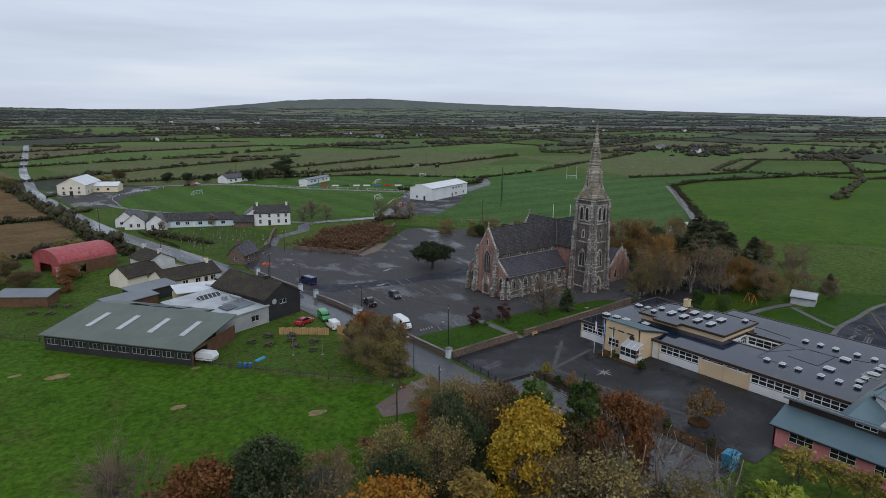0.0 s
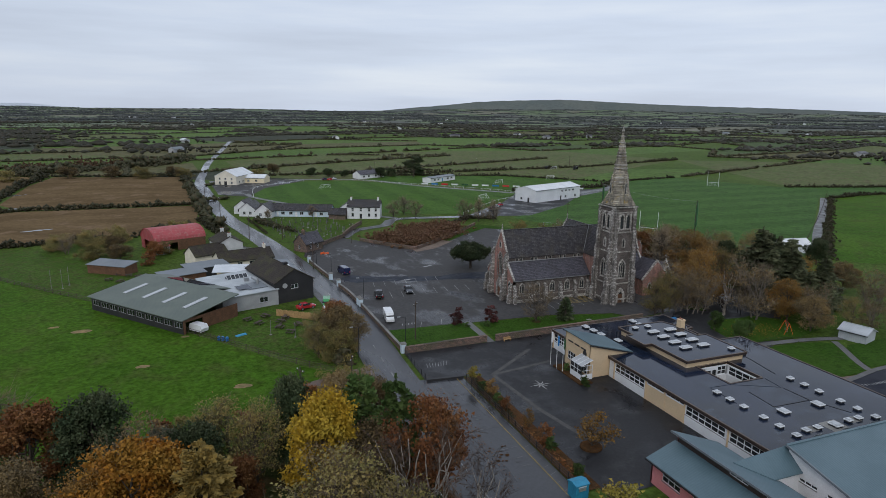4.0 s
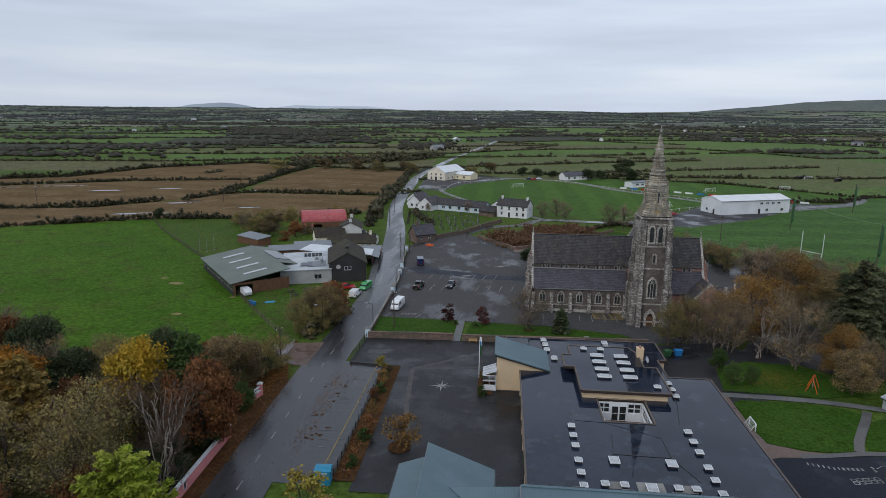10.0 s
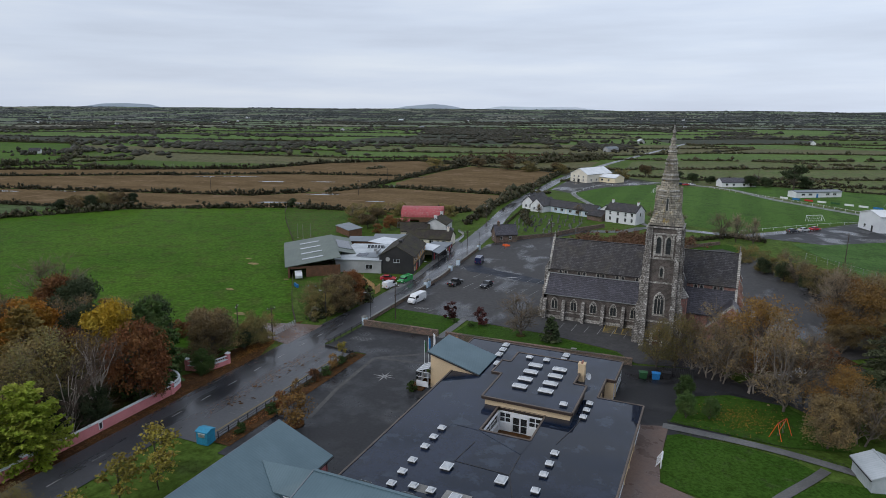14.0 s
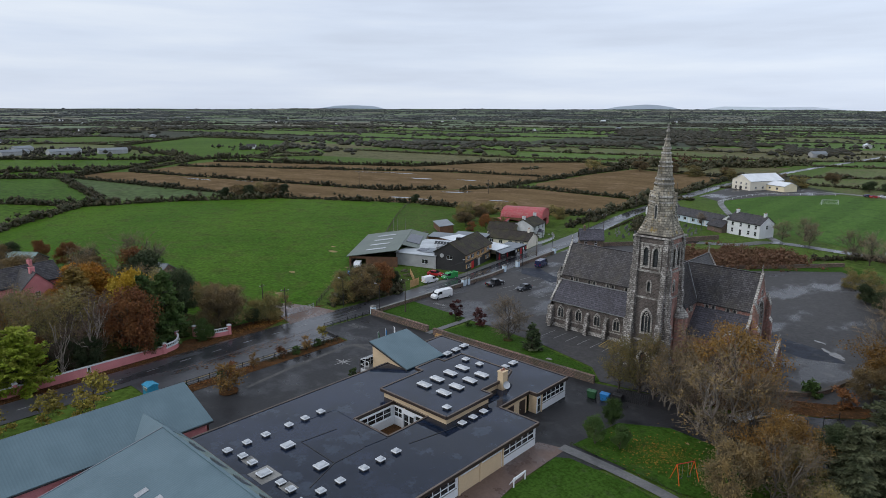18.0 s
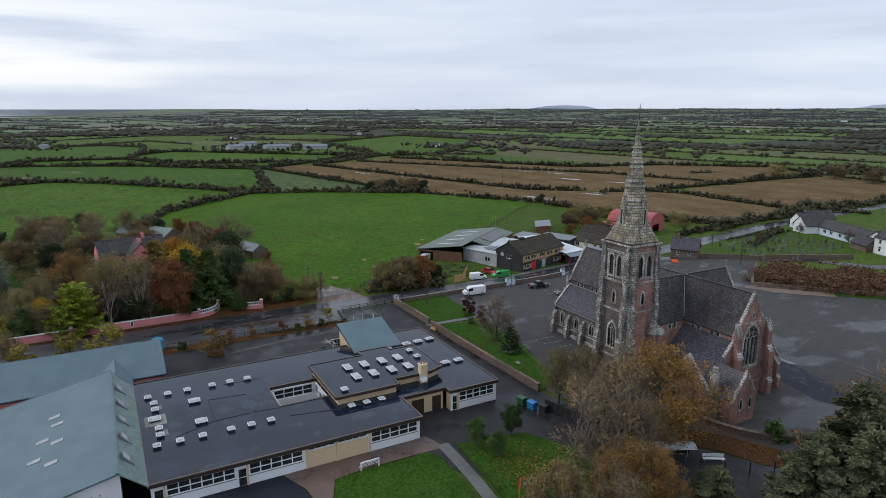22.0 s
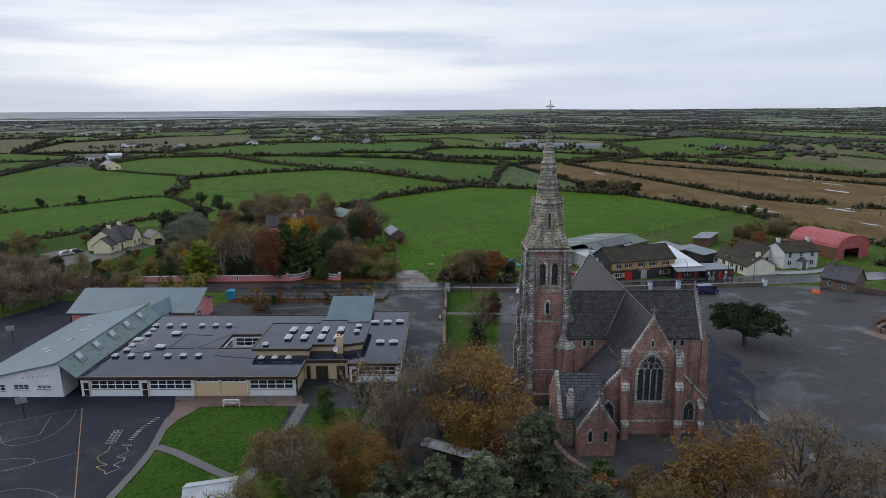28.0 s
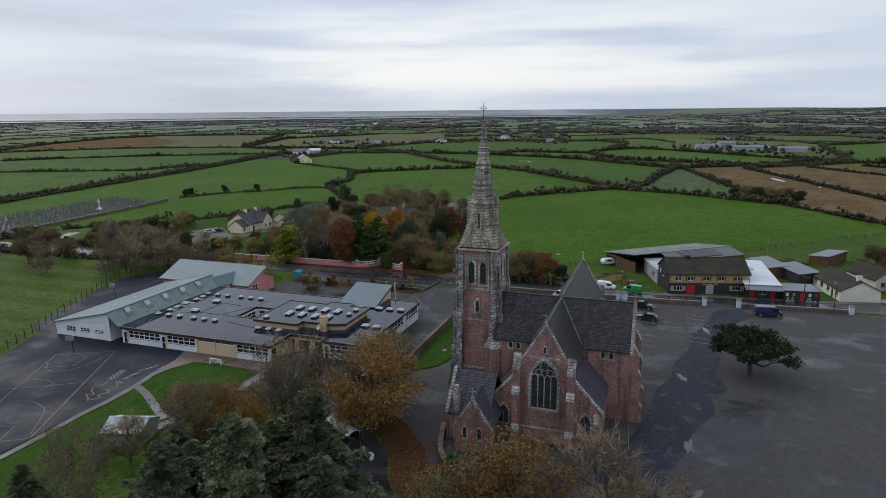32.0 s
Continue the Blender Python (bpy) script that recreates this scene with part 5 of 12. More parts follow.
    for u in (2.9, 4.0):
        lancet(C, (hn, hn), (hn, tn), u, 9.0, 0.5, 0.95, 1, 0.22, 0.08, "clerestory_window")
        lancet(C, (hn, ts), (hn, -hn), u - 0.3, 9.0, 0.5, 0.95, 1, 0.22, 0.08, "clerestory_window")
    gable_wall(C, (hn - 0.02, tn + 0.03), (-hn + 0.02, tn + 0.03), 0, eave, ridge, 0.6, [hole(hn, 4.0, 2.6, 5.8)], "transept_gable")
    lancet(C, (hn, tn), (-hn, tn), hn, 4.0, 2.6, 5.8, 3)
    coping(C, (hn, tn), (-hn, tn), eave, ridge)
    # aisles: five bays, lean-to roofs
    bays = (2.4, 6.5, 10.6, 14.7, 18.8)
    for sgn in (-1, 1):
        east = -3.6 if sgn < 0 else -hn
        a, b = ((W, -ha), (east, -ha)) if sgn < 0 else ((east, ha), (W, ha))
        ln = abs(east - W)
        us = [u if sgn < 0 else ln - u for u in bays]
        bm = bmesh.new()
        wall(bm, a, b, 0, ae, 0.6, [hole(u, 2.2, 1.15, 2.3) for u in us])
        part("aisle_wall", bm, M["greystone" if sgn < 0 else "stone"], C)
        for u in us:
            lancet(C, a, b, u, 2.2, 1.15, 2.3, 2, 0.2, 0.1, "aisle_window", walls="greystone" if sgn < 0 else "stone")
        y = sgn * ha
        part("plinth", boxes((W - 0.1, east, y - 0.14, y + 0.14, 0, 0.7), (W, east, y - 0.1, y + 0.1, 1.55, 1.75)), M["dress"], C)
        bm = bmesh.new()
        prism(bm, [(W + 0.25, sgn * hn, at), (W + 0.25, sgn * (ha + 0.3), ae - 0.1), (W + 0.25, sgn * (ha + 0.3), ae + 0.08), (W + 0.25, sgn * hn, at + 0.18)], (east - W - 0.3, 0, 0))
        part("aisle_roof", bm, M["slatewet"], C, "wet purple-grey slate lean-to roof")
        part("gutter", boxes((W + 0.2, east, sgn * (ha + 0.36) - 0.07, sgn * (ha + 0.36) + 0.07, ae - 0.16, ae - 0.02), (W + 0.2, east, sgn * (hn + 0.06) - 0.05, sgn * (hn + 0.06) + 0.05, at + 0.16, at + 0.34)), M["steel"], C)
        # aisle ends
        bm = bmesh.new()
        pts = [(W, sgn * hn, 0), (W, sgn * ha, 0), (W, sgn * ha, ae), (W, sgn * hn, at)]
        prism(bm, pts, (0.6, 0, 0))
        part("aisle_end_wall", bm, M["stone"], C)
        bm = bmesh.new()
        prism(bm, [(W - 0.06, sgn * hn, at), (W - 0.06, sgn * (ha + 0.3), ae - 0.1), (W - 0.06, sgn * (ha + 0.3), ae + 0.35), (W - 0.06, sgn * hn, at + 0.45)], (0.45, 0, 0))
        part("aisle_coping", bm, M["dress"], C)
        p, q = ((W, ha), (W, hn)) if sgn > 0 else ((W, -hn), (W, -ha))
        lancet(C, p, q, 1.7, 2.2, 1.1, 2.6, 2, 0.2, 0.1, "aisle_window", blind=True)
        for x in (W + 0.4, W + 4.45, W + 8.55, W + 12.65, W + 16.75, W + 20.4):
            if x < east:
                buttress(C, x, y, 0, sgn, 0.7, [(1.15, 0, 1.7, 0.35), (0.85, 2.05, 3.5, 0.9)])
        buttress(C, W, sgn * (ha - 0.4), -1, 0, 0.7, [(1.15, 0, 1.7, 0.35), (0.85, 2.05, 3.9, 0.9)])
        buttress(C, W, sgn * hn, -1, 0, 0.85, [(1.5, 0, 2.0, 0.4), (1.1, 2.4, 6.0, 0.6), (0.75, 6.6, 10.2, 1.5)])
        # chancel chapels
        x0, x1 = hn, 12.3
        p, q = ((x0, -7.1), (x1, -7.1)) if sgn < 0 else ((x1, 7.1), (x0, 7.1))
        bm = bmesh.new()
        wall(bm, p, q, 0, 5.2, 0.6, [] if sgn < 0 else [hole(2.5, 2.2, 1.0, 2.1), hole(6.0, 2.2, 1.0, 2.1)])
        part("chapel_wall", bm, M["stone"], C)
        for u in (2.5, 6.0) if sgn > 0 else ():
            lancet(C, p, q, u, 2.2, 1.0, 2.1, 2, 0.2, 0.1, "chapel_window")
        bm = bmesh.new()
        prism(bm, [(x0, sgn * hn, 9.2), (x0, sgn * 7.4, 4.9), (x0, sgn * 7.4, 5.1), (x0, sgn * hn, 9.4)], (x1 - x0 + 0.3, 0, 0))
        part("chapel_roof", bm, M["slatewet"], C, "wet slate lean-to roof")
        bm = bmesh.new()
        prism(bm, [(x1, sgn * hn, 0), (x1, sgn * 7.1, 0), (x1, sgn * 7.1, 5.2), (x1, sgn * hn, 9.3)], (0.6, 0, 0))
        part("chapel_end_wall", bm, M["stone"], C)
        bm = bmesh.new()
        prism(bm, [(x1 + 0.25, sgn * hn, 9.35), (x1 + 0.25, sgn * 7.5, 4.95), (x1 + 0.25, sgn * 7.5, 5.4), (x1 + 0.25, sgn * hn, 9.8)], (0.45, 0, 0))
        part("chapel_coping", bm, M["dress"], C)
        p, q = ((x1 + 0.6, -7.1), (x1 + 0.6, -hn)) if sgn < 0 else ((x1 + 0.6, hn), (x1 + 0.6, 7.1))
        lancet(C, p, q, 1.85, 2.3, 1.3, 2.5, 2, 0.25, 0.12, "chapel_window", blind=True)
        buttress(C, E, sgn * hn, 1, 0, 0.95, [(1.6, 0, 2.4, 0.5), (1.25, 2.9, 7.2, 0.7), (0.8, 7.9, 10.4, 1.8)], mat="stone")
        buttress(C, x1 + 0.6, sgn * 6.7, 1, 0, 0.7, [(1.0, 0, 2.0, 0.4), (0.7, 2.4, 4.2, 0.9)], mat="stone")
        buttress(C, sgn * hn * 0.92, tn, 0, 1, 0.9, [(1.5, 0, 2.4, 0.5), (1.1, 2.9, 7.0, 0.7), (0.8, 7.7, 9.9, 1.5)], mat="stone")
    # vestry on the south-east with its gabled bay and chimney
    bm = bmesh.new()
    wall(bm, (8.2, -12.2), (16.0, -12.2), 0, 4.3, 0.5, [hole(2.0, 1.3, 0.8, 1.9)])
    wall(bm, (16.0, -12.2), (16.0, -7.1), 0, 4.3, 0.5)
    wall(bm, (8.2, -7.1), (8.2, -12.2), 0, 4.3, 0.5)
    prism(bm, [(8.2, -12.2, 4.3), (16.0, -12.2, 4.3), (12.1, -12.2, 8.5)], (0, 0.5, 0))
    part("vestry_wall", bm, M["stone"], C)
    lancet(C, (8.2, -12.2), (16.0, -12.2), 2.0, 1.3, 0.8, 1.9, 1)
    coping(C, (8.2, -12.2), (16.0, -12.2), 4.3, 8.5, cross=False)
    bm = bmesh.new()
    for x in (8.0, 16.25):
        prism(bm, [(x, -11.9, 4.1), (12.1, -11.9, 8.5), (12.1, -11.9, 8.68), (x, -11.9, 4.28)], (0, 5.6, 0))
    part("vestry_roof", bm, M["slatewet"], C, "slate roof of the vestry")
    bm = bmesh.new()
    wall(bm, (16, -10.2), (18.6, -10.2), 0, 3.9, 0.5)
    wall(bm, (18.6, -5.6), (16, -5.6), 0, 3.9, 0.5)
    wall(bm, (18.6, -10.2), (18.6, -5.6), 0, 3.9, 0.5, [hole(1.35, 2.3, 0.45, 1.5), hole(3.25, 2.3, 0.45, 1.5)])
    prism(bm, [(18.6, -10.2, 3.9), (18.6, -5.6, 3.9), (18.6, -7.9, 7.2)], (-0.5, 0, 0))
    part("bay_wall", bm, M["stone"], C)
    lancet(C, (18.6, -10.2), (18.6, -5.6), 1.35, 2.3, 0.45, 1.5, 1, 0.18, 0.08)
    lancet(C, (18.6, -10.2), (18.6, -5.6), 3.25, 2.3, 0.45, 1.5, 1, 0.18, 0.08)
    coping(C, (18.6, -10.2), (18.6, -5.6), 3.9, 7.2)
    bm = bmesh.new()
    for y in (-10.4, -5.4):
        prism(bm, [(12.2, y, 3.7), (12.2, -7.9, 7.2), (12.2, -7.9, 7.38), (12.2, y, 3.88)], (6.2, 0, 0))
    part("bay_roof", bm, M["slatewet"], C, "slate roof of the gabled bay")
    bm = boxes((15.2, 16.1, -11.2, -10.4, 0, 7.0), (15.1, 16.2, -11.3, -10.3, 7.0, 7.3), (15.35, 15.95, -11.05, -10.55, 7.3, 7.9))
    part("chimney", bm, M["dress"], C)
    # the tower: quoined buttresses on the corners, belfry and broach spire
    tx, ty, th = -0.5, -11.9, 2.95
    x0, x1, y0, y1, top = tx - th, tx + th, ty - th, ty + th, 23.0
    sides = [((x0, y0), (x1, y0)), ((x1, y0), (x1, y1)), ((x1, y1), (x0, y1)), ((x0, y1), (x0, y0))]
    bm = bmesh.new()
    for k, (p, q) in enumerate(sides):
        holes = [hole(th + d, 17.9, 0.85, 3.2) for d in (-0.85, 0.85)] + [hole(th, 13.6, 0.5, 1.7)]
        if k in (0, 3):
            holes += [hole(th, 6.3, 1.6, 3.9)]
        if k == 0:
            holes += [hole(th, 0.05, 1.4, 2.9)]
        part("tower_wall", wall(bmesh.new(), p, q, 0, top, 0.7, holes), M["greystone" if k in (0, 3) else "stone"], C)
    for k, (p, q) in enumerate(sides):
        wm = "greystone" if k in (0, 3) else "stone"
        for d in (-0.85, 0.85):
            w = lancet(C, p, q, th + d, 17.9, 0.85, 3.2, 1, 0.3, 0.14, "belfry_opening", walls=wm)
            P, Q = Vector((*p, 0)), Vector((*q, 0))
            e = (Q - P).normalized()
            o = Vector((e.y, -e.x, 0))
            for i in range(9):  # louvre boards
                c = P + e * (th + d) - o * 0.02
                z = 18.05 + i * 0.26
                part("louvre", prism(bmesh.new(), [(*(c - e * 0.42).xy, z), (*(c + e * 0.42).xy, z), (*(c + e * 0.42 - o * 0.16).xy, z + 0.14), (*(c - e * 0.42 - o * 0.16).xy, z + 0.14)], (0, 0, 0.04)), M["lead"], w)
        lancet(C, p, q, th, 13.6, 0.5, 1.7, 1, 0.25, 0.1, "tower_window", walls=wm)
        if k in (0, 3):
            lancet(C, p, q, th, 6.3, 1.6, 3.9, 3 if k == 0 else 2, 0.3, 0.12, "tower_window", walls=wm)
    lancet(C, *sides[0], th, 0.05, 1.4, 2.9, 1, 0.5, 0.3, "tower_doorway", walls="greystone")
    dr = part("tower_door", boxes((tx - 0.62, tx + 0.62, y0 - 0.05, y0 + 0.06, 0.05, 2.2)), M["brownwood"], C, "red-brown boarded door")
    part("door_handle", boxes((tx + 0.4, tx + 0.46, y0 - 0.1, y0 - 0.05, 1.0, 1.15)), M["black"], dr)
    part("door_step", boxes((tx - 1.4, tx + 1.4, y0 - 1.6, y0 - 0.3, -0.3, 0.12)), M["concrete"], C)
    for z, k in ((0.9, 0.28), (4.7, 0.14), (12.3, 0.12), (16.9, 0.16), (21.5, 0.14), (22.7, 0.3)):
        part("string_course", boxes((x0 - k, x1 + k, y0 - k, y1 + k, z, z + 0.28)), M["dress"], C)
    for p, q in sides:
        P, Q = Vector((*p, 0)), Vector((*q, 0))
        w = (Q - P).normalized()
        o = Vector((w.y, -w.x, 0))
        for a, b in ((1.15, 1.45), (2 * th - 1.45, 2 * th - 1.15)):
            part("belfry_ashlar", prism(bmesh.new(), [(*(P + w * a).xy, 17.2), (*(P + w * b).xy, 17.2), (*(P + w * b).xy, 21.5), (*(P + w * a).xy, 21.5)], o * 0.1), M["dress"], C)
    for sx, sy in ((-1, -1), (1, -1), (1, 1), (-1, 1)):
        cx, cy = tx + sx * (th - 0.45), ty + sy * (th - 0.45)
        st = [(1.6, 0, 2.6, 0.6), (1.2, 3.2, 7.8, 0.7), (0.85, 8.5, 13.0, 0.6), (0.55, 13.6, 17.4, 0.5), (0.34, 17.9, 22.4, 0.3)]
        buttress(C, cx, ty + sy * th, 0, sy, 0.85, st, "angle_buttress")
        buttress(C, tx + sx * th, cy, sx, 0, 0.85, st, "angle_buttress")
    # stair turret
    bm = bmesh.new()
    lathe(bm, [(1.45, 0), (1.45, 8.6)], 8, x1 + 0.3, y1 - 0.2)
    tur = part("stair_turret", bm, M["stone"], C)
    part("turret_cap", lathe(bmesh.new(), [(1.65, 8.6), (1.65, 8.85), (0.9, 10.0), (0.15, 11.6)], 8, x1 + 0.3, y1 - 0.2), M["dress"], tur)
    # spire: an octagon, broached at the corners, banded, with lucarnes
    bm = bmesh.new()
    base = 3.0

    def octa(r, z, c=math.tan(math.pi / 8)):
        k = r * c
        return [(tx + a, ty + b, z) for a, b in ((-k, -r), (k, -r), (r, -k), (r, k), (k, r), (-k, r), (-r, k), (-r, -k))]

    z0, z1 = 23.2, 40.0
    prof = lambda z: 2.6 - (2.6 - 0.14) * (z - z0) / (z1 - z0)
    steps = [(z0, base, 0.86), (z0 + 0.7, 2.8, 0.74), (z0 + 1.5, 2.58, 0.6), (z0 + 2.6, 2.3, 0.48), (z0 + 4.0, prof(z0 + 4.0), 0.4142)]
    steps += [(z0 + 4 + (z1 - z0 - 4) * i / 10, prof(z0 + 4 + (z1 - z0 - 4) * i / 10), 0.4142) for i in range(1, 11)]
    rings = [[bm.verts.new(q) for q in octa(r, z, c)] for z, r, c in steps]
    for a, b in zip(rings, rings[1:]):
        for i in range(8):
            bm.faces.new((a[i], a[(i + 1) % 8], b[(i + 1) % 8], b[i]))
    bm.faces.new(rings[0][::-1])
    bm.faces.new(rings[-1])
    spire = part("spire", bm, M["spire"], C, "octagonal broach spire of ashlar with yellow lichen")
    for z in (28.4, 29.3, 31.4, 32.2, 34.2, 34.9, 36.4, 37.2, 38.6):
        bm = bmesh.new()
        a, b = octa(prof(z) + 0.13, z), octa(prof(z + 0.28) + 0.13, z + 0.28)
        va, vb = [bm.verts.new(q) for q in a], [bm.verts.new(q) for q in b]
        for k in range(8):
            bm.faces.new((va[k], va[(k + 1) % 8], vb[(k + 1) % 8], vb[k]))
        bm.faces.new(va[::-1])
        bm.faces.new(vb)
        part("band", bm, M["dress"], spire)
    for nx, ny in ((0, -1), (1, 0), (0, 1), (-1, 0)):
        n, t = Vector((nx, ny, 0)), Vector((-ny, nx, 0))
        c = Vector((tx, ty, 0))
        r = prof(25.6) + 0.1
        bm = bmesh.new()
        f = c + n * r
        pts = [(*(f - t * 0.5).xy, 25.4), (*(f + t * 0.5).xy, 25.4), (*(f + t * 0.5).xy, 27.9), (*f.xy, 30.2), (*(f - t * 0.5).xy, 27.9)]
        prism(bm, pts, -n * 1.6)
        lu = part("lucarne", bm, M["spire"], spire)
        p, q = f - t * 0.5, f + t * 0.5
        lancet(lu, p.xy, q.xy, 0.5, 25.9, 0.34, 2.3, 1, 0.1, 0.06, "lucarne_opening", blind=True)
    bm = bmesh.new()
    lathe(bm, [(0.28, 39.8), (0.34, 40.1), (0.16, 40.4), (0.12, 41.2), (0.04, 41.3)], 8, tx, ty)
    part("finial", bm, M["dress"], spire)
    bm = bmesh.new()
    tube(bm, (tx, ty, 41.2), (tx, ty, 43.6), 0.06, 0.035, 6)
    tube(bm, (tx, ty - 0.62, 42.75), (tx, ty + 0.62, 42.75), 0.04, None, 6)
    for i in range(12):
        a, b = math.tau * i / 12, math.tau * (i + 1) / 12
        tube(bm, (tx, ty + 0.34 * math.cos(a), 42.75 + 0.34 * math.sin(a)), (tx, ty + 0.34 * math.cos(b), 42.75 + 0.34 * math.sin(b)), 0.03, None, 4)
    part("spire_cross", bm, M["black"], spire, "dark iron ring cross")
    # rainwater pipes
    for x, y, z in ((hn + 0.15, -8.6, 10.2), (hn + 0.15, 4.2, 10.2), (-4.2, -ha - 0.1, 5.3)):
        part("downpipe", tube(bmesh.new(), (x, y, 0), (x, y, z), 0.07, None, 6), M["black"], C)
    bm = boxes((4.6, 20.2, -13.6, 9.2, -0.3, 0.08), (-4.6, 4.6, 7, 12.6, -0.3, 0.08))
    part("paving", bm, M["concrete"], C, "concrete paving round the chancel")


build_church()

# ---- the school ----
school = thing("school", 111.5, 53.5, 0, "single-storey cream school with wet flat and blue metal roofs", "school", z=0.3)


def S(x, y):
    return (x - 111.5, y - 53.5)


def rooflight(root, x, y, z, lx, ly):
    """Kerb, glazing frame and dome of one rooflight, as one part with its dome."""
    x, y = S(x, y)
    lx, ly = lx * 0.84, ly * 0.84
    k = part("rooflight", boxes((x - lx / 2, x + lx / 2, y - ly / 2, y + ly / 2, z, z + 0.24)), M["blacktimber"], root)
    part("frame", boxes((x - lx / 2 - 0.08, x + lx / 2 + 0.08, y - ly / 2 - 0.08, y + ly / 2 + 0.08, z + 0.24, z + 0.36)), M["upvc"], k, "white rooflight frame")
    bm = bmesh.new()
    a, b = lx / 2, ly / 2
    lo = [bm.verts.new((x + sx * a, y + sy * b, z + 0.36)) for sx, sy in ((-1, -1), (1, -1), (1, 1), (-1, 1))]
    hi = [bm.verts.new((x + sx * a * 0.72, y + sy * b * 0.72, z + 0.52)) for sx, sy in ((-1, -1), (1, -1), (1, 1), (-1, 1))]
    for i in range(4):
        bm.faces.new((lo[i], lo[(i + 1) % 4], hi[(i + 1) % 4], hi[i]))
    bm.faces.new(hi)
    part("dome", bm, M["dome"], k)


def flat_roof(root, pts, z, t=0.42, name="flat_roof", fields=None):
    """A felt roof with its fascia and a pale edge trim, from its outline; fields are the rectangles of felt, where a court is open."""
    P = [S(*p) for p in pts]
    if fields is None:
        part(name, prism(bmesh.new(), [(x, y, z - 0.1) for x, y in P], (0, 0, 0.1)), M["felt"], root, "wet dark felt roof")
    for x0, x1, y0, y1 in fields or ():
        (ax, ay), (bx, by) = S(x0, y0), S(x1, y1)
        part(name, boxes((ax, bx, ay, by, z - 0.1, z)), M["felt"], root, "wet dark felt roof")
    ar = sum(a[0] * b[1] - b[0] * a[1] for a, b in zip(P, P[1:] + P[:1]))
    s = 1 if ar > 0 else -1
    f, tr = bmesh.new(), bmesh.new()
    for a, b in zip(P, P[1:] + P[:1]):
        A, B = Vector((*a, 0)), Vector((*b, 0))
        w = (B - A).normalized()
        o = Vector((w.y, -w.x, 0)) * s
        A2, B2 = A - w * 0.0, B + w * 0.0
        prism(f, [(*A2.xy, z - t), (*B2.xy, z - t), (*B2.xy, z + 0.02), (*A2.xy, z + 0.02)], o * 0.09)
        prism(tr, [(*(A2 - o * 0.12).xy, z + 0.02), (*(B2 - o * 0.12).xy, z + 0.02), (*(B2 - o * 0.12).xy, z + 0.09), (*(A2 - o * 0.12).xy, z + 0.09)], o * 0.24)
    part("fascia", f, M["fascia"], root)
    part("roof_trim", tr, M["trim"], root)


def class_front(root, p, q, spans, z1=2.9, cream="cream"):
    """A classroom wall: cream piers, white panels under a band of windows."""
    P, Q = Vector((*S(*p), 0)), Vector((*S(*q), 0))
    holes = [(a + 0.05, b - 0.05, 1.25, 2.75) for a, b, kind in spans if kind == "w"] + [(a, b, 0.05, 2.3) for a, b, kind in spans if kind == "d"] + [(a + 0.1, b - 0.1, 2.4, 2.75) for a, b, kind in spans if kind == "s"]
    part("wall", wall(bmesh.new(), P.xy, Q.xy, -0.4, z1, 0.25, holes), M["upvc" if any(k == "w" for *_, k in spans) else cream], root)
    w = (Q - P).normalized()
    o = Vector((w.y, -w.x, 0))
    for a, b, kind in spans:
        if kind == "w":
            window(root, P.xy, Q.xy, a + 0.05, b - 0.05, 1.25, 2.75, max(2, round((b - a) / 1.35)), 2, depth=0.08, bar=0.13)
            A, B = P + w * a, P + w * b
            part("panel", prism(bmesh.new(), [(*A.xy, 0.15), (*B.xy, 0.15), (*B.xy, 1.13), (*A.xy, 1.13)], o * 0.05), M["upvc"], root, "white panel under the windows")
            A, B = P + w * (a - 0.24), P + w * (a - 0.02)
            part("pier", prism(bmesh.new(), [(*A.xy, -0.3), (*B.xy, -0.3), (*B.xy, z1), (*A.xy, z1)], o * 0.16), M[cream], root)
        elif kind == "d":
            window(root, P.xy, Q.xy, a, b, 0.05, 2.3, 1, 2, name="door", sill=False)
        elif kind == "b":
            A, B = P + w * a, P + w * b
            leaf = part("door", prism(bmesh.new(), [(*A.xy, 0.0), (*B.xy, 0.0), (*B.xy, 2.3), (*A.xy, 2.3)], o * 0.05), M["fascia"], root, "dark brown door")
            part("door_handle", prism(bmesh.new(), [(*(A + w * 0.1 + o * 0.05).xy, 1.0), (*(A + w * 0.22 + o * 0.05).xy, 1.0), (*(A + w * 0.22 + o * 0.05).xy, 1.08), (*(A + w * 0.1 + o * 0.05).xy, 1.08)], o * 0.05), M["steel"], leaf)
        elif kind == "s":
            window(root, P.xy, Q.xy, a + 0.1, b - 0.1, 2.4, 2.75, 4, 1, sill=False)
            A, B = P + w * (a - 0.02), P + w * (b + 0.02)
            part("panel", prism(bmesh.new(), [(*A.xy, -0.3), (*B.xy, -0.3), (*B.xy, 2.3), (*A.xy, 2.3)], o * 0.05), M[cream], root, "cream rendered panel")
            A, B = P + w * (a - 0.2), P + w * (a + 0.05)
            part("pier", prism(bmesh.new(), [(*A.xy, -0.3), (*B.xy, -0.3), (*B.xy, z1), (*A.xy, z1)], o * 0.16), M[cream], root)


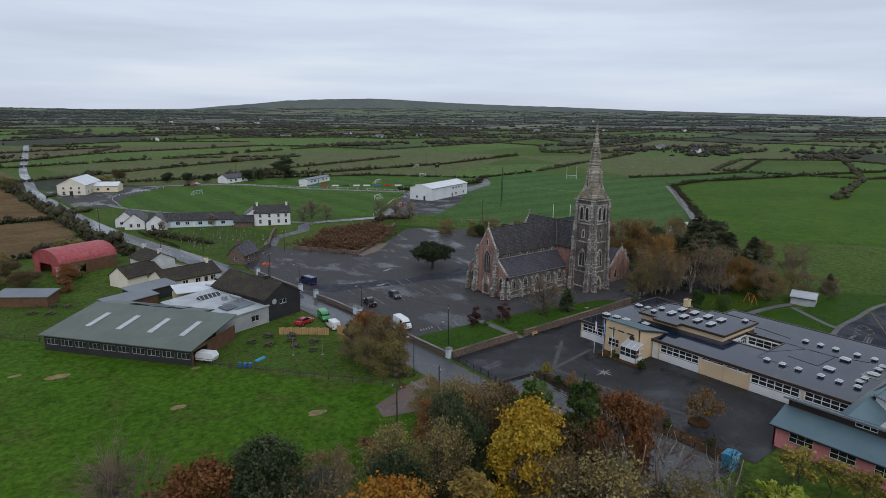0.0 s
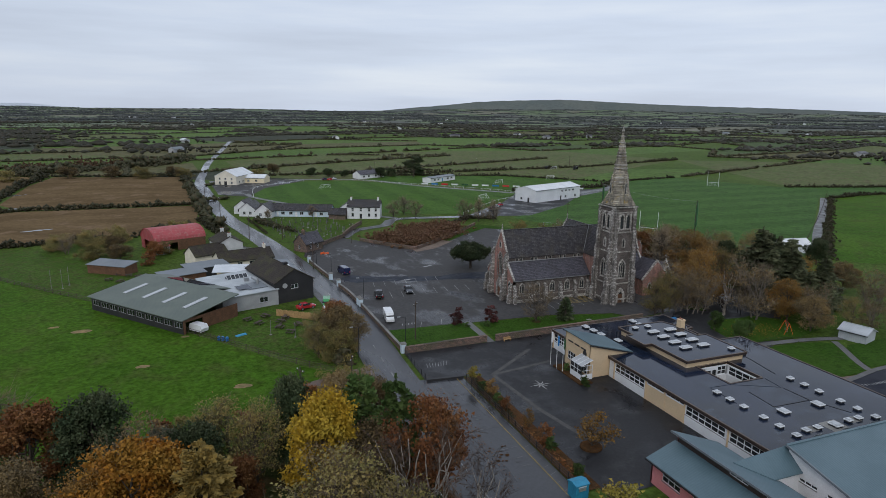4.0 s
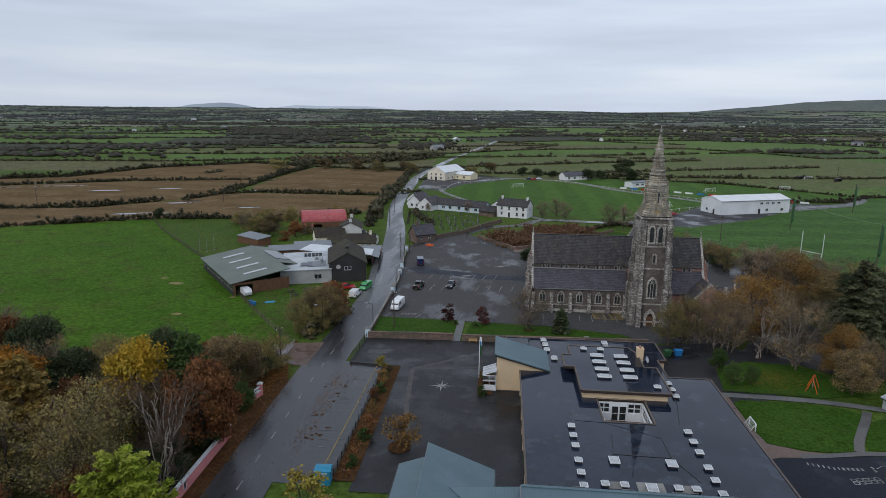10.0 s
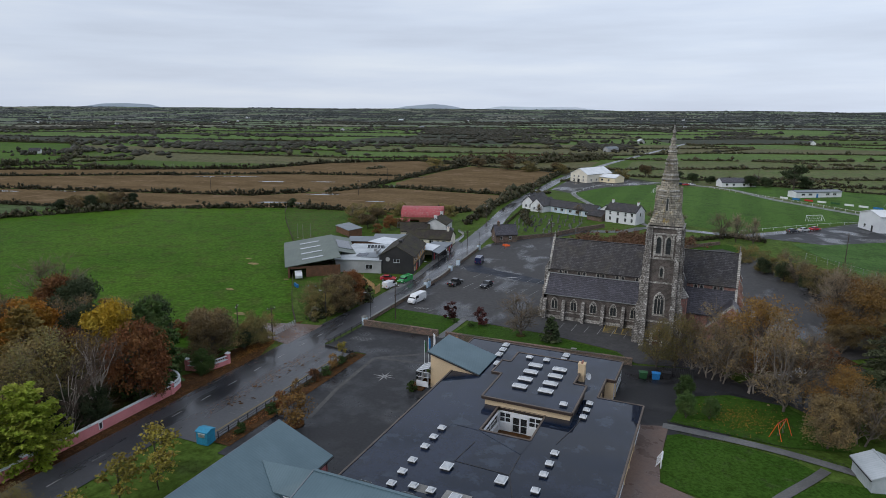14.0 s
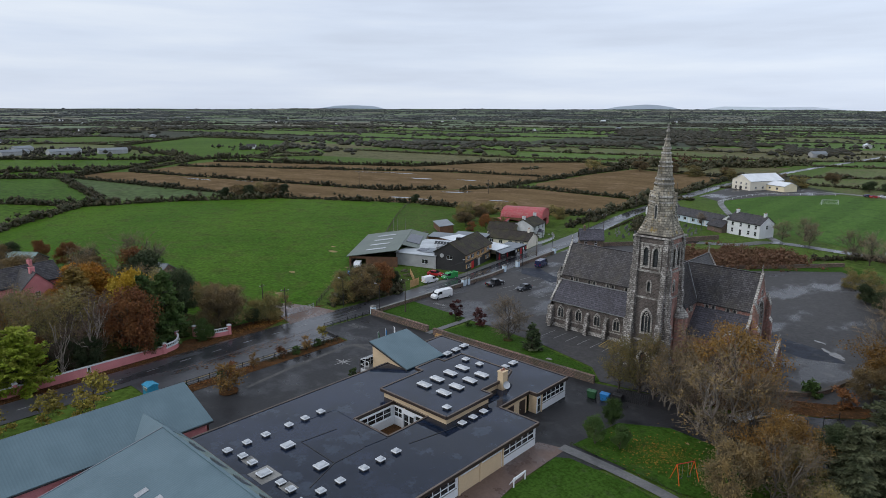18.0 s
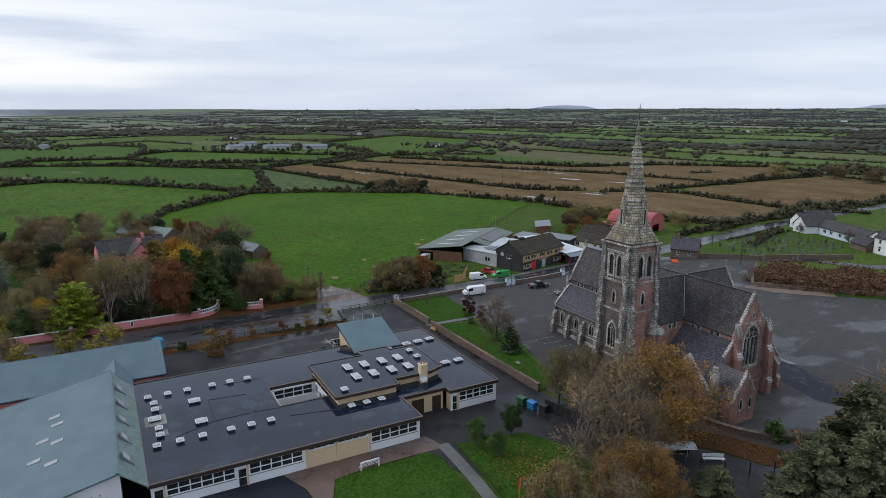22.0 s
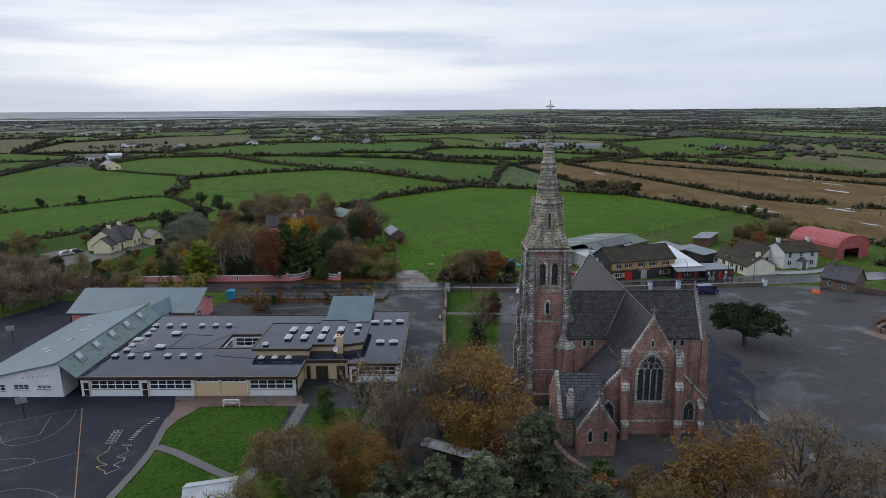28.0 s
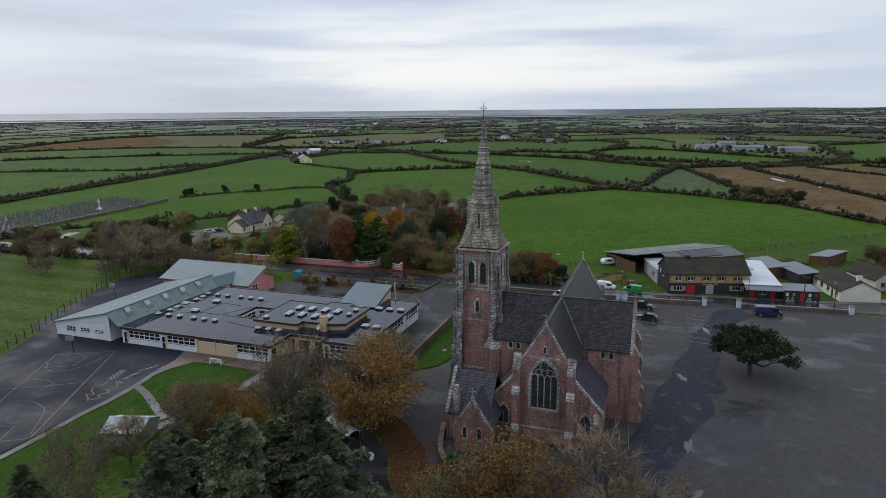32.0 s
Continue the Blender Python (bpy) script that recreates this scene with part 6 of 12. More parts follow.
def build_school():
    R = school
    zr = 3.3
    # flat roof: west wing, court, east wing, north block
    flat_roof(R, [(98.7, 29.4), (128.0, 29.4), (128.0, 62.4), (121.6, 62.4), (121.6, 69.4), (123.0, 69.4), (123.0, 77.6), (96.6, 77.6), (96.6, 70.6), (98.7, 70.6)], zr, fields=[(98.7, 109.5, 29.4, 70.6), (96.6, 109.5, 70.6, 77.6), (109.5, 116.2, 29.4, 46.6), (109.5, 116.2, 53.9, 77.6), (116.2, 121.6, 29.4, 77.6), (121.6, 128.0, 29.4, 62.4), (121.6, 123.0, 69.4, 77.6)])
    flat_roof(R, [(109.5, 46.6), (109.5, 53.9), (116.2, 53.9), (116.2, 46.6)], zr, fields=[])
    class_front(R, (127.7, 29.6), (127.7, 62.2), [(0.3, 1.3, "d"), (1.5, 9.0, "w"), (9.2, 10.2, "d"), (10.4, 16.9, "w"), (17.4, 21.0, "s"), (21.2, 25.2, "s"), (25.6, 32.3, "w")])
    class_front(R, (127.7, 62.1), (121.4, 62.1), [(0.6, 2.0, "d")])
    class_front(R, (121.4, 62.1), (121.4, 69.1), [(0.4, 1.0, "b"), (1.9, 2.85, "b"), (2.9, 3.85, "b"), (5.2, 6.6, "b")])
    class_front(R, (121.4, 69.6), (122.8, 69.6), [])
    class_front(R, (122.8, 69.6), (122.8, 77.4), [(0.3, 1.1, "d"), (1.3, 7.4, "w")])
    class_front(R, (122.8, 77.4), (96.8, 77.4), [(2, 9, "w"), (11, 18, "w"), (19.5, 25.6, "w")])
    class_front(R, (96.8, 77.4), (96.8, 70.2), [(0.4, 6.6, "w")])
    class_front(R, (98.9, 62.4), (98.9, 29.6), [(1.6, 9.2, "w"), (9.6, 13.6, "s"), (13.9, 17.9, "s"), (18.2, 25.8, "w"), (26.4, 32.6, "w")])
    # little open court
    class_front(R, (109.6, 53.7), (109.6, 46.8), [(0.5, 6.4, "w")])
    class_front(R, (109.6, 46.8), (116.1, 46.8), [(0.5, 6.0, "w")])
    class_front(R, (116.1, 46.8), (116.1, 53.7), [(0.5, 6.4, "w")])
    class_front(R, (116.1, 53.7), (109.6, 53.7), [(0.2, 2.2, "w"), (2.3, 3.3, "d"), (3.4, 4.4, "d"), (4.6, 6.4, "w")])
    x, y = S(109.7, 46.9)
    part("court_floor", boxes((x, x + 6.3, y, y + 6.7, -0.3, 0.05)), M["leaves"], R, "planted floor of the small court")
    # raised hall roof with its clerestory wall
    up = [(107.2, 53.4), (119.9, 53.4), (119.9, 62.8), (118.0, 62.8), (118.0, 68.6), (117.0, 71.2), (107.0, 71.2), (107.0, 67.0), (105.6, 67.0), (105.6, 62.0), (107.2, 62.0)]
    inn = [(107.5, 53.8), (119.5, 53.8), (119.5, 62.5), (117.6, 62.5), (117.6, 68.4), (116.7, 70.8), (107.4, 70.8), (107.4, 53.8)]
    bm = bmesh.new()
    prism(bm, [(*S(*p), zr - 0.05) for p in inn[:-1]], (0, 0, 0.95))
    part("upper_wall", bm, M["cream"], R)
    flat_roof(R, up, 4.6, 0.36, name="upper_roof")
    # rooflights
    for y in (31.0, 33.6, 36.2, 39.6, 42.1, 44.6):
        rooflight(R, 105.0, y, zr, 0.9, 0.9)
        rooflight(R, 119.8, y, zr, 0.9, 0.9)
    for x, y in ((107.4, 31.6), (109.5, 31.6), (115.3, 31.6), (117.2, 31.6)):
        rooflight(R, x, y, zr, 0.9, 0.9)
    for x, y in ((109.2, 36.6), (115.8, 36.6), (112.4, 31.3)):
        rooflight(R, x, y, zr, 1.25, 1.6)
    for x, y in ((103.5, 71.6), (103.4, 73.9), (103.2, 76.2), (113.9, 73.6), (113.9, 75.9), (104.5, 67.8)):
        rooflight(R, x, y, zr, 1.0, 1.5)
    for x, y in ((121.0, 55.2), (121.0, 57.4), (121.0, 59.6)):
        rooflight(R, x, y, zr, 0.9, 0.9)
    for y in (58.2, 60.9, 63.8, 66.5):
        rooflight(R, 111.2, y, 4.6, 2.3, 1.1)
        rooflight(R, 115.0, y, 4.6, 2.3, 1.1)
    for x, y in ((109.4, 69.4), (112.2, 69.4), (118.3, 55.2)):
        rooflight(R, x, y, 4.6, 1.0, 0.9)
    # roof seams, repair patches
    for a, b in (((105.6, 46.6), (109.4, 46.4)), ((109.4, 46.4), (116.0, 43.0)), ((116, 43), (116.4, 46.3)), ((105.6, 46.6), (105.2, 41))):
        (ax, ay), (bx, by) = S(*a), S(*b)
        part("felt_seam", tube(bmesh.new(), (ax, ay, zr), (bx, by, zr), 0.06, None, 4), M["felt"], R)
    for a, b in (((121.2, 61.0), (120.6, 53.0)), ((120.6, 53.0), (119.4, 47.1)), ((116.1, 42.6), (116.2, 38.2)), ((116.2, 38.2), (118.2, 33.3)), ((116.2, 38.2), (109.4, 38.4)), ((109.4, 38.4), (110.0, 43.4))):
        (ax, ay), (bx, by) = S(*a), S(*b)
        part("felt_seam", tube(bmesh.new(), (ax, ay, zr), (bx, by, zr), 0.07, None, 4), M["blacktimber"], R)
    for x, y, a, b in ((112.4, 31.4, 3.0, 2.6), (108.5, 31.8, 1.6, 1.4), (116.4, 31.8, 1.8, 1.5)):
        x, y = S(x, y)
        part("repair_patch", boxes((x - a / 2, x + a / 2, y - b / 2, y + b / 2, zr + 0.002, zr + 0.016)), M["concrete"], R, "pale repaired felt")
    x, y = S(118.2, 67.4)
    ch = part("chimney", boxes((x - 0.5, x + 0.5, y - 0.55, y + 0.55, zr, 6.0), (x - 0.56, x + 0.56, y - 0.61, y + 0.61, 6.0, 6.15)), M["cream"], R)
    for d in (-0.25, 0.25):
        part("chimney_pot", lathe(bmesh.new(), [(0.16, 6.15), (0.13, 6.45)], 8, x, y + d), M["redbrick"], ch)
    bm = bmesh.new()
    lathe(bm, [(0.05, 0), (0.35, 0.06), (0.55, 0.2), (0.52, 0.2), (0.3, 0.09), (0.02, 0.04)], 14)
    d = part("satellite_dish", bm, M["dome"], R)
    d.matrix_local = pose(*S(119.2, 67.0), zr + 1.0, 65, 0, 60)
    part("dish_arm", tube(bmesh.new(), (0, 0, 0), (0, 0, -0.9), 0.05, None, 6), M["steel"], d)
    # entrance block with the sloping blue roof, and its glazed porch
    (ax, ay), (bx, by) = S(95.0, 62.6), S(103.1, 70.4)
    bm = bmesh.new()
    prism(bm, [(ax, ay, -0.4), (bx, ay, -0.4), (bx, ay, 3.35), (ax, ay, 5.75)], (0, 0.25, 0))
    prism(bm, [(ax, by, -0.4), (bx, by, -0.4), (bx, by, 3.35), (ax, by, 5.75)], (0, -0.25, 0))
    wall(bm, (ax, by), (ax, ay), -0.4, 5.7, 0.25, [(1.0, 3.4, 0.9, 2.4), (5.2, 7.0, 0.05, 2.4)])
    part("entrance_wall", bm, M["cream"], R)
    window(R, (ax, by), (ax, ay), 1.0, 3.4, 0.9, 2.4, 3, 2)
    window(R, (ax, by), (ax, ay), 5.2, 7.0, 0.05, 2.4, 2, 2, name="entrance_door", sill=False)
    part("roundel", tube(bmesh.new(), (ax + 0.0, ay + 1.6, 3.6), (ax - 0.06, ay + 1.6, 3.6), 0.55, None, 16), M["blacktimber"], R)
    for k in range(3):  # lettering over the door, shown as bars
        part("sign_bar", boxes((ax - 0.04, ax, by - 1.0 - k * 2.0 - 1.5, by - 1.0 - k * 2.0, 4.15, 4.4)), M["blacktimber"], R)
    bm = bmesh.new()
    slab(bm, [(ax - 0.35, ay - 0.35, 6.0), (bx + 0.35, ay - 0.35, 3.6), (bx + 0.35, by + 0.35, 3.6), (ax - 0.35, by + 0.35, 6.0)], 0.14)
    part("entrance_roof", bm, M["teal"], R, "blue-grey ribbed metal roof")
    bm = bmesh.new()
    slab(bm, [(ax - 0.38, ay - 0.4, 5.85), (bx + 0.38, ay - 0.4, 3.45), (bx + 0.38, ay - 0.36, 3.45), (ax - 0.38, ay - 0.36, 5.85)], 0.22)
    part("barge_board", bm, M["blacktimber"], R)
    bm = bmesh.new()
    slab(bm, [(ax - 0.38, by + 0.36, 5.85), (bx + 0.38, by + 0.36, 3.45), (bx + 0.38, by + 0.4, 3.45), (ax - 0.38, by + 0.4, 5.85)], 0.22)
    part("barge_board", bm, M["blacktimber"], R)
    px, py = ax - 2.2, ay - 0.9
    porch = part("porch", boxes((px, ax, py, py + 0.08, 0, 0.95), (px, px + 0.08, py, py + 3.4, 0, 0.95), (px, ax, py + 3.32, py + 3.4, 0, 0.95)), M["upvc"], R, "white glazed porch")
    bm = bmesh.new()
    for i in range(4):
        box(bm, px, px + 0.08, py + i * 1.1, py + i * 1.1 + 0.08, 0.7, 2.5)
        tube(bm, (px, py + 0.04 + i * 1.1, 2.5), (ax, py + 0.04 + i * 1.1, 3.3), 0.05, None, 4)
    for i in range(3):
        for yy in (py, py + 3.32):
            box(bm, px + i * 1.05, px + i * 1.05 + 0.08, yy, yy + 0.08, 0.7, 2.5)
    for z in (1.6, 2.46):
        box(bm, px, px + 0.08, py, py + 3.4, z, z + 0.08)
        box(bm, px, ax, py, py + 0.08, z, z + 0.08)
        box(bm, px, ax, py + 3.32, py + 3.4, z, z + 0.08)
    part("porch_frame", bm, M["upvc"], porch)
    for i in range(3):
        part("pane", slab(bmesh.new(), [(px, py + 0.09 + i * 1.1, 2.53), (ax, py + 0.09 + i * 1.1, 3.33), (ax, py + 1.08 + i * 1.1, 3.33), (px, py + 1.08 + i * 1.1, 2.53)], 0.03), M["dome"], porch, "pale clear roof pane")
        part("pane", boxes((px + 0.03, px + 0.05, py + 0.09 + i * 1.1, py + 1.08 + i * 1.1, 0.7, 2.46)), M["glass"], porch)
    # hall wing: a long east slope over a clerestory, a lower lean-to slope to the road, pink ends
    (ax, ay), (bx, by) = S(84.5, 8.7), S(94.6, 33.9)
    cx, rx = S(88.2, 0)[0], S(87.4, 0)[0]
    bm = bmesh.new()
    for y, d in ((by, -0.25), (ay, 0.25)):
        prism(bm, [(ax, y, -0.4), (bx, y, -0.4), (bx, y, 2.55), (cx, y, 5.2), (cx, y, 4.2), (ax, y, 2.7)], (0, d, 0))
    ks = (2, 7, 12, 17, 21.4)
    wall(bm, (ax, by), (ax, ay), -0.4, 2.65, 0.25, [(k, k + 3, 1.0, 2.4) for k in ks])
    wall(bm, (bx, ay), (bx, by), -0.4, 2.5, 0.25)
    part("hall_wall", bm, M["pink"], R, "pink-red rendered wall of the hall wing")
    for k in ks:
        window(R, (ax, by), (ax, ay), k, k + 3, 1.0, 2.4, 3, 2)
    cs = [(k, k + 2.6, 4.65, 5.2) for k in (8.2, 13.2, 18.2)]
    part("clerestory_wall", wall(bmesh.new(), (cx, by), (cx, ay), 4.1, 5.35, 0.2, cs), M["fascia"], R, "dark clerestory wall")
    for k in cs:
        window(R, (cx, by), (cx, ay), *k, 3, 1, bar=0.09, sill=False)
    part("hall_roof", slab(bmesh.new(), [(rx, ay - 0.4, 5.8), (bx + 0.6, ay - 0.4, 2.72), (bx + 0.6, by + 0.4, 2.72), (rx, by + 0.4, 5.8)], 0.16), M["teal"], R, "blue-grey ribbed metal roof")
    part("roof_edge", boxes((rx - 0.06, rx, ay - 0.42, by + 0.42, 5.56, 5.83)), M["greysheet"], R, "grey edge flashing")
    part("lean_to_roof", slab(bmesh.new(), [(ax - 0.6, ay - 0.4, 2.8), (cx, ay - 0.4, 4.35), (cx, by + 0.4, 4.35), (ax - 0.6, by + 0.4, 2.8)], 0.16), M["teal"], R, "blue-grey ribbed metal roof")
    for x, y0, y1, z in ((ax - 0.75, ay - 0.4, by + 0.4, 2.6), (bx + 0.6, ay - 0.4, by + 0.4, 2.48)):
        part("gutter", boxes((x, x + 0.15, y0, y1, z, z + 0.16)), M["black"], R)
    window(R, (bx - 0.02, by + 0.13), (ax, by + 0.13), 1.6, 3.4, 0.9, 2.4, 2, 2)
    # new wing: long white wing, broad blue slope to the south, mossy short slope with rooflights to the north
    (ax, ay), (bx, by) = S(98.4, 13.2), S(127.9, 26.7)
    bm = bmesh.new()
    hs = [(2.6, 5.0, 1.1, 2.1), (6.2, 8.6, 1.3, 2.1), (9.8, 12.0, 1.4, 2.0)]
    wall(bm, (bx, ay), (bx, by + 0.2), -0.4, 2.6, 0.3, hs)
    prism(bm, [(bx, ay, 2.6), (bx, by + 0.2, 2.6), (bx, by + 0.2, 5.3), (bx, by - 0.2, 5.4)], (-0.3, 0, 0))
    wall(bm, (ax, ay), (bx, ay), -0.4, 2.6, 0.3)
    ws = [(1.7, 4.1, 2.05, 2.5), (5.3, 7.9, 2.05, 2.5)]
    wall(bm, (ax, by), (ax, ay), -0.4, 2.6, 0.3, ws)
    prism(bm, [(ax, ay, 2.6), (ax, by, 2.6), (ax, by, 5.4)], (0.3, 0, 0))
    wall(bm, (bx, by + 0.2), (bx - 4, by + 0.2), -0.4, 5.2, 0.3)
    part("wing_wall", bm, M["white"], R, "white rendered wall of the new wing")
    for h in hs:
        window(R, (bx, ay), (bx, by + 0.2), *h, 3, 2, bar=0.09)
    for h in ws:
        window(R, (ax, by), (ax, ay), *h, 3, 1, bar=0.09)
    for k in range(6):
        part("vent_tile", boxes((bx, bx + 0.03, ay + 7.8 + k * 0.75, ay + 8.05 + k * 0.75, 3.1 + 0.07 * k, 3.32 + 0.07 * k)), M["greywall"], R)
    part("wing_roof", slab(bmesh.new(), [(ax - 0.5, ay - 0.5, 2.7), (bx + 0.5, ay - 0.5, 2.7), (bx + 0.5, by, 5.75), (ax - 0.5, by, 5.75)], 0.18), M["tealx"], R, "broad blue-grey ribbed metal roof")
    part("verge_flashing", slab(bmesh.new(), [(ax - 0.58, ay - 0.5, 2.76), (ax - 0.42, ay - 0.5, 2.76), (ax - 0.42, by, 5.81), (ax - 0.58, by, 5.81)], 0.26), M["greysheet"], R, "grey edge flashing")
    yn = S(0, 29.5)[1]
    part("north_slope", slab(bmesh.new(), [(ax - 0.4, by, 5.75), (bx + 0.4, by, 5.75), (bx + 0.4, yn, 3.36), (ax + 1.6, yn, 3.36)], 0.16), M["mossy"], R, "mossy metal slope with rooflights")
    # the linking gable between the wing and the hall slope
    lx, ly, ls = S(90.4, 0)[0], S(0, 27.3)[1], S(0, 24.6)[1]
    part("link_roof", slab(bmesh.new(), [(lx, ly, 4.72), (ax + 0.2, ly, 5.3), (ax + 1.6, yn, 3.36), (S(94.6, 0)[0], yn, 3.05)], 0.14), M["tealx"], R, "blue-grey ribbed metal roof")
    part("link_roof", slab(bmesh.new(), [(S(94.0, 0)[0], ls, 3.3), (ax + 0.2, ls, 3.3), (ax + 0.2, ly, 5.3), (lx, ly, 4.72)], 0.14), M["tealx"], R, "blue-grey ribbed metal roof")
    part("link_wall", boxes((S(94.4, 0)[0], ax, ls + 0.35, ls + 0.6, -0.3, 3.35), (S(94.8, 0)[0], ax + 1.4, yn - 0.6, yn - 0.35, -0.3, 3.1)), M["white"], R, "white rendered wall of the link")
    part("ridge_flashing", boxes((ax - 0.45, bx + 0.45, by - 0.18, by + 0.18, 5.72, 5.84)), M["teal"], R)
    for k in range(5):
        x = S(103.2 + k * 5.0, 0)[0]
        y0, y1 = by + 0.55, by + 1.75
        z0, z1 = 5.75 - 0.55 * 0.85, 5.75 - 1.75 * 0.85
        rl = part("roof_window", slab(bmesh.new(), [(x, y0, z0 + 0.4), (x + 1.5, y0, z0 + 0.4), (x + 1.5, y1, z1 + 0.14), (x, y1, z1 + 0.14)], 0.4), M["greysheet"], R)
        part("pane", slab(bmesh.new(), [(x + 0.15, y0 + 0.12, z0 + 0.4), (x + 1.35, y0 + 0.12, z0 + 0.4), (x + 1.35, y1 - 0.12, z1 + 0.2), (x + 0.15, y1 - 0.12, z1 + 0.2)], 0.03), M["dome"], rl)
    for x, y in ((107, 20), (109.5, 20.4), (113, 19), (114.5, 20.6), (117.5, 18.4), (119.5, 20.2)):
        lx, ly = S(x, y)
        z = 2.7 + (ly - ay + 0.5) / (by - ay + 0.5) * 3.05
        part("roof_window", slab(bmesh.new(), [(lx, ly - 0.65, z - 0.1), (lx + 0.8, ly - 0.65, z - 0.1), (lx + 0.8, ly + 0.65, z + 0.22), (lx, ly + 0.65, z + 0.22)], 0.12), M["steel"], R)


build_school()

# ---- trees, hedges ----


def limbs(segs, n=5):
    """Tapered round limbs from (p, q, r0, r1) as arrays."""
    V, Fc = [], []
    k = 0
    ang = np.arange(n) * math.tau / n
    for p, q, r0, r1 in segs:
        w = q - p
        L = np.linalg.norm(w)
        if L < 1e-4:
            continue
        w = w / L
        u = np.cross(w, (0.3, 0.9, 0.2) if abs(w[2]) > 0.8 else (0, 0, 1.0))
        u /= np.linalg.norm(u)
        v = np.cross(w, u)
        ring = np.outer(np.cos(ang), u) + np.outer(np.sin(ang), v)
        V.append(p + ring * r0)
        V.append(q + ring * r1)
        i = np.arange(n)
        j = (i + 1) % n
        Fc.append(np.stack([k + i, k + j, k + n + j, k + n + i], 1))
        k += 2 * n
    return np.concatenate(V), np.concatenate(Fc)


def shoots(segs):
    """Thin three-sided twigs that run to a point."""
    P, Q, R = np.array([a[0] for a in segs]), np.array([a[1] for a in segs]), np.array([a[2] for a in segs])[:, None]
    w = Q - P
    w /= np.linalg.norm(w, axis=1)[:, None] + 1e-6
    u = np.cross(w, np.array([0.31, 0.87, 0.4]))
    u /= np.linalg.norm(u, axis=1)[:, None] + 1e-6
    v = np.cross(w, u)
    V = np.stack([P + u * R, P + (v * 0.87 - u * 0.5) * R, P - (v * 0.87 + u * 0.5) * R, Q], 1).reshape(-1, 3)
    k = np.arange(len(segs))[:, None, None] * 4
    return V, (k + np.array([(0, 1, 3), (1, 2, 3), (2, 0, 3)])[None]).reshape(-1, 3)


def leaf_cards(rng, at, size, flat=0.0):
    """Small bent leaves (two triangles folded on the middle) at the given places, or needled shoots along given ways."""
    at, ways = at if isinstance(at, tuple) else (at, None)
    n = len(at)
    d = rng.normal(size=(n, 3)) if ways is None else ways.copy()
    d /= np.linalg.norm(d, axis=1)[:, None]
    e = rng.normal(size=(n, 3))
    e[:, 2] *= 1 - flat if ways is None else 0.35
    e -= (e * d).sum(1)[:, None] * d
    e /= np.linalg.norm(e, axis=1)[:, None]
    s = size * rng.uniform(0.6, 1.4, (n, 1))
    f = np.cross(d, e) * s * 0.3
    w = 1.0 if ways is None else 0.5
    V = np.stack([at - d * s * 0.7, at + e * s * 0.55 * w + d * s * 0.35 / w + f * w, at - e * s * 0.5 * w + d * s * 0.5 - f * w], 1).reshape(-1, 3)
    Fc = np.arange(3 * n).reshape(n, 3)
    return V, Fc


def crooked(rng, p, q, r0, r1, k=4, wob=0.08):
    """A bent limb in k pieces; gives the pieces and the points on the way."""
    L = np.linalg.norm(q - p)
    pts = [p + (q - p) * i / k + (rng.normal(size=3) * wob * L * (0 < i < k)) for i in range(k + 1)]
    rr = [r0 + (r1 - r0) * i / k for i in range(k + 1)]
    return [(a, b, ra, rb) for a, b, ra, rb in zip(pts, pts[1:], rr, rr[1:])], pts


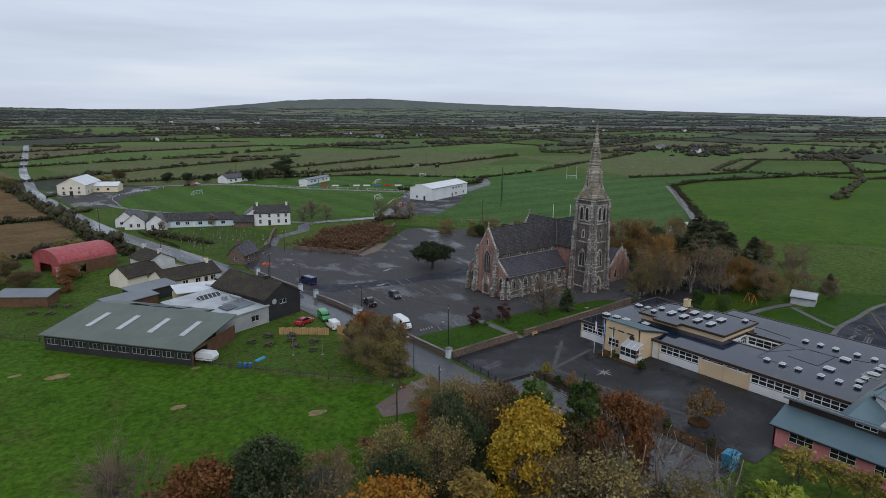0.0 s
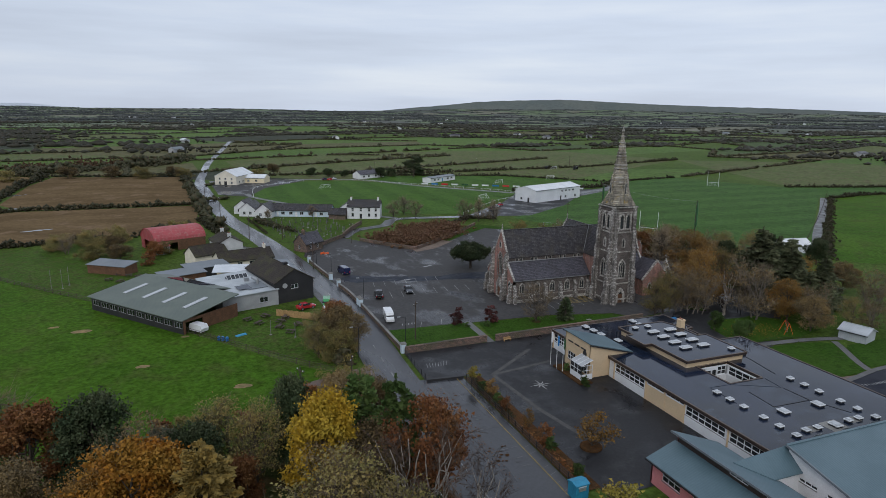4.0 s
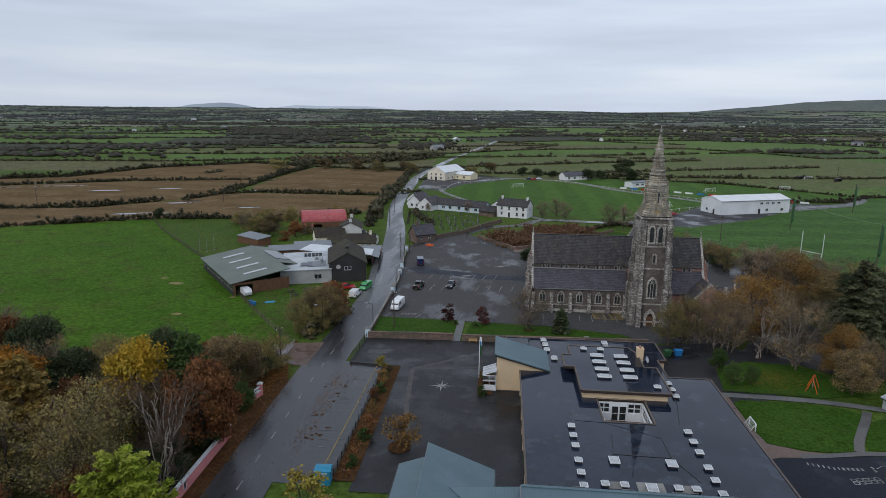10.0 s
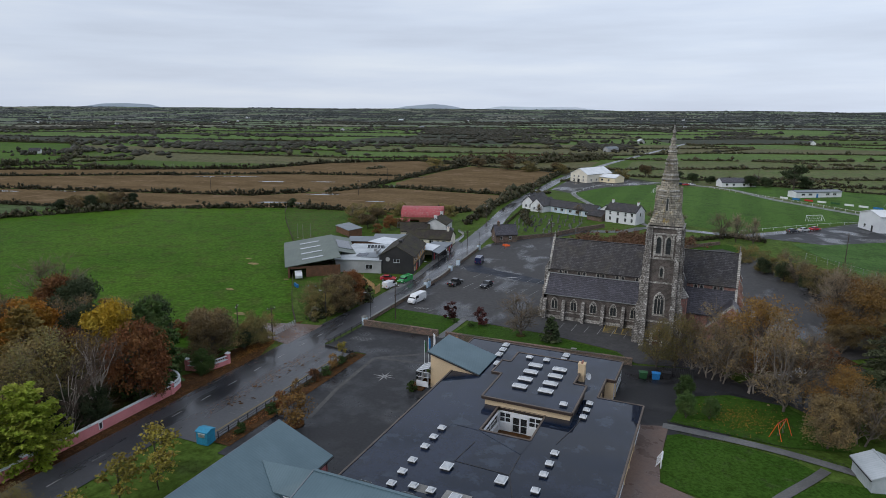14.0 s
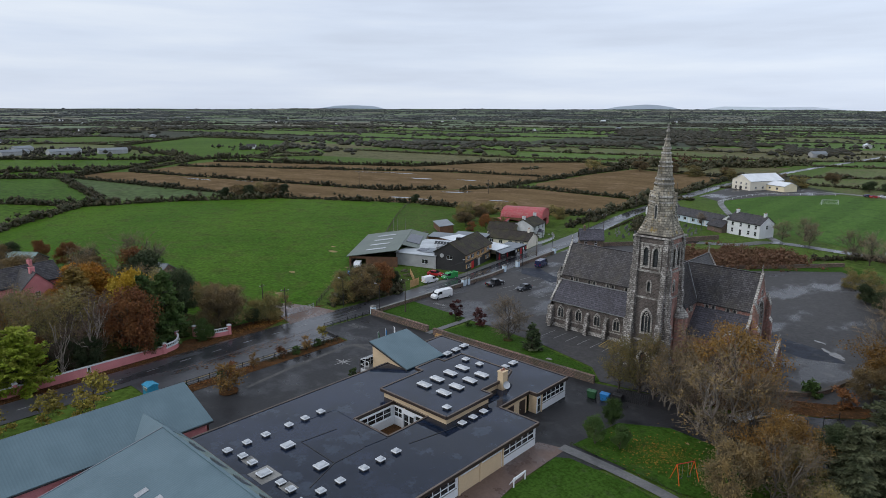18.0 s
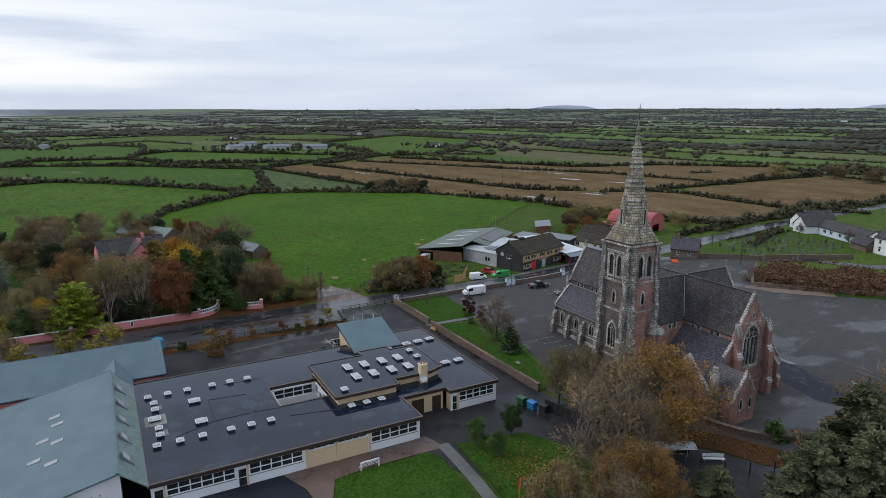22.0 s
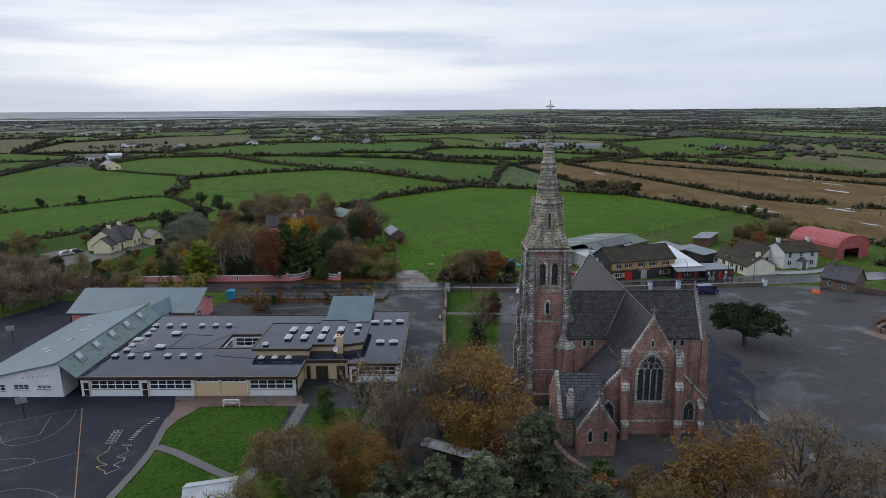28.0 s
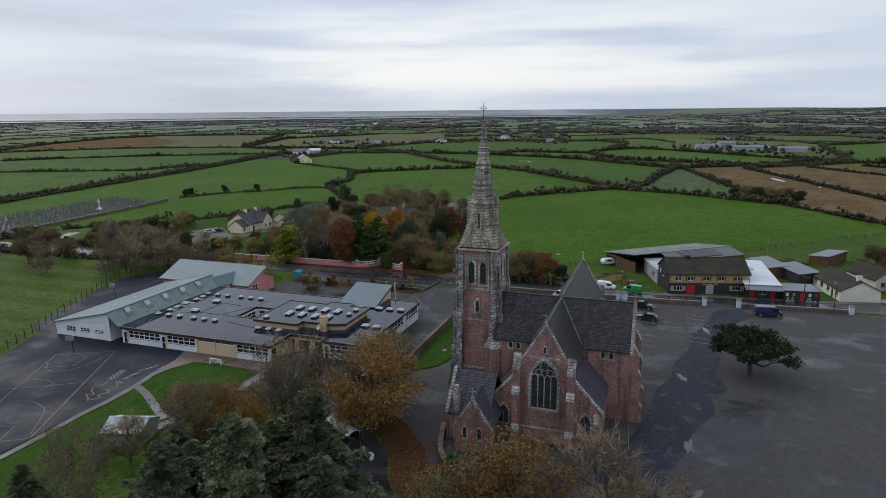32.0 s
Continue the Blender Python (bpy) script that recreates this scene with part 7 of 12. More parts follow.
def broadleaf(seed, h=8.0, r=3.4, clear=0.22, lobes=16, tips=12, leaves=16, leaf=0.3, trunk=0.2, twigs=0, gap=0.0, lean=0.0, stems=1):
    """Arrays of a broad-leaved tree: wood, and either leaves or fine twigs."""
    rng = np.random.default_rng(seed)
    segs, fine, spots = [], [], []
    for s in range(stems):
        foot = np.array([0, 0, -0.2]) + (rng.normal(size=3) * [0.3, 0.3, 0] if stems > 1 else 0)
        top = np.array([rng.normal() * 0.1 * r + lean, rng.normal() * 0.1 * r, h * 0.78])
        if stems > 1:
            top[:2] += rng.normal(size=2) * r * 0.45
        sg, tp = crooked(rng, foot, top, trunk / stems ** 0.5, trunk * 0.25, 7, 0.018)
        segs += sg
        for i in range(lobes // stems):
            a = rng.uniform(0, math.tau)
            t = rng.uniform(0, 1)
            z = h * (clear + (0.93 - clear) * t)
            prof = math.sin(math.pi * min(1, 0.16 + 0.80 * t)) ** 0.7
            rad = r * prof * rng.uniform(0.45, 0.86)
            c = np.array([math.cos(a) * rad + top[0] * t, math.sin(a) * rad + top[1] * t, z])
            base = tp[int(max(1, min(6, (clear * 0.6 + 0.75 * t) * 6)))]
            if base[2] > z:
                base = tp[1]
            sg, lp = crooked(rng, base, c, trunk * 0.33, trunk * 0.1, 4, 0.07)
            segs += sg
            rho = r * rng.uniform(0.24, 0.42)
            for j in range(tips):
                o = rng.normal(size=3)
                o /= np.linalg.norm(o)
                o[2] = o[2] * 0.75 + 0.12
                q = c + o * rho * rng.uniform(0.55, 1.1)
                st = lp[rng.integers(2, 5)]
                sg2, qp = crooked(rng, st, q, trunk * 0.08, trunk * 0.03, 1 if leaves > 10 else 2, 0.08)
                if leaves < 64:
                    segs += sg2
                for k in range(twigs):
                    e = q + (o + rng.normal(size=3) * 0.55 + np.array([0, 0, 0.25])) * r * rng.uniform(0.08, 0.22)
                    b = (qp[0] + q) / 2 if k % 2 else q
                    fine.append((b, e, trunk * 0.045, trunk * 0.018))
                if leaves and rng.random() > gap:
                    spots.append(q + rng.normal(size=(leaves, 3)) * rho * np.array([0.29, 0.29, 0.22]))
    return segs, fine, (np.concatenate(spots) if spots else None), rng, leaf


def spreading(seed, h=6.6, r=5.0, trunk=0.42):
    """A low wide evergreen crown in flat tiers on forked limbs."""
    rng = np.random.default_rng(seed)
    segs, spots = [], []
    fork = np.array([0.2, 0.1, h * 0.26])
    segs.append((np.array([0, 0, -0.2]), fork, trunk, trunk * 0.75))
    for i in range(40):
        a, t = rng.uniform(0, math.tau), rng.uniform(0, 1) ** 0.6
        z = h * (0.45 + 0.03 * math.sin(3 * a + 1) + rng.uniform(0, 0.50) * (1 - 0.62 * t ** 2))
        c = np.array([math.cos(a) * r * 0.92 * t * 1.12, math.sin(a) * r * 0.92 * t, z])
        sg, lp = crooked(rng, fork, c, trunk * 0.34, trunk * 0.07, 4, 0.06)
        segs += sg
        for j in range(15):
            q = c + rng.normal(size=3) * [0.60, 0.60, 0.30]
            segs.append((lp[3], q, trunk * 0.06, trunk * 0.02))
            spots.append(q + rng.normal(size=(46, 3)) * [0.26, 0.26, 0.18])
    return segs, [], np.concatenate(spots), rng, 0.19


def conifer(seed, h=9.0, r=2.4, leaf=0.3, rows=16, droop=0.25, ragged=0.2, dense=9, trunk=0.16, full=0.8):
    """Whorls of boughs, each a flat spray of needled side shoots."""
    rng = np.random.default_rng(seed)
    segs, spots, ways = [(np.array([0, 0, -0.2]), np.array([0, 0, h * 0.5]), trunk, trunk * 0.6), (np.array([0, 0, h * 0.5]), np.array([0.1, 0, h * 0.98]), trunk * 0.6, 0.02)], [], []
    for i in range(rows):
        t = i / rows
        for j in range(8 if t < 0.6 else 6):
            z = h * (0.08 + 0.9 * t) + rng.normal() * h * 0.012
            L = (r * (1 - t) ** full + 0.2) * rng.uniform(1 - ragged, 1 + ragged)
            a = rng.uniform(0, math.tau)
            u = np.array([math.cos(a), math.sin(a), 0])
            v = np.array([-u[1], u[0], 0])
            p = np.array([0, 0, z])
            q = p + u * L + np.array([0, 0, -droop * L + 0.12 * L * rng.normal()])
            segs.append((p, q, trunk * 0.2 * (1 - t) + 0.015, 0.012))
            for k in range(dense):
                s = rng.uniform(0.15, 1.0)
                side = rng.choice((-1, 1))
                w = (0.36 * L * (1.1 - s) + 0.15) * rng.uniform(0.5, 1.1)
                way = u * 0.75 + v * side * 0.8 + np.array([0, 0, rng.normal() * 0.12 - 0.05])
                b = p + (q - p) * s
                for g in (0.35, 0.7, 1.0):
                    spots.append(b + way * w * g + rng.normal(size=3) * 0.05)
                    ways.append(way + rng.normal(size=3) * 0.25)
    top = np.array([0.1, 0, h])
    for k in range(14):
        spots.append(top - np.array([0, 0, k * h * 0.006]) + rng.normal(size=3) * 0.05)
        ways.append(rng.normal(size=3) * [0.5, 0.5, 0.3] + [0, 0, 0.8])
    return segs, [], (np.array(spots), np.array(ways)), rng, leaf


def make_tree(name, arr, bark, leafmat, label, category="tree", twigmat="twig"):
    """A prototype standing out of the way until it is copied; it becomes its own first copy."""
    segs, fine, spots, rng, leaf = arr
    root = new(name)
    tagged(root, label, category)
    top = max(a[2] for a in segs)
    V, Fc = limbs([a for a in segs if a[2] > top * (0.12 if twigmat == "twig" else 0.2)], 5)
    thin = [a for a in segs if a[2] <= top * (0.12 if twigmat == "twig" else 0.2)]
    if twigmat != "twig":
        fine, thin = fine + [(p, q, a, b) for p, q, a, b in thin], []
    if thin:
        V2, F2 = limbs(thin, 3)
        Fc = np.concatenate([Fc, F2 + len(V)])
        V = np.concatenate([V, V2])
    arrays("trunk", V, Fc, M[bark], root)
    if fine:
        V, Fc = shoots([(p, q, max(a, 0.016), b) for p, q, a, b in fine])
        arrays("branchwork", V, Fc, FOL[twigmat], root)["kind"] = "stuff"
    if spots is not None:
        V, Fc = leaf_cards(rng, spots, leaf)
        arrays("crown", V, Fc, FOL[leafmat], root)["kind"] = "stuff"
    return [root, False]


TREES = {
    "russet": make_tree("autumn_tree", broadleaf(1, leaves=58, leaf=0.17, lobes=22), "bark", "russet", "broad tree with russet autumn leaves"),
    "brown": make_tree("autumn_tree", broadleaf(2, leaves=52, leaf=0.148, lobes=22, r=3.8, twigs=1), "bark", "brown", "broad tree with dull brown autumn leaves"),
    "gold": make_tree("autumn_tree", broadleaf(3, leaves=56, leaf=0.12, lobes=24, r=3.9, gap=0.12, twigs=2), "bark", "gold", "spreading tree with golden-brown thinning leaves"),
    "orange": make_tree("autumn_tree", broadleaf(4, leaves=65, leaf=0.163, lobes=22, r=3.2, clear=0.12), "bark", "orange", "dense tree in bright orange leaf"),
    "yellow": make_tree("autumn_tree", broadleaf(5, leaves=65, leaf=0.163, lobes=24, r=3.3, clear=0.12), "bark", "yellow", "tree in clear yellow autumn leaf"),
    "red": make_tree("autumn_tree", broadleaf(6, leaves=58, leaf=0.17, lobes=22, r=3.5, gap=0.2, twigs=2), "bark", "red", "broad tree with dark red-brown leaves"),
    "olive": make_tree("thinning_tree", broadleaf(7, leaves=24, leaf=0.126, lobes=22, r=3.6, twigs=4, gap=0.15), "bark", "olive", "half-bare tree with olive-brown leaves"),
    "thin": make_tree("thinning_tree", broadleaf(8, leaves=8, leaf=0.16, lobes=20, r=3.4, twigs=5, gap=0.3, stems=2), "greybark", "brown", "nearly bare tree with pale twigs"),
    "bare": make_tree("bare_tree", broadleaf(9, leaves=0, lobes=24, tips=12, r=3.6, twigs=9, trunk=0.17), "bark", "brown", "leafless tree with fine dark twigs"),
    "birch": make_tree("bare_tree", broadleaf(10, h=9, leaves=0, lobes=15, tips=7, r=3.0, twigs=10, trunk=0.17, stems=3, lean=0.5), "palebark", "brown", "leafless many-stemmed tree with pale bark", twigmat="darktwig"),
    "dark": make_tree("evergreen_tree", broadleaf(11, h=7, leaves=65, leaf=0.148, lobes=24, r=2.7, clear=0.06), "bark", "dark", "dense dark evergreen tree with glossy leaves"),
    "green": make_tree("evergreen_tree", broadleaf(12, h=6, leaves=58, leaf=0.155, lobes=22, r=3.0, clear=0.05), "bark", "green", "dense green evergreen tree by the wall"),
    "oak": make_tree("holm_oak", spreading(13), "bark", "dark", "wide dark evergreen oak in the car park"),
    "lime": make_tree("conifer", conifer(14, h=7, r=3.4, leaf=0.30, droop=-0.2, ragged=0.35, dense=60, full=0.45), "bark", "lime", "lime-green feathery conifer by the road"),
    "larch": make_tree("conifer", conifer(26, h=9, r=3.4, leaf=0.34, rows=20, droop=0.05, ragged=0.3, dense=34, full=0.6), "bark", "larch", "broad conifer turning golden brown"),
    "cedar": make_tree("conifer", conifer(27, h=9, r=3.6, leaf=0.38, rows=17, droop=0.0, ragged=0.35, dense=32, full=0.6), "bark", "green", "green conifer with layered spreading boughs"),
    "fir": make_tree("conifer", conifer(15, h=12, r=4.2, leaf=0.29, rows=22, droop=0.14, ragged=0.42, dense=96, trunk=0.22, full=0.75), "bark", "fir", "tall blue-green conifer with layered boughs"),
    "spruce": make_tree("conifer", conifer(16, h=6, r=2.0, leaf=0.42, rows=13, droop=-0.08, dense=12), "bark", "dark", "small dark conical fir on the lawn"),
    "pine": make_tree("pine", broadleaf(17, h=11, leaves=40, leaf=0.296, lobes=14, tips=9, r=4.2, clear=0.5, trunk=0.3), "bark", "dark", "dark flat-topped pine on a tall trunk"),
    "sapling": make_tree("sapling", broadleaf(18, h=4.2, r=1.5, clear=0.2, lobes=12, tips=8, leaves=10, leaf=0.17, trunk=0.06, twigs=2, gap=0.15), "bark", "yellowgreen", "slender young tree with yellowing leaves"),
    "cherry": make_tree("cherry_tree", broadleaf(19, h=4.4, r=2.5, clear=0.3, lobes=16, tips=9, leaves=8, leaf=0.2, trunk=0.1, twigs=3, gap=0.15), "bark", "gold", "small yard tree with sparse orange leaves"),
    "willow": make_tree("autumn_tree", broadleaf(20, h=5.5, r=3.4, clear=0.02, lobes=22, tips=12, leaves=40, leaf=0.141, trunk=0.1, stems=3, twigs=1), "bark", "olive", "low rounded thicket of olive-brown leaves"),
    "maroon": make_tree("shrub", broadleaf(21, h=2.4, r=0.85, clear=0.1, lobes=12, tips=8, leaves=24, leaf=0.096, trunk=0.06), "bark", "maroon", "upright maroon shrub on the lawn edge", "shrub"),
    "topiary": make_tree("clipped_tree", broadleaf(22, h=3.6, r=1.35, clear=0.28, lobes=22, tips=10, leaves=27, leaf=0.104, trunk=0.08), "bark", "green", "rounded clipped green tree on the lawn"),
    "bush": make_tree("shrub", broadleaf(23, h=1.6, r=1.0, clear=0.05, lobes=10, tips=8, leaves=14, leaf=0.15, trunk=0.05), "bark", "green", "small rounded green garden shrub", "shrub"),
    "pale": make_tree("evergreen_tree", broadleaf(24, h=6, leaves=55, leaf=0.148, lobes=20, r=3.4, clear=0.04), "bark", "pale", "rounded silvery-green evergreen tree"),
    "rustbush": make_tree("shrub", broadleaf(25, h=2.2, r=1.3, clear=0.05, lobes=10, tips=8, leaves=12, leaf=0.16, trunk=0.05, twigs=2), "bark", "russet", "low spreading shrub with russet leaves", "shrub"),
}
_tr = random.Random(5)
BASE_H = {"birch": 9, "dark": 7, "green": 6, "oak": 6.6, "lime": 7, "fir": 12, "spruce": 6, "pine": 11, "sapling": 4.2, "cherry": 4.4, "willow": 5.5, "maroon": 2.4, "topiary": 3.6, "bush": 1.6, "pale": 6, "rustbush": 2.2}


def plant(kind, x, y, h, wide=1.0, turn=None, group=""):
    """Stands a tree of that kind and height at a place."""
    proto = TREES[kind]
    k = h / BASE_H.get(kind, 8.0)
    turn = _tr.uniform(0, 360) if turn is None else turn
    m = pose(x, y, lie(x, y), 0, 0, turn) @ Matrix.Diagonal((k * wide, k * wide, k, 1))
    if not proto[1]:
        proto[0].matrix_basis = m
        proto[0]["first"] = 1
        proto[1] = True
        ob = proto[0]
    else:
        src = proto[0]
        keep = src.matrix_basis.copy()
        src.matrix_basis = Matrix()
        ob = copy_thing(src, m)
        src.matrix_basis = keep
    if group:
        ob["group"] = group
    return ob


# the copse between the road and the pasture
# north-east part and along the road
for row in [
    ("orange", 26.8, 42.6, 12.3, 1.1), ("larch", 33.6, 38.0, 12.0, 0.9), ("dark", 21.4, 55.6, 12.2, 0.95), ("thin", 26.6, 51.7, 10.8, 0.94), ("dark", 32.2, 48.6, 10.1, 0.94), ("pale", 28.6, 58.4, 5.5, 0.8),
    ("olive", 36.6, 53.5, 10.4, 0.94), ("olive", 39.4, 50.7, 10.9, 0.86), ("dark", 44.6, 53.2, 12.0, 0.75), ("russet", 47.6, 62.4, 6.4, 1.1), ("yellow", 47.0, 43.2, 13.4, 0.9), ("cedar", 51.6, 47.5, 12.6, 0.72),
    ("cedar", 54.8, 42.8, 13.4, 0.62), ("russet", 37.4, 42.4, 8.2, 0.85), ("olive", 45.2, 32.6, 12.4, 1.1), ("red", 57.2, 39.8, 13.2, 0.8), ("birch", 58.3, 27.4, 13.2, 0.8), ("brown", 51.7, 40.9, 10.8, 0.94),
    ("birch", 53.4, 34.6, 13.4, 0.94), ("birch", 55.8, 33.4, 13.8, 0.94), ("brown", 53.1, 59.4, 9.7, 1.07), ("brown", 54.5, 57.0, 8.9, 0.94), ("willow", 55.2, 67.2, 5.4, 1.0),
]:
    plant(*row, group="trees of the copse")
# middle of the copse
for row in [
    ("willow", 53.2, 69.6, 4.6, 1.0), ("dark", 55.6, 64.0, 3.6, 1.2), ("russet", 15.4, 56.2, 11.4, 1.05), ("bare", 9.2, 60.2, 14.0, 1.05), ("russet", 5, 60, 6.5, 1.2), ("green", 56.4, 41.5, 5.6, 1.1),
    ("green", 56.8, 52.5, 4.2, 1.0), ("dark", 56.2, 31.8, 5.8, 1.1), ("dark", 54.0, 29.0, 6.0, 1.1), ("lime", 57.4, 21.5, 10.6, 0.85), ("red", 51.0, 24.5, 6.4, 1.2), ("olive", 48.9, 26.3, 12.1, 0.94),
    ("brown", 47.4, 41.2, 10.1, 0.94), ("olive", 39.2, 28.2, 11.6, 1.05), ("gold", 34.4, 21.6, 12.1, 0.94), ("thin", 27.4, 29.1, 9.5, 0.94), ("thin", 22, 37, 6.5, 1.1), ("orange", 12.1, 44.3, 9.5, 0.94),
    ("brown", -4, 22, 10.5, 1.1), ("thin", -2, 29, 10, 1.0), ("brown", -6, 36, 10.5, 1.1), ("gold", 21.5, 44.6, 8.9, 0.94), ("brown", 14.4, 45.6, 10.8, 0.94),
]:
    plant(*row, group="trees of the copse")
# round the pink house
for row in [
    ("brown", 20, 27, 6.5, 1.1), ("russet", 44, 20, 6.5, 1.1), ("olive", 47, 14, 9.5, 1.0), ("green", 55, 12, 6, 1.1), ("yellow", 52, 15.5, 6.5, 1.0), ("thin", -8, 52, 10, 1.0),
    ("dark", -16, 56, 7, 1.1), ("brown", -2, 52, 8, 1.1), ("russet", -24, 54, 7.5, 1.1), ("brown", -30, 38, 9, 1.0), ("olive", -44, 34, 10, 1.1), ("olive", -46, 24, 10, 1.1),
    ("dark", -4, 14, 8, 1.1), ("brown", -12, 6, 9, 1.1), ("brown", -30, 8, 9.5, 1.1), ("olive", -38, 14, 10.5, 1.1), ("orange", 2, 46, 7, 1.0), ("brown", -52, 14, 9, 1.2),
    ("dark", -58, 22, 8, 1.1), ("thin", -54, 5, 10, 1.1), ("russet", -36, 50, 7, 1.0), ("dark", -40, 44, 7, 1.0), ("willow", 46, -64, 6, 1.1),
]:
    plant(*row, group="trees of the copse")
# west part, towards the farm
for row in [
    ("dark", 18, -48, 5, 1.1), ("willow", 36, -58, 5, 1.1), ("orange", 40, -70, 5, 1.0), ("thin", 57, 16, 7.5, 0.8), ("sapling", 57.2, 8, 6, 1.1), ("pale", 17, -2, 8.6, 1.05),
    ("pale", 11, 1, 9.4, 1.05), ("pale", 5, -2, 9.2, 1.05), ("pale", -2, -3, 8.2, 1.1), ("pale", 20.5, 2.4, 7.4, 1.0), ("pale", -10, -8, 6.0, 1.2), ("pale", 22, 2, 5.5, 1.1),
    ("dark", 28, 1, 6.0, 1.1), ("dark", 36, 2, 5.5, 1.1), ("pine", -25.5, -1.6, 12.0, 0.9), ("pine", -6, -14, 9.5, 0.7), ("dark", -12, -18, 6.0, 1.2), ("dark", 2, -36, 4.6, 1.4),
    ("dark", -4, -28, 4.6, 1.4), ("dark", -30, -12, 7, 1.0), ("olive", 55, 0, 6.4, 1.0), ("gold", 54, 6, 5.6, 0.9), ("sapling", 57, 3, 6.4, 1.2),
]:
    plant(*row, group="trees of the copse")
# south part and the silver row
for row in [
    ("sapling", 57.2, -3, 6.0, 1.2), ("dark", 55, -7, 5.2, 0.9), ("olive", 54, -12, 6.4, 1.0), ("dark", 56.5, -17, 6.4, 0.8), ("olive", 54.5, -21, 6.4, 0.95), ("brown", 56, -25, 6.6, 1.0),
    ("olive", 55.5, -30, 7.0, 1.0), ("dark", 57, -35, 8.2, 0.7), ("bare", 60.4, -42, 9.5, 1.0), ("bare", 57, -47, 9, 1.0), ("olive", 56, -41, 7.5, 1.0), ("bare", 61, -28, 9, 0.9),
    ("willow", 52, -38, 4.6, 1.1), ("gold", 46, -36, 5.4, 1.1), ("rustbush", 30, -9, 2.4, 1.2), ("bush", 27, -13, 1.8, 1.3), ("bush", 41, -14, 2.0, 1.2), ("dark", 30, -50, 4.4, 1.4),
    ("dark", 38, -52, 4.0, 1.4), ("orange", 50, -57, 4.6, 1.1), ("willow", 54, -55, 4.2, 1.1), ("willow", 44, -48, 4.6, 1.2), ("bare", 62, -34, 8.5, 1.0),
]:
    plant(*row, group="trees of the copse")
# along the wall by the bungalow
for row in [
    ("bare", 70, -22, 10, 1.0), ("bare", 74, -14, 10.5, 1.0), ("bare", 82, -14, 9.5, 1.0), ("bare", 67, -16, 9, 1.0), ("thin", 45, 8, 8.0, 1.0), ("olive", 50, 12, 8.5, 1.0),
    ("brown", -44, 10, 9.5, 1.1), ("thin", -22, 14, 10.5, 1.1), ("thin", -36, 24, 10, 1.1), ("olive", 22, 20, 8, 1.0), ("thin", 34, 17, 8.5, 1.0), ("orange", 20.1, 37.2, 6.4, 1.1),
    ("rustbush", 28, 64.5, 3.0, 1.5), ("willow", 34, 64, 4.0, 1.1), ("rustbush", 22, 67, 2.6, 1.5), ("rustbush", 39, 63.5, 3.0, 1.4), ("rustbush", 10, 70, 2.4, 1.4), ("bush", 46, 24, 2.0, 1.2),
]:
    plant(*row, group="trees of the copse")
# thicket by the pub garden, paddock edge
for row in [("willow", 57.2, 86, 6.0, 1.0), ("brown", 59.2, 91, 8.6, 1.0), ("russet", 58.6, 97, 7.6, 1.1), ("olive", 54, 88.5, 6.5, 1.0), ("dark", 58.4, 101.5, 5.0, 0.9), ("olive", 54.4, 95, 7.0, 0.95), ("dark", 56.8, 89, 4.0, 1.1), ("dark", 55.6, 94, 4.2, 1.1), ("brown", 58.6, 88.6, 5.4, 1.0)]:
    plant(*row, group="thicket by the road")
for row in [("brown", 13, 182, 6, 1.3), ("willow", 4, 190, 6, 1.2), ("thin", -4, 200, 6, 1.2), ("willow", -8, 206, 5, 1.3), ("brown", 10, 195, 6.5, 1.2), ("russet", 22, 183, 5.5, 1.1), ("willow", 24, 190, 4, 1.2), ("willow", 0, 212, 5, 1.3), ("rustbush", 20, 176, 3, 1.4), ("dark", -45, 212, 4.5, 1.2), ("willow", 10, 214, 5, 1.3), ("willow", 30, 222, 5, 1.2)]:
    plant(*row, group="scrub behind the pub")
# the school side
for row in [("sapling", 74.6, 26.5, 6.4, 1.2), ("sapling", 76, 20, 6.0, 1.2), ("sapling", 77, 14, 5.6, 1.2), ("thin", 78.5, 9, 7, 0.8), ("sapling", 77.5, 24, 5, 1.2), ("cherry", 82.4, 43.4, 5.0, 1.05), ("sapling", 75.6, 66.8, 3.6, 0.9), ("cherry", 76.4, 62.5, 3.0, 0.7), ("rustbush", 77, 47, 2.4, 1.0), ("bush", 77.2, 45, 1.6, 1.0), ("bush", 76.2, 65, 1.5, 1.0), ("rustbush", 76.6, 57, 2.2, 0.9), ("bush", 76.6, 60, 1.5, 1.0), ("cherry", 77, 51, 3.0, 0.6), ("bush", 77, 38.5, 1.5, 1.0), ("bush", 93.2, 66.5, 1.4, 0.9), ("bush", 92.8, 60.2, 1.6, 0.9), ("thin", 80, -6, 9, 1.0), ("thin", 84, -10, 9, 1.1), ("brown", 76, -14, 8, 1.0), ("gold", 72, -22, 8, 1.0), ("thin", 88, -16, 8.5, 1.1), ("brown", 80, -24, 8, 1.0), ("thin", 78, 2, 8, 0.9)]:
    plant(*row, group="trees of the school yard")
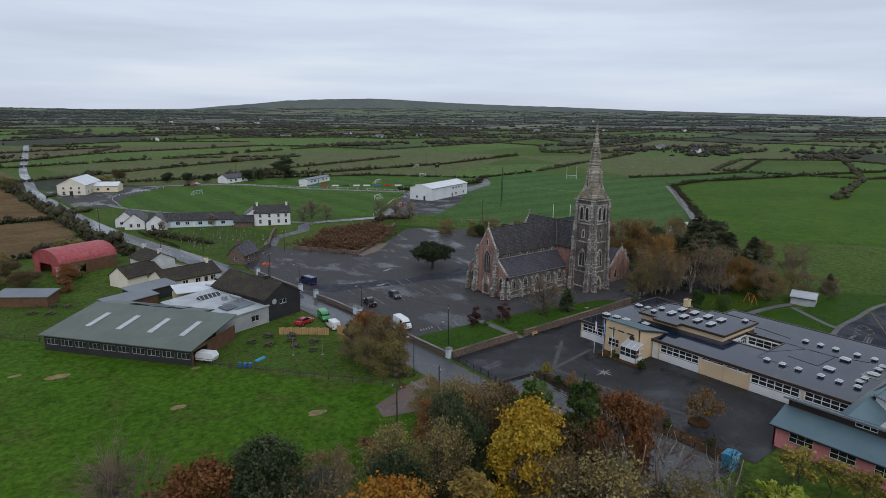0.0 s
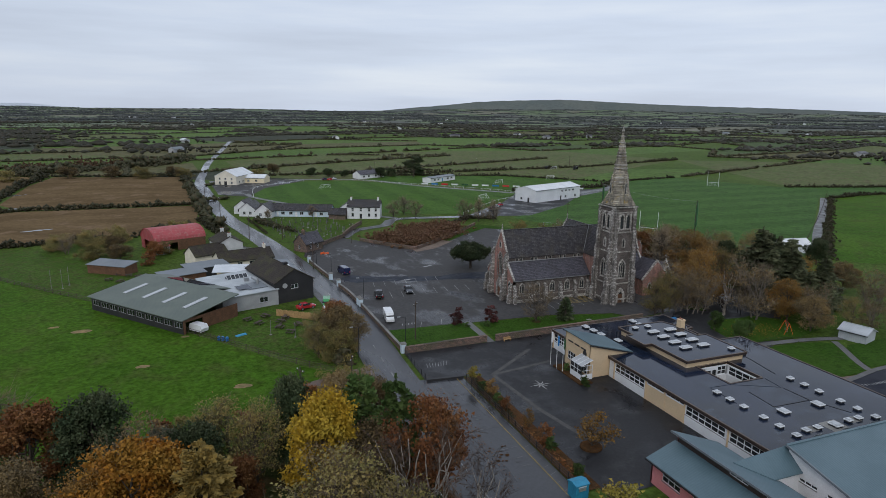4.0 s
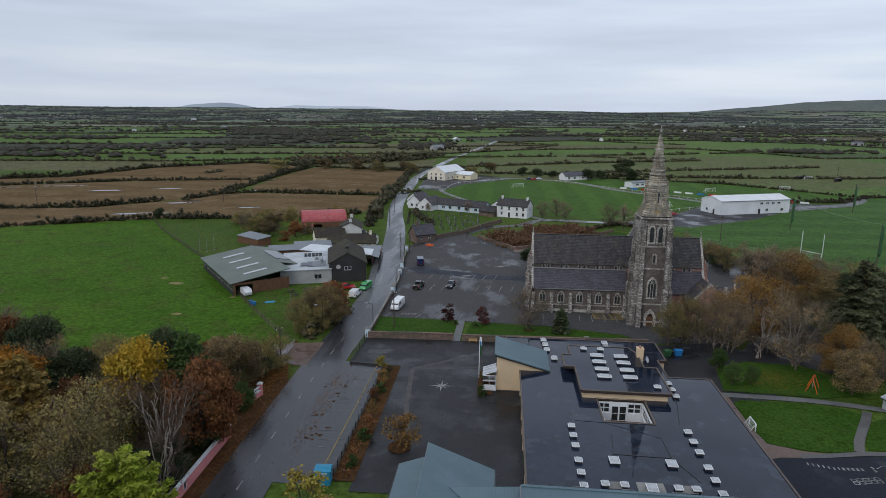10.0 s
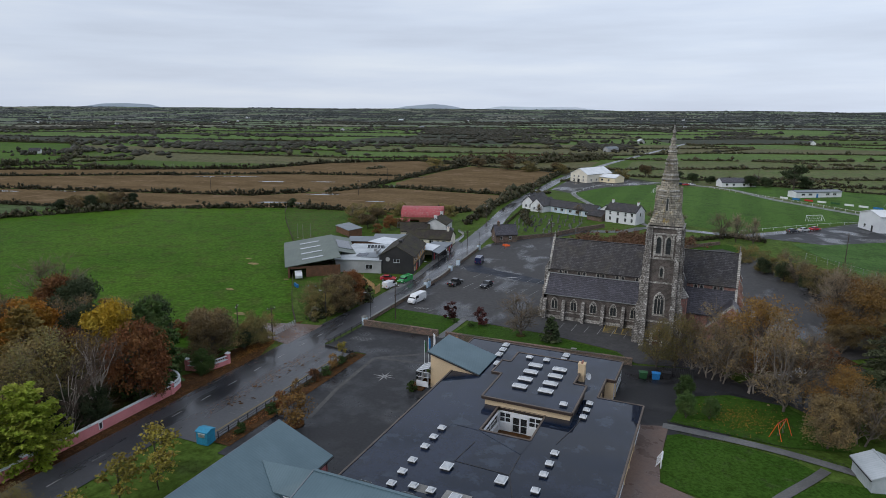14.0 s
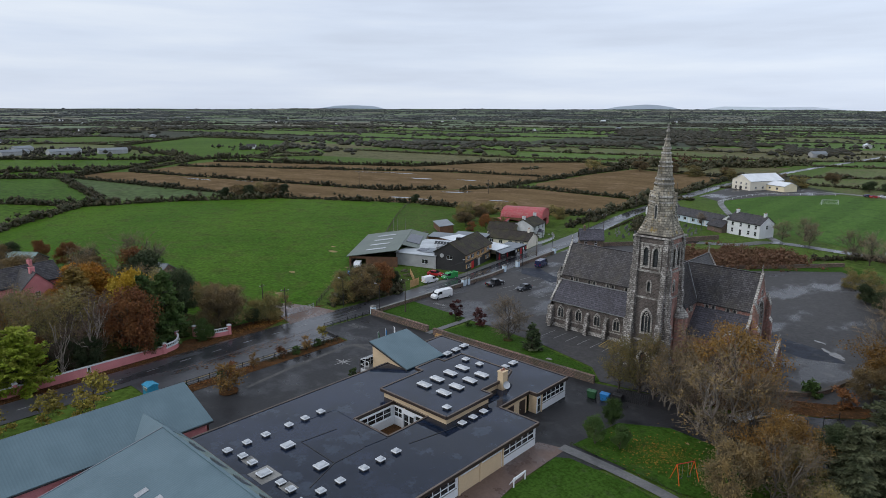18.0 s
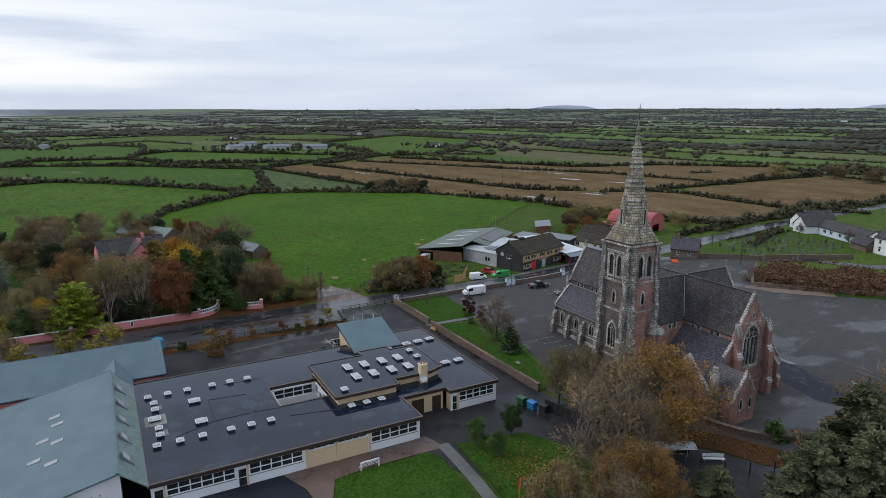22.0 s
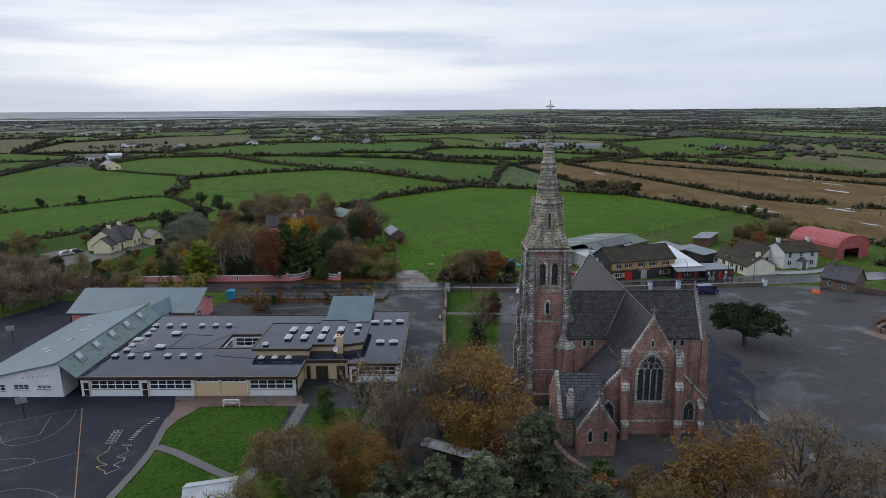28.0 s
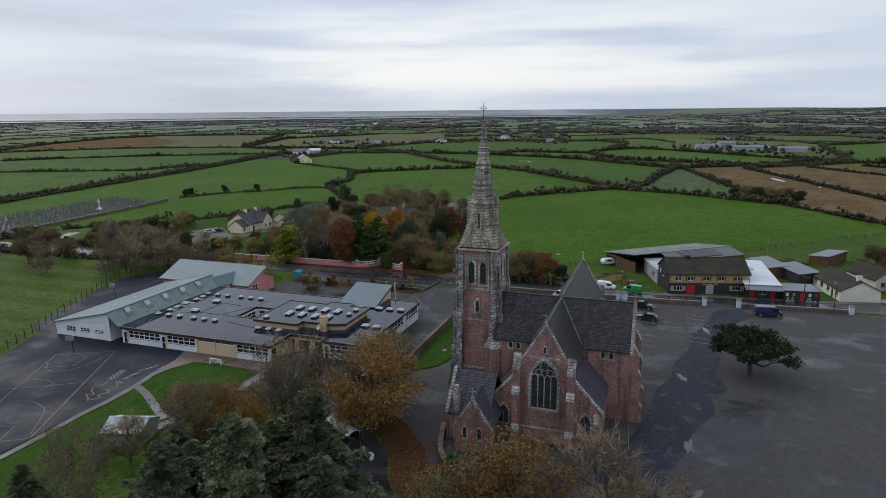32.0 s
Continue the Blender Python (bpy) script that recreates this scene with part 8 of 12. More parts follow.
for row in [("olive", 71.2, 11.5, 6.4, 0.8), ("brown", 71.4, 7.5, 6.0, 0.85), ("dark", 71.0, 3.6, 5.6, 0.8), ("olive", 71.6, 0.2, 6.8, 0.85), ("gold", 71.2, -3.6, 6.2, 0.8), ("olive", 71.0, -7.4, 6.6, 0.85), ("dark", 71.8, -11.2, 7.2, 0.75), ("brown", 73.4, -8.8, 7.2, 0.9), ("bare", 78.4, -4.4, 9.0, 0.9), ("bare", 84.0, -13.6, 9.6, 0.95)]:
    plant(*row, group="trees along the road behind the hall")
# church lawns and car park
plant("bare", 101.2, 91.6, 8.6, 1.15)
plant("spruce", 107.6, 90.4, 5.4, 0.95)
plant("maroon", 84.1, 95.4, 3.8, 1.2)
plant("maroon", 91.7, 94.6, 3.8, 1.2)
plant("bush", 86.0, 93.8, 1.0, 1.1)
plant("bush", 90.2, 92.6, 1.2, 1.1)
plant("oak", 106.8, 139.6, 8.6, 0.84)
for row in [("topiary", 133.4, 67.6, 4.0, 1.0), ("topiary", 132.8, 73.4, 4.2, 1.0), ("topiary", 136.6, 68.6, 3.4, 1.0)]:
    plant(*row, group="clipped lawn trees")
# east of the church: the belt between school and car park
# between school and church
for row in [
    ("olive", 127.5, 85.6, 8.6, 0.85), ("olive", 130.5, 86.4, 9.4, 0.94), ("thin", 134, 86.0, 9.6, 0.95), ("gold", 144.8, 89.2, 12.8, 1.05), ("thin", 139.5, 88.5, 10.6, 1.10), ("birch", 142.4, 80.6, 11.5, 1.0),
    ("thin", 145.8, 76.5, 12.9, 0.99), ("bare", 149.5, 79.5, 11.5, 0.9), ("thin", 138.6, 83.4, 9.0, 0.9), ("thin", 136.5, 84.5, 9.5, 1.0), ("gold", 152.5, 73, 8.5, 0.95), ("thin", 155.5, 69.5, 8.6, 0.95),
    ("brown", 151, 66, 7.6, 0.95), ("olive", 157, 71.5, 6.6, 0.95), ("fir", 161.5, 73, 7.4, 1.0), ("fir", 160.5, 79, 8.4, 1.0), ("dark", 157.5, 82.0, 6.0, 0.85), ("gold", 155, 76.5, 7.5, 0.9),
    ("fir", 165.5, 93, 16.4, 1.05), ("fir", 169.5, 88, 14.5, 1.05), ("fir", 171, 97.5, 13.0, 1.0), ("fir", 166.5, 84, 12.6, 1.1), ("fir", 174.5, 92, 12.5, 1.0),
]:
    plant(*row, group="trees east of the church")
# firs and the grove
for row in [
    ("fir", 171, 79.5, 11.4, 1.1), ("fir", 166, 79, 8.6, 1.1), ("olive", 160.8, 64.4, 6.6, 0.95), ("thin", 163, 62, 6.0, 1.0), ("fir", 164.5, 88.5, 12.0, 1.05), ("fir", 167.5, 75.5, 7.0, 1.1),
    ("fir", 171, 60, 5.0, 1.1), ("fir", 168, 101, 9.0, 1.0), ("gold", 160.6, 111.2, 11.6, 1.2), ("olive", 164, 105.4, 8.4, 1.10), ("bare", 158.6, 120.8, 12.3, 1.10), ("thin", 163, 124.5, 11.8, 1.04),
    ("olive", 168, 131, 10.1, 1.10), ("russet", 163.5, 136, 7.3, 1.10), ("thin", 172, 68, 8.5, 0.99), ("brown", 170, 112, 9.0, 1.21), ("thin", 171, 121, 10.1, 1.10), ("thin", 164.5, 57.5, 5.6, 1.1),
    ("rustbush", 155, 101.5, 2.7, 1.32), ("bush", 151, 103, 2.5, 1.10), ("brown", 158, 106, 6.2, 0.99), ("rustbush", 160, 128, 2.8, 1.32),
]:
    plant(*row, group="trees east of the church")
# nearer half
for row in [
    ("dark", 152, 158, 5.5, 1.1), ("olive", 158, 146, 6.5, 1.1), ("dark", 163.5, 141, 6, 1.1), ("bare", 161, 138.5, 8, 1.0), ("dark", 157, 151, 5.6, 1.1), ("olive", 167, 134.5, 7.5, 1.1),
    ("dark", 147.5, 165, 4.6, 1.1), ("dark", 171, 128, 6.5, 1.1), ("dark", 169, 137, 6, 1.1), ("bare", 155, 155, 7, 1.1), ("dark", 172, 112, 9, 1.1), ("olive", 178, 118, 10, 1.0),
    ("olive", 183, 112, 11, 1.0), ("thin", 176, 106, 10, 1.1), ("dark", 190, 106, 8, 1.0), ("fir", 194, 112, 9, 0.9), ("dark", 198, 118, 8, 1.0), ("gold", 178, 90, 8, 1.1),
    ("brown", 184, 84, 8, 1.0), ("thin", 181, 74, 9, 1.0), ("brown", 158, 152, 6.5, 1.2), ("thin", 163, 148, 7.5, 1.1), ("willow", 154, 160, 5, 1.2),
]:
    plant(*row, group="trees beyond the car park")
# farther half
for row in [
    ("willow", 148, 168, 5, 1.2), ("thin", 153, 164, 7, 1.1), ("thin", 166, 141, 8, 1.0), ("willow", 160, 156, 4.5, 1.2), ("willow", 143, 178, 4.5, 1.2), ("gold", 171, 140, 7, 1.1),
    ("thin", 176, 132, 8, 1.0), ("dark", 205, 108, 8, 1.1), ("dark", 210, 112, 7, 0.9),
]:
    plant(*row, group="trees beyond the car park")
# bare trees by the pitch, pines and gardens far up the village
for row in [("bare", 136, 212, 9, 1.0), ("bare", 141, 209, 9.5, 0.9), ("bare", 146, 206, 9, 0.9), ("bare", 112, 232, 7, 1.1), ("bare", 118, 236, 8, 1.2), ("bare", 121, 229, 7, 1.0), ("pine", 171.5, 381, 14, 1.2), ("dark", 150, 385, 7, 1.5), ("dark", 158, 388, 6, 1.5), ("dark", 178, 390, 7, 1.5), ("dark", 118, 400, 6, 1.6), ("dark", 108, 408, 6, 1.5), ("dark", 128, 396, 5, 1.6), ("willow", 74, 408, 6, 1.3), ("brown", 86, 430, 8, 1.2), ("thin", 60, 425, 7, 1.2), ("bare", 62, 246, 4, 1.0), ("bare", 80, 244, 5, 1.0), ("willow", 30, 425, 6, 1.5), ("brown", 22, 440, 7, 1.5), ("willow", 5, 430, 7, 1.5), ("brown", -15, 436, 8, 1.6), ("brown", -40, 440, 8, 1.6), ("willow", -70, 430, 7, 1.6)]:
    plant(*row, group="trees along the village")
# gardens and field trees in the south-west
for row in [("willow", 30, -44, 5.5, 1.2), ("dark", 24, -60, 4.5, 1.3), ("willow", 10, -58, 4.5, 1.3), ("rustbush", 8, -36, 3, 1.4), ("pine", -66, -26, 8, 1.0), ("brown", 70, -60, 8, 1.2), ("willow", 60, -75, 6, 1.2), ("brown", 84, -50, 8, 1.1), ("thin", 92, -34, 9, 1.1), ("brown", 76, -44, 7, 1.1)]:
    plant(*row, group="field trees")
for x, y in [(-56, -114), (-76, -105), (-86, -91), (-60, -114)]:
    plant("dark", x, y, 4.4, 1.1, group="field trees")
for row in [("dark", -127, 158, 5.6, 1.3), ("brown", -123.5, 163, 7.0, 1.3), ("dark", -120, 167, 6.6, 1.3), ("olive", -118.5, 173, 7.6, 1.25), ("brown", -116, 178, 7.2, 1.3), ("dark", -114.5, 184, 6.0, 1.3), ("willow", -121, 170, 5.0, 1.4)]:
    plant(*row, group="thicket at the corner of the pasture")
for kind, proto in TREES.items():
    if not proto[1]:
        for o in (*proto[0].children_recursive, proto[0]):
            bpy.data.objects.remove(o)
    elif "first" in proto[0]:
        del proto[0]["first"]

# hedgerows: many small leafy clumps along the lines, as one body for each hedge or belt


def clumps(name, at, size, material, seed, squash=0.8, along=None, stretch=1.0):
    """Uneven leafy clumps, each a small faceted lump, joined as one hedge."""
    rng = np.random.default_rng(seed)
    B = np.array([(1, 0, 0), (-1, 0, 0), (0, 1, 0), (0, -1, 0), (0, 0, 1), (0, 0, -1)]) * 1.12
    T = np.array([(0, 2, 4), (2, 1, 4), (1, 3, 4), (3, 0, 4), (2, 0, 5), (1, 2, 5), (3, 1, 5), (0, 3, 5)])
    c = rng.uniform(0, math.tau, len(at))
    B = np.stack([B[None, :, 0] * np.cos(c)[:, None] - B[None, :, 1] * np.sin(c)[:, None], B[None, :, 0] * np.sin(c)[:, None] + B[None, :, 1] * np.cos(c)[:, None], np.repeat(B[None, :, 2], len(at), 0)], 2)
    n = len(at)
    s = size.reshape(-1, 1, 1) * rng.uniform(0.55, 1.4, (n, 6, 1))
    D = B * s * np.array([1, 1, squash])
    if along is not None:
        D = D + along[:, None, :] * (D * along[:, None, :]).sum(2)[:, :, None] * (stretch - 1)
    V = at[:, None, :] + D
    Fc = (np.arange(n)[:, None, None] * 6 + T[None]).reshape(-1, 3)
    ob = arrays(name, V.reshape(-1, 3), Fc, material)
    return ob


def hedge(pts, h, w, seed, material="hedge", label="clipped hedge", name="hedge", kind="stuff", leaf=0.2, density=1.0, category="hedge"):
    """A near hedge: a body of leaves over a dark core, along a line."""
    rng = np.random.default_rng(seed)
    spots = []
    for a, b in zip(pts, pts[1:]):
        a, b = np.array(a, float), np.array(b, float)
        L = np.linalg.norm(b - a)
        n = int(L * w * h * 42 * density)
        t = rng.uniform(0, 1, n)
        c = a + (b - a) * t[:, None]
        d = (b - a) / L
        off = rng.uniform(-1, 1, n)
        top = h * (0.8 + 0.25 * np.array([noise.noise(Vector((x * 0.35, y * 0.35, seed))) for x, y in c]))
        z = top * rng.uniform(0, 1, n) ** 0.6
        wz = w / 2 * (1 - 0.35 * (z / h) ** 2)
        x = c[:, 0] - d[1] * off * wz
        y = c[:, 1] + d[0] * off * wz
        g = np.array([lie(p, q) for p, q in zip(x, y)])
        spots.append(np.stack([x, y, g + z], 1))
    at = np.concatenate(spots)
    V, Fc = leaf_cards(rng, at, leaf)
    return tagged(arrays(name, V, Fc, FOL[material]), label, category, "", kind)


def lines_of_hedges():
    rng = np.random.default_rng(8)
    near, mid, far = [], [], []
    poly = [[(-150, 30), (60, 30), (60, -80), (260, -80), (420, 230), (300, 420), (60, 420), (40, 215), (-50, 212), (-125, 170)], [(-340, 130), (-110, 165), (40, 215), (40, 405), (-70, 410), (-350, 275)],
            [(60, -60), (40, -112), (-8, -196), (-40, -300), (-134, -360), (-310, -600), (-480, -725), (-770, -795), (-900, -390), (-945, -275), (-680, -180), (-690, 60), (-640, 290), (-780, 480), (-597, 512), (-340, 285), (-110, 165), (-150, 30), (60, 30)]]

    def inside(x, y):
        for P in poly:
            c = False
            for (x1, y1), (x2, y2) in zip(P, P[1:] + P[:1]):
                if (y1 > y) != (y2 > y) and x < (x2 - x1) * (y - y1) / (y2 - y1) + x1:
                    c = not c
            if c:
                return True
        return False

    for (x1, y1), (x2, y2) in SEAMS:
        mx, my = (x1 + x2) / 2 - 120, (y1 + y2) / 2 - 80
        r = math.hypot(mx, my)
        turn = math.degrees(math.atan2(-mx, my))
        if r > 4700 or (r > 260 and not (-85 < turn < 152)):
            continue
        coast = turn > 82 and r > 3350
        if coast:
            continue
        L = math.hypot(x2 - x1, y2 - y1)
        step, bank = (1.3, near) if r < 900 else (2.8, mid) if r < 1900 else (7.5, far)
        big = rng.random()
        for i in range(int(L / step)):
            t = (i + rng.random()) * step / L
            if noise.noise(Vector((x1 * 0.01 + t * 7, y1 * 0.013, 1))) < -0.62:
                continue
            x, y = x1 + (x2 - x1) * t + rng.normal() * 0.7, y1 + (y2 - y1) * t + rng.normal() * 0.7
            if r < 1300 and inside(x, y):
                continue
            s = (1.45 if r < 900 else 1.95 if r < 1900 else 2.7) * rng.uniform(0.5, 1.3)
            if rng.random() < 0.05:
                s *= 1.9
            zz = s * 0.3 + (0.3 if r < 900 else 0)
            bank.append((x, y, lie(x, y) + zz, s, (x2 - x1) / L, (y2 - y1) / L))
    # woods and thickets far off
    for k in range(430):
        turn = radians(rng.uniform(-80, 130))
        r = rng.uniform(620, 4300)
        cx, cy = 120 - r * math.sin(turn), 80 + r * math.cos(turn)
        if math.degrees(turn) > 80 and r > 3200 or inside(cx, cy):
            continue
        n = int(rng.uniform(20, 100))
        ex, ey = rng.uniform(14, 90), rng.uniform(6, 22)
        for i in range(n):
            x, y = cx + rng.normal() * ex, cy + rng.normal() * ey
            if inside(x, y):
                continue
            s = rng.uniform(1.6, 4.2)
            (mid if r < 1900 else far).append((x, y, lie(x, y) + s * 0.4, s, 1.0, 0.0))
    # broad woods across the plain
    for k in range(34):
        turn = radians(rng.uniform(-75, 120))
        r = rng.uniform(1150, 3900)
        if math.degrees(turn) > 80 and r > 2900:
            continue
        ex, ey = rng.uniform(60, 210), rng.uniform(12, 34)
        tx, ty = math.cos(turn), math.sin(turn)
        for i in range(int(ex * 1.5)):
            u, v = rng.normal() * ex, rng.normal() * ey
            x, y = 120 - (r + v) * math.sin(turn) + tx * u, 80 + (r + v) * math.cos(turn) + ty * u
            s = rng.uniform(2.2, 5.2)
            if not inside(x, y):
                (mid if r < 1900 else far).append((x, y, lie(x, y) + s * 0.5, s, tx, ty))
    # the two farther banks take the leaf colours with haze in them
    for nm, bank, mt in (("near_hedgerows", near, "hedge"), ("far_hedgerows", mid, "hazedhedge"), ("distant_hedgerows", far, "hazierhedge")):
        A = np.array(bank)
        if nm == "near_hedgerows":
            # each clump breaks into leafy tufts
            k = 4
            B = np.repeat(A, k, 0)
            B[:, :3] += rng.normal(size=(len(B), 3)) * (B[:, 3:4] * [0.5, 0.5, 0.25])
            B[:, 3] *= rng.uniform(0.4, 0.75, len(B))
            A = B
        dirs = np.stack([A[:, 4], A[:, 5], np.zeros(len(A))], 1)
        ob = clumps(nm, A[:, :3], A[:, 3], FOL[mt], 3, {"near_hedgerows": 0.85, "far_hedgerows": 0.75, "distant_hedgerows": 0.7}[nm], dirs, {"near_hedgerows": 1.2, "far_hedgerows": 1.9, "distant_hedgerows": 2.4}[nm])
        tagged(ob, "dark hedgerows with scattered bushes between the fields", "hedgerow", "", "stuff")


lines_of_hedges()


def rough_hedge(pts, size, seed, label="unkempt hedgerow of brambles and thorn", step=0.8, wide=0.95, material="hedge"):
    """A wild field hedge along the near fields."""
    rng = np.random.default_rng(seed)
    rows = []
    for a, b in zip(pts, pts[1:]):
        L = math.hypot(b[0] - a[0], b[1] - a[1])
        for i in range(int(L / step * 2.6)):
            t = rng.random()
            x, y = a[0] + (b[0] - a[0]) * t + rng.normal() * wide, a[1] + (b[1] - a[1]) * t + rng.normal() * wide
            s = 1.15 * size * rng.uniform(0.45, 0.9) * (1 + 0.7 * noise.noise(Vector((x * 0.05, y * 0.05, seed))))
            rows.append((x, y, lie(x, y) + abs(rng.normal()) * s * 0.85 + s * 0.2, max(0.25, s)))
    A = np.array(rows)
    spots = np.repeat(A, 24 if material == "beech" else 12, 0)
    o = rng.normal(size=(len(spots), 3))
    o /= np.linalg.norm(o, axis=1)[:, None]
    P = spots[:, :3] + o * spots[:, 3:4] * rng.uniform(0.4 if material == "beech" else 0.7, 1.2, (len(spots), 1)) * [1.0, 1.0, 0.85]
    P[:, 2] = np.maximum(P[:, 2], A[:, 2].min())
    V, Fc = leaf_cards(rng, P, 0.3 if material == "beech" else 0.5 if size > 1.4 else 0.38)
    # the woody heart of each clump
    h = np.array([(1, 0, 0), (-1, 0, 0), (0, 1, 0), (0, -1, 0), (0, 0, 1), (0, 0, -1)])
    H = (A[:, None, :3] + h[None] * A[:, 3].reshape(-1, 1, 1) * rng.uniform(*((0.2, 0.5) if material == "beech" else (0.55, 1.0)), (len(A), 6, 1))).reshape(-1, 3)
    hf = np.array([(0, 2, 4), (2, 1, 4), (1, 3, 4), (3, 0, 4), (2, 0, 5), (1, 2, 5), (3, 1, 5), (0, 3, 5)])
    Hf = (np.arange(len(A))[:, None, None] * 6 + hf[None]).reshape(-1, 3) + len(V)
    ob = arrays("field_hedge", np.concatenate([V, H]), np.concatenate([Fc, Hf]), FOL[material])
    return tagged(ob, label, "hedgerow", "", "stuff")


for k, (pts, size) in enumerate([
    ([(-320, 130), (-112, 174), (-90, 188), (-46, 212), (12, 220), (33, 236)], 1.2), ([(-300, 180), (-91, 236), (-71, 259)], 1.1),
    ([(-62, 266), (-54, 289), (-37, 299), (0, 298), (34, 297)], 1.2), ([(-55, 292), (-54, 325), (-57, 380), (-55, 450)], 1.5),
    ([(-320, 224), (-160, 323), (-129, 340), (-66, 358)], 1.0), ([(-340, 266), (-186, 352), (-167, 422), (-112, 480), (-58, 457)], 1.5),
    ([(-56, 457), (-20, 448), (26, 435)], 0.9), ([(44, 224), (38, 250), (36.5, 285), (33.5, 340), (30, 392)], 1.9),
    ([(30, 392), (27, 434)], 1.6), ([(44, 205), (41, 225), (36, 250)], 1.2),
]):
    rough_hedge(pts, size, 30 + k)
for k, (pts, size) in enumerate([
    ([(-110, 172), (-136, 133), (-148, 97), (-102, 52), (-60, 38), (-40, 40)], 1.5), ([(-148, 97), (-178, 80), (-238, 30), (-262, 0), (-240, -40), (-212, -72), (-190, -86), (-155, -68), (-112, -60)], 1.6),
    ([(-112, -60), (-104, -76), (-85, -90), (-74, -103), (-51, -114)], 0.7), ([(-60, -20), (-112, -60)], 0.8),
    ([(36, -93), (20, -75), (7, -60), (-10, -52), (-40, -38), (-60, -20)], 1.0), ([(-8, -188), (-90, -203), (-168, -214), (-261, -235), (-366, -258)], 1.3),
    ([(-8, -196), (-90, -212), (-168, -223), (-261, -243), (-366, -266)], 1.3),
]):
    rough_hedge(pts, size, 40 + k)
for k, (pts, size) in enumerate([
    ([(-132, -357), (-155, -303), (-172, -258), (-201, -253), (-230, -240)], 1.2), ([(-219, -471), (-259, -438), (-303, -385), (-368, -262), (-417, -288), (-458, -373), (-412, -510), (-312, -596)], 1.3),
    ([(-262, -175), (-300, -204), (-392, -200), (-408, -134), (-310, -54), (-264, -4)], 1.5), ([(-212, -90), (-262, -174)], 0.7),
    ([(-392, -200), (-368, -260)], 1.3), ([(-148, 97), (-168, 114), (-215, 119), (-286, 132), (-316, 100), (-360, 52), (-387, 2), (-408, -62), (-408, -134)], 1.7),
    ([(-286, 132), (-331, 192), (-357, 109), (-364, 78), (-443, 51), (-451, -20), (-408, -64)], 1.7),
]):
    rough_hedge(pts, size, 47 + k)
for k, (pts, size) in enumerate([
    ([(-331, 192), (-382, 246), (-487, 149), (-533, 97), (-499, 66), (-443, 51)], 1.7), ([(-462, -216), (-578, -191), (-650, -173), (-686, 39), (-624, 78), (-499, 65)], 1.9),
    ([(-462, -216), (-408, -134)], 1.6), ([(-462, -216), (-462, -286), (-459, -372), (-690, -460), (-900, -385)], 1.8),
    ([(-619, 291), (-777, 472), (-597, 508), (-455, 416), (-357, 323), (-369, 266), (-619, 291)], 1.8), ([(-346, -642), (-478, -717), (-660, -794), (-768, -788), (-846, -565), (-460, -376)], 1.8),
    ([(-382, 246), (-369, 266), (-300, 180)], 1.7), ([(216, 112), (259, 146.5), (306, 182), (351, 216)], 0.6),
]):
    rough_hedge(pts, size, 54 + k)
for k, (pts, size) in enumerate([
    ([(351, 217), (390, 223), (437, 212), (500, 200), (560, 188), (680, 150)], 1.1), ([(372, 264), (420, 250), (476, 240), (545, 266), (640, 300)], 0.8),
    ([(345, 331), (283, 318), (232, 372), (150, 398)], 0.8), ([(200, 292), (262, 296), (284, 316)], 1.0),
    ([(70, 424), (200, 404), (330, 420), (470, 470)], 1.1), ([(50, -66), (30, -72), (0, -76)], 1.1),
    ([(72, -30), (74, -60), (72, -100)], 1.1), ([(58, -50), (56, -80), (57, -120)], 1.1),
]):
    rough_hedge(pts, size, 62 + k)
rough_hedge([(-78, 492), (-58, 480), (-20, 506), (14, 540), (30, 600)], 2.6, 64, "tall brown thicket of willow and thorn", 0.55, 4.0)
rough_hedge([(-90, 520), (-40, 530), (0, 560)], 2.6, 65, "tall brown thicket of willow and thorn", 0.7, 4.0, "beech")
rough_hedge([(94, 190), (101, 175), (112, 182), (124, 194), (118, 205), (104, 196)], 1.5, 60, "reddish-brown beech and dogwood thicket", 0.16, 2.6, "beech")
rough_hedge([(104, 184), (112, 192), (100, 186)], 1.6, 61, "reddish-brown beech and dogwood thicket", 0.14, 2.8, "beech")
rough_hedge([(126, 205), (140, 218), (150, 212)], 0.8, 62, "green hedge by the lane", 0.5, 0.8)
rough_hedge([(68, 212), (58, 236), (57, 246)], 0.8, 63, "hedge round the graveyard", 0.5, 0.6)
rough_hedge([(57.2, 83.5), (58.8, 90), (59.6, 97), (60.2, 102)], 1.5, 66, "dark overgrown hedge along the pub garden", 0.5, 0.7)
# clipped garden hedges
hedge([(132.6, 62.5), (138, 62.2), (144, 61.4), (149.4, 60.4)], 0.55, 0.6, 70, "dark", "row of small clipped dark shrubs", "low_hedge", leaf=0.13)
hedge([(131, 65.4), (138, 65.2), (146, 63.8), (153, 61.8)], 0.6, 0.6, 71, "dark", "row of small clipped dark shrubs", "low_hedge", leaf=0.13)
hedge([(76.2, 54), (76.4, 70)], 0.8, 1.2, 72, "hedge", "planted bed of low shrubs", "low_hedge", leaf=0.18)
hedge([(76.6, 36), (76.4, 52)], 0.5, 1.4, 73, "russet", "planted bed of low russet shrubs", "low_hedge", leaf=0.2, density=0.6)
hedge([(54, 246), (58, 212)], 1.0, 1.0, 74, "hedge", "hedge along the graveyard", "low_hedge", leaf=0.25)

# ---- the village ----


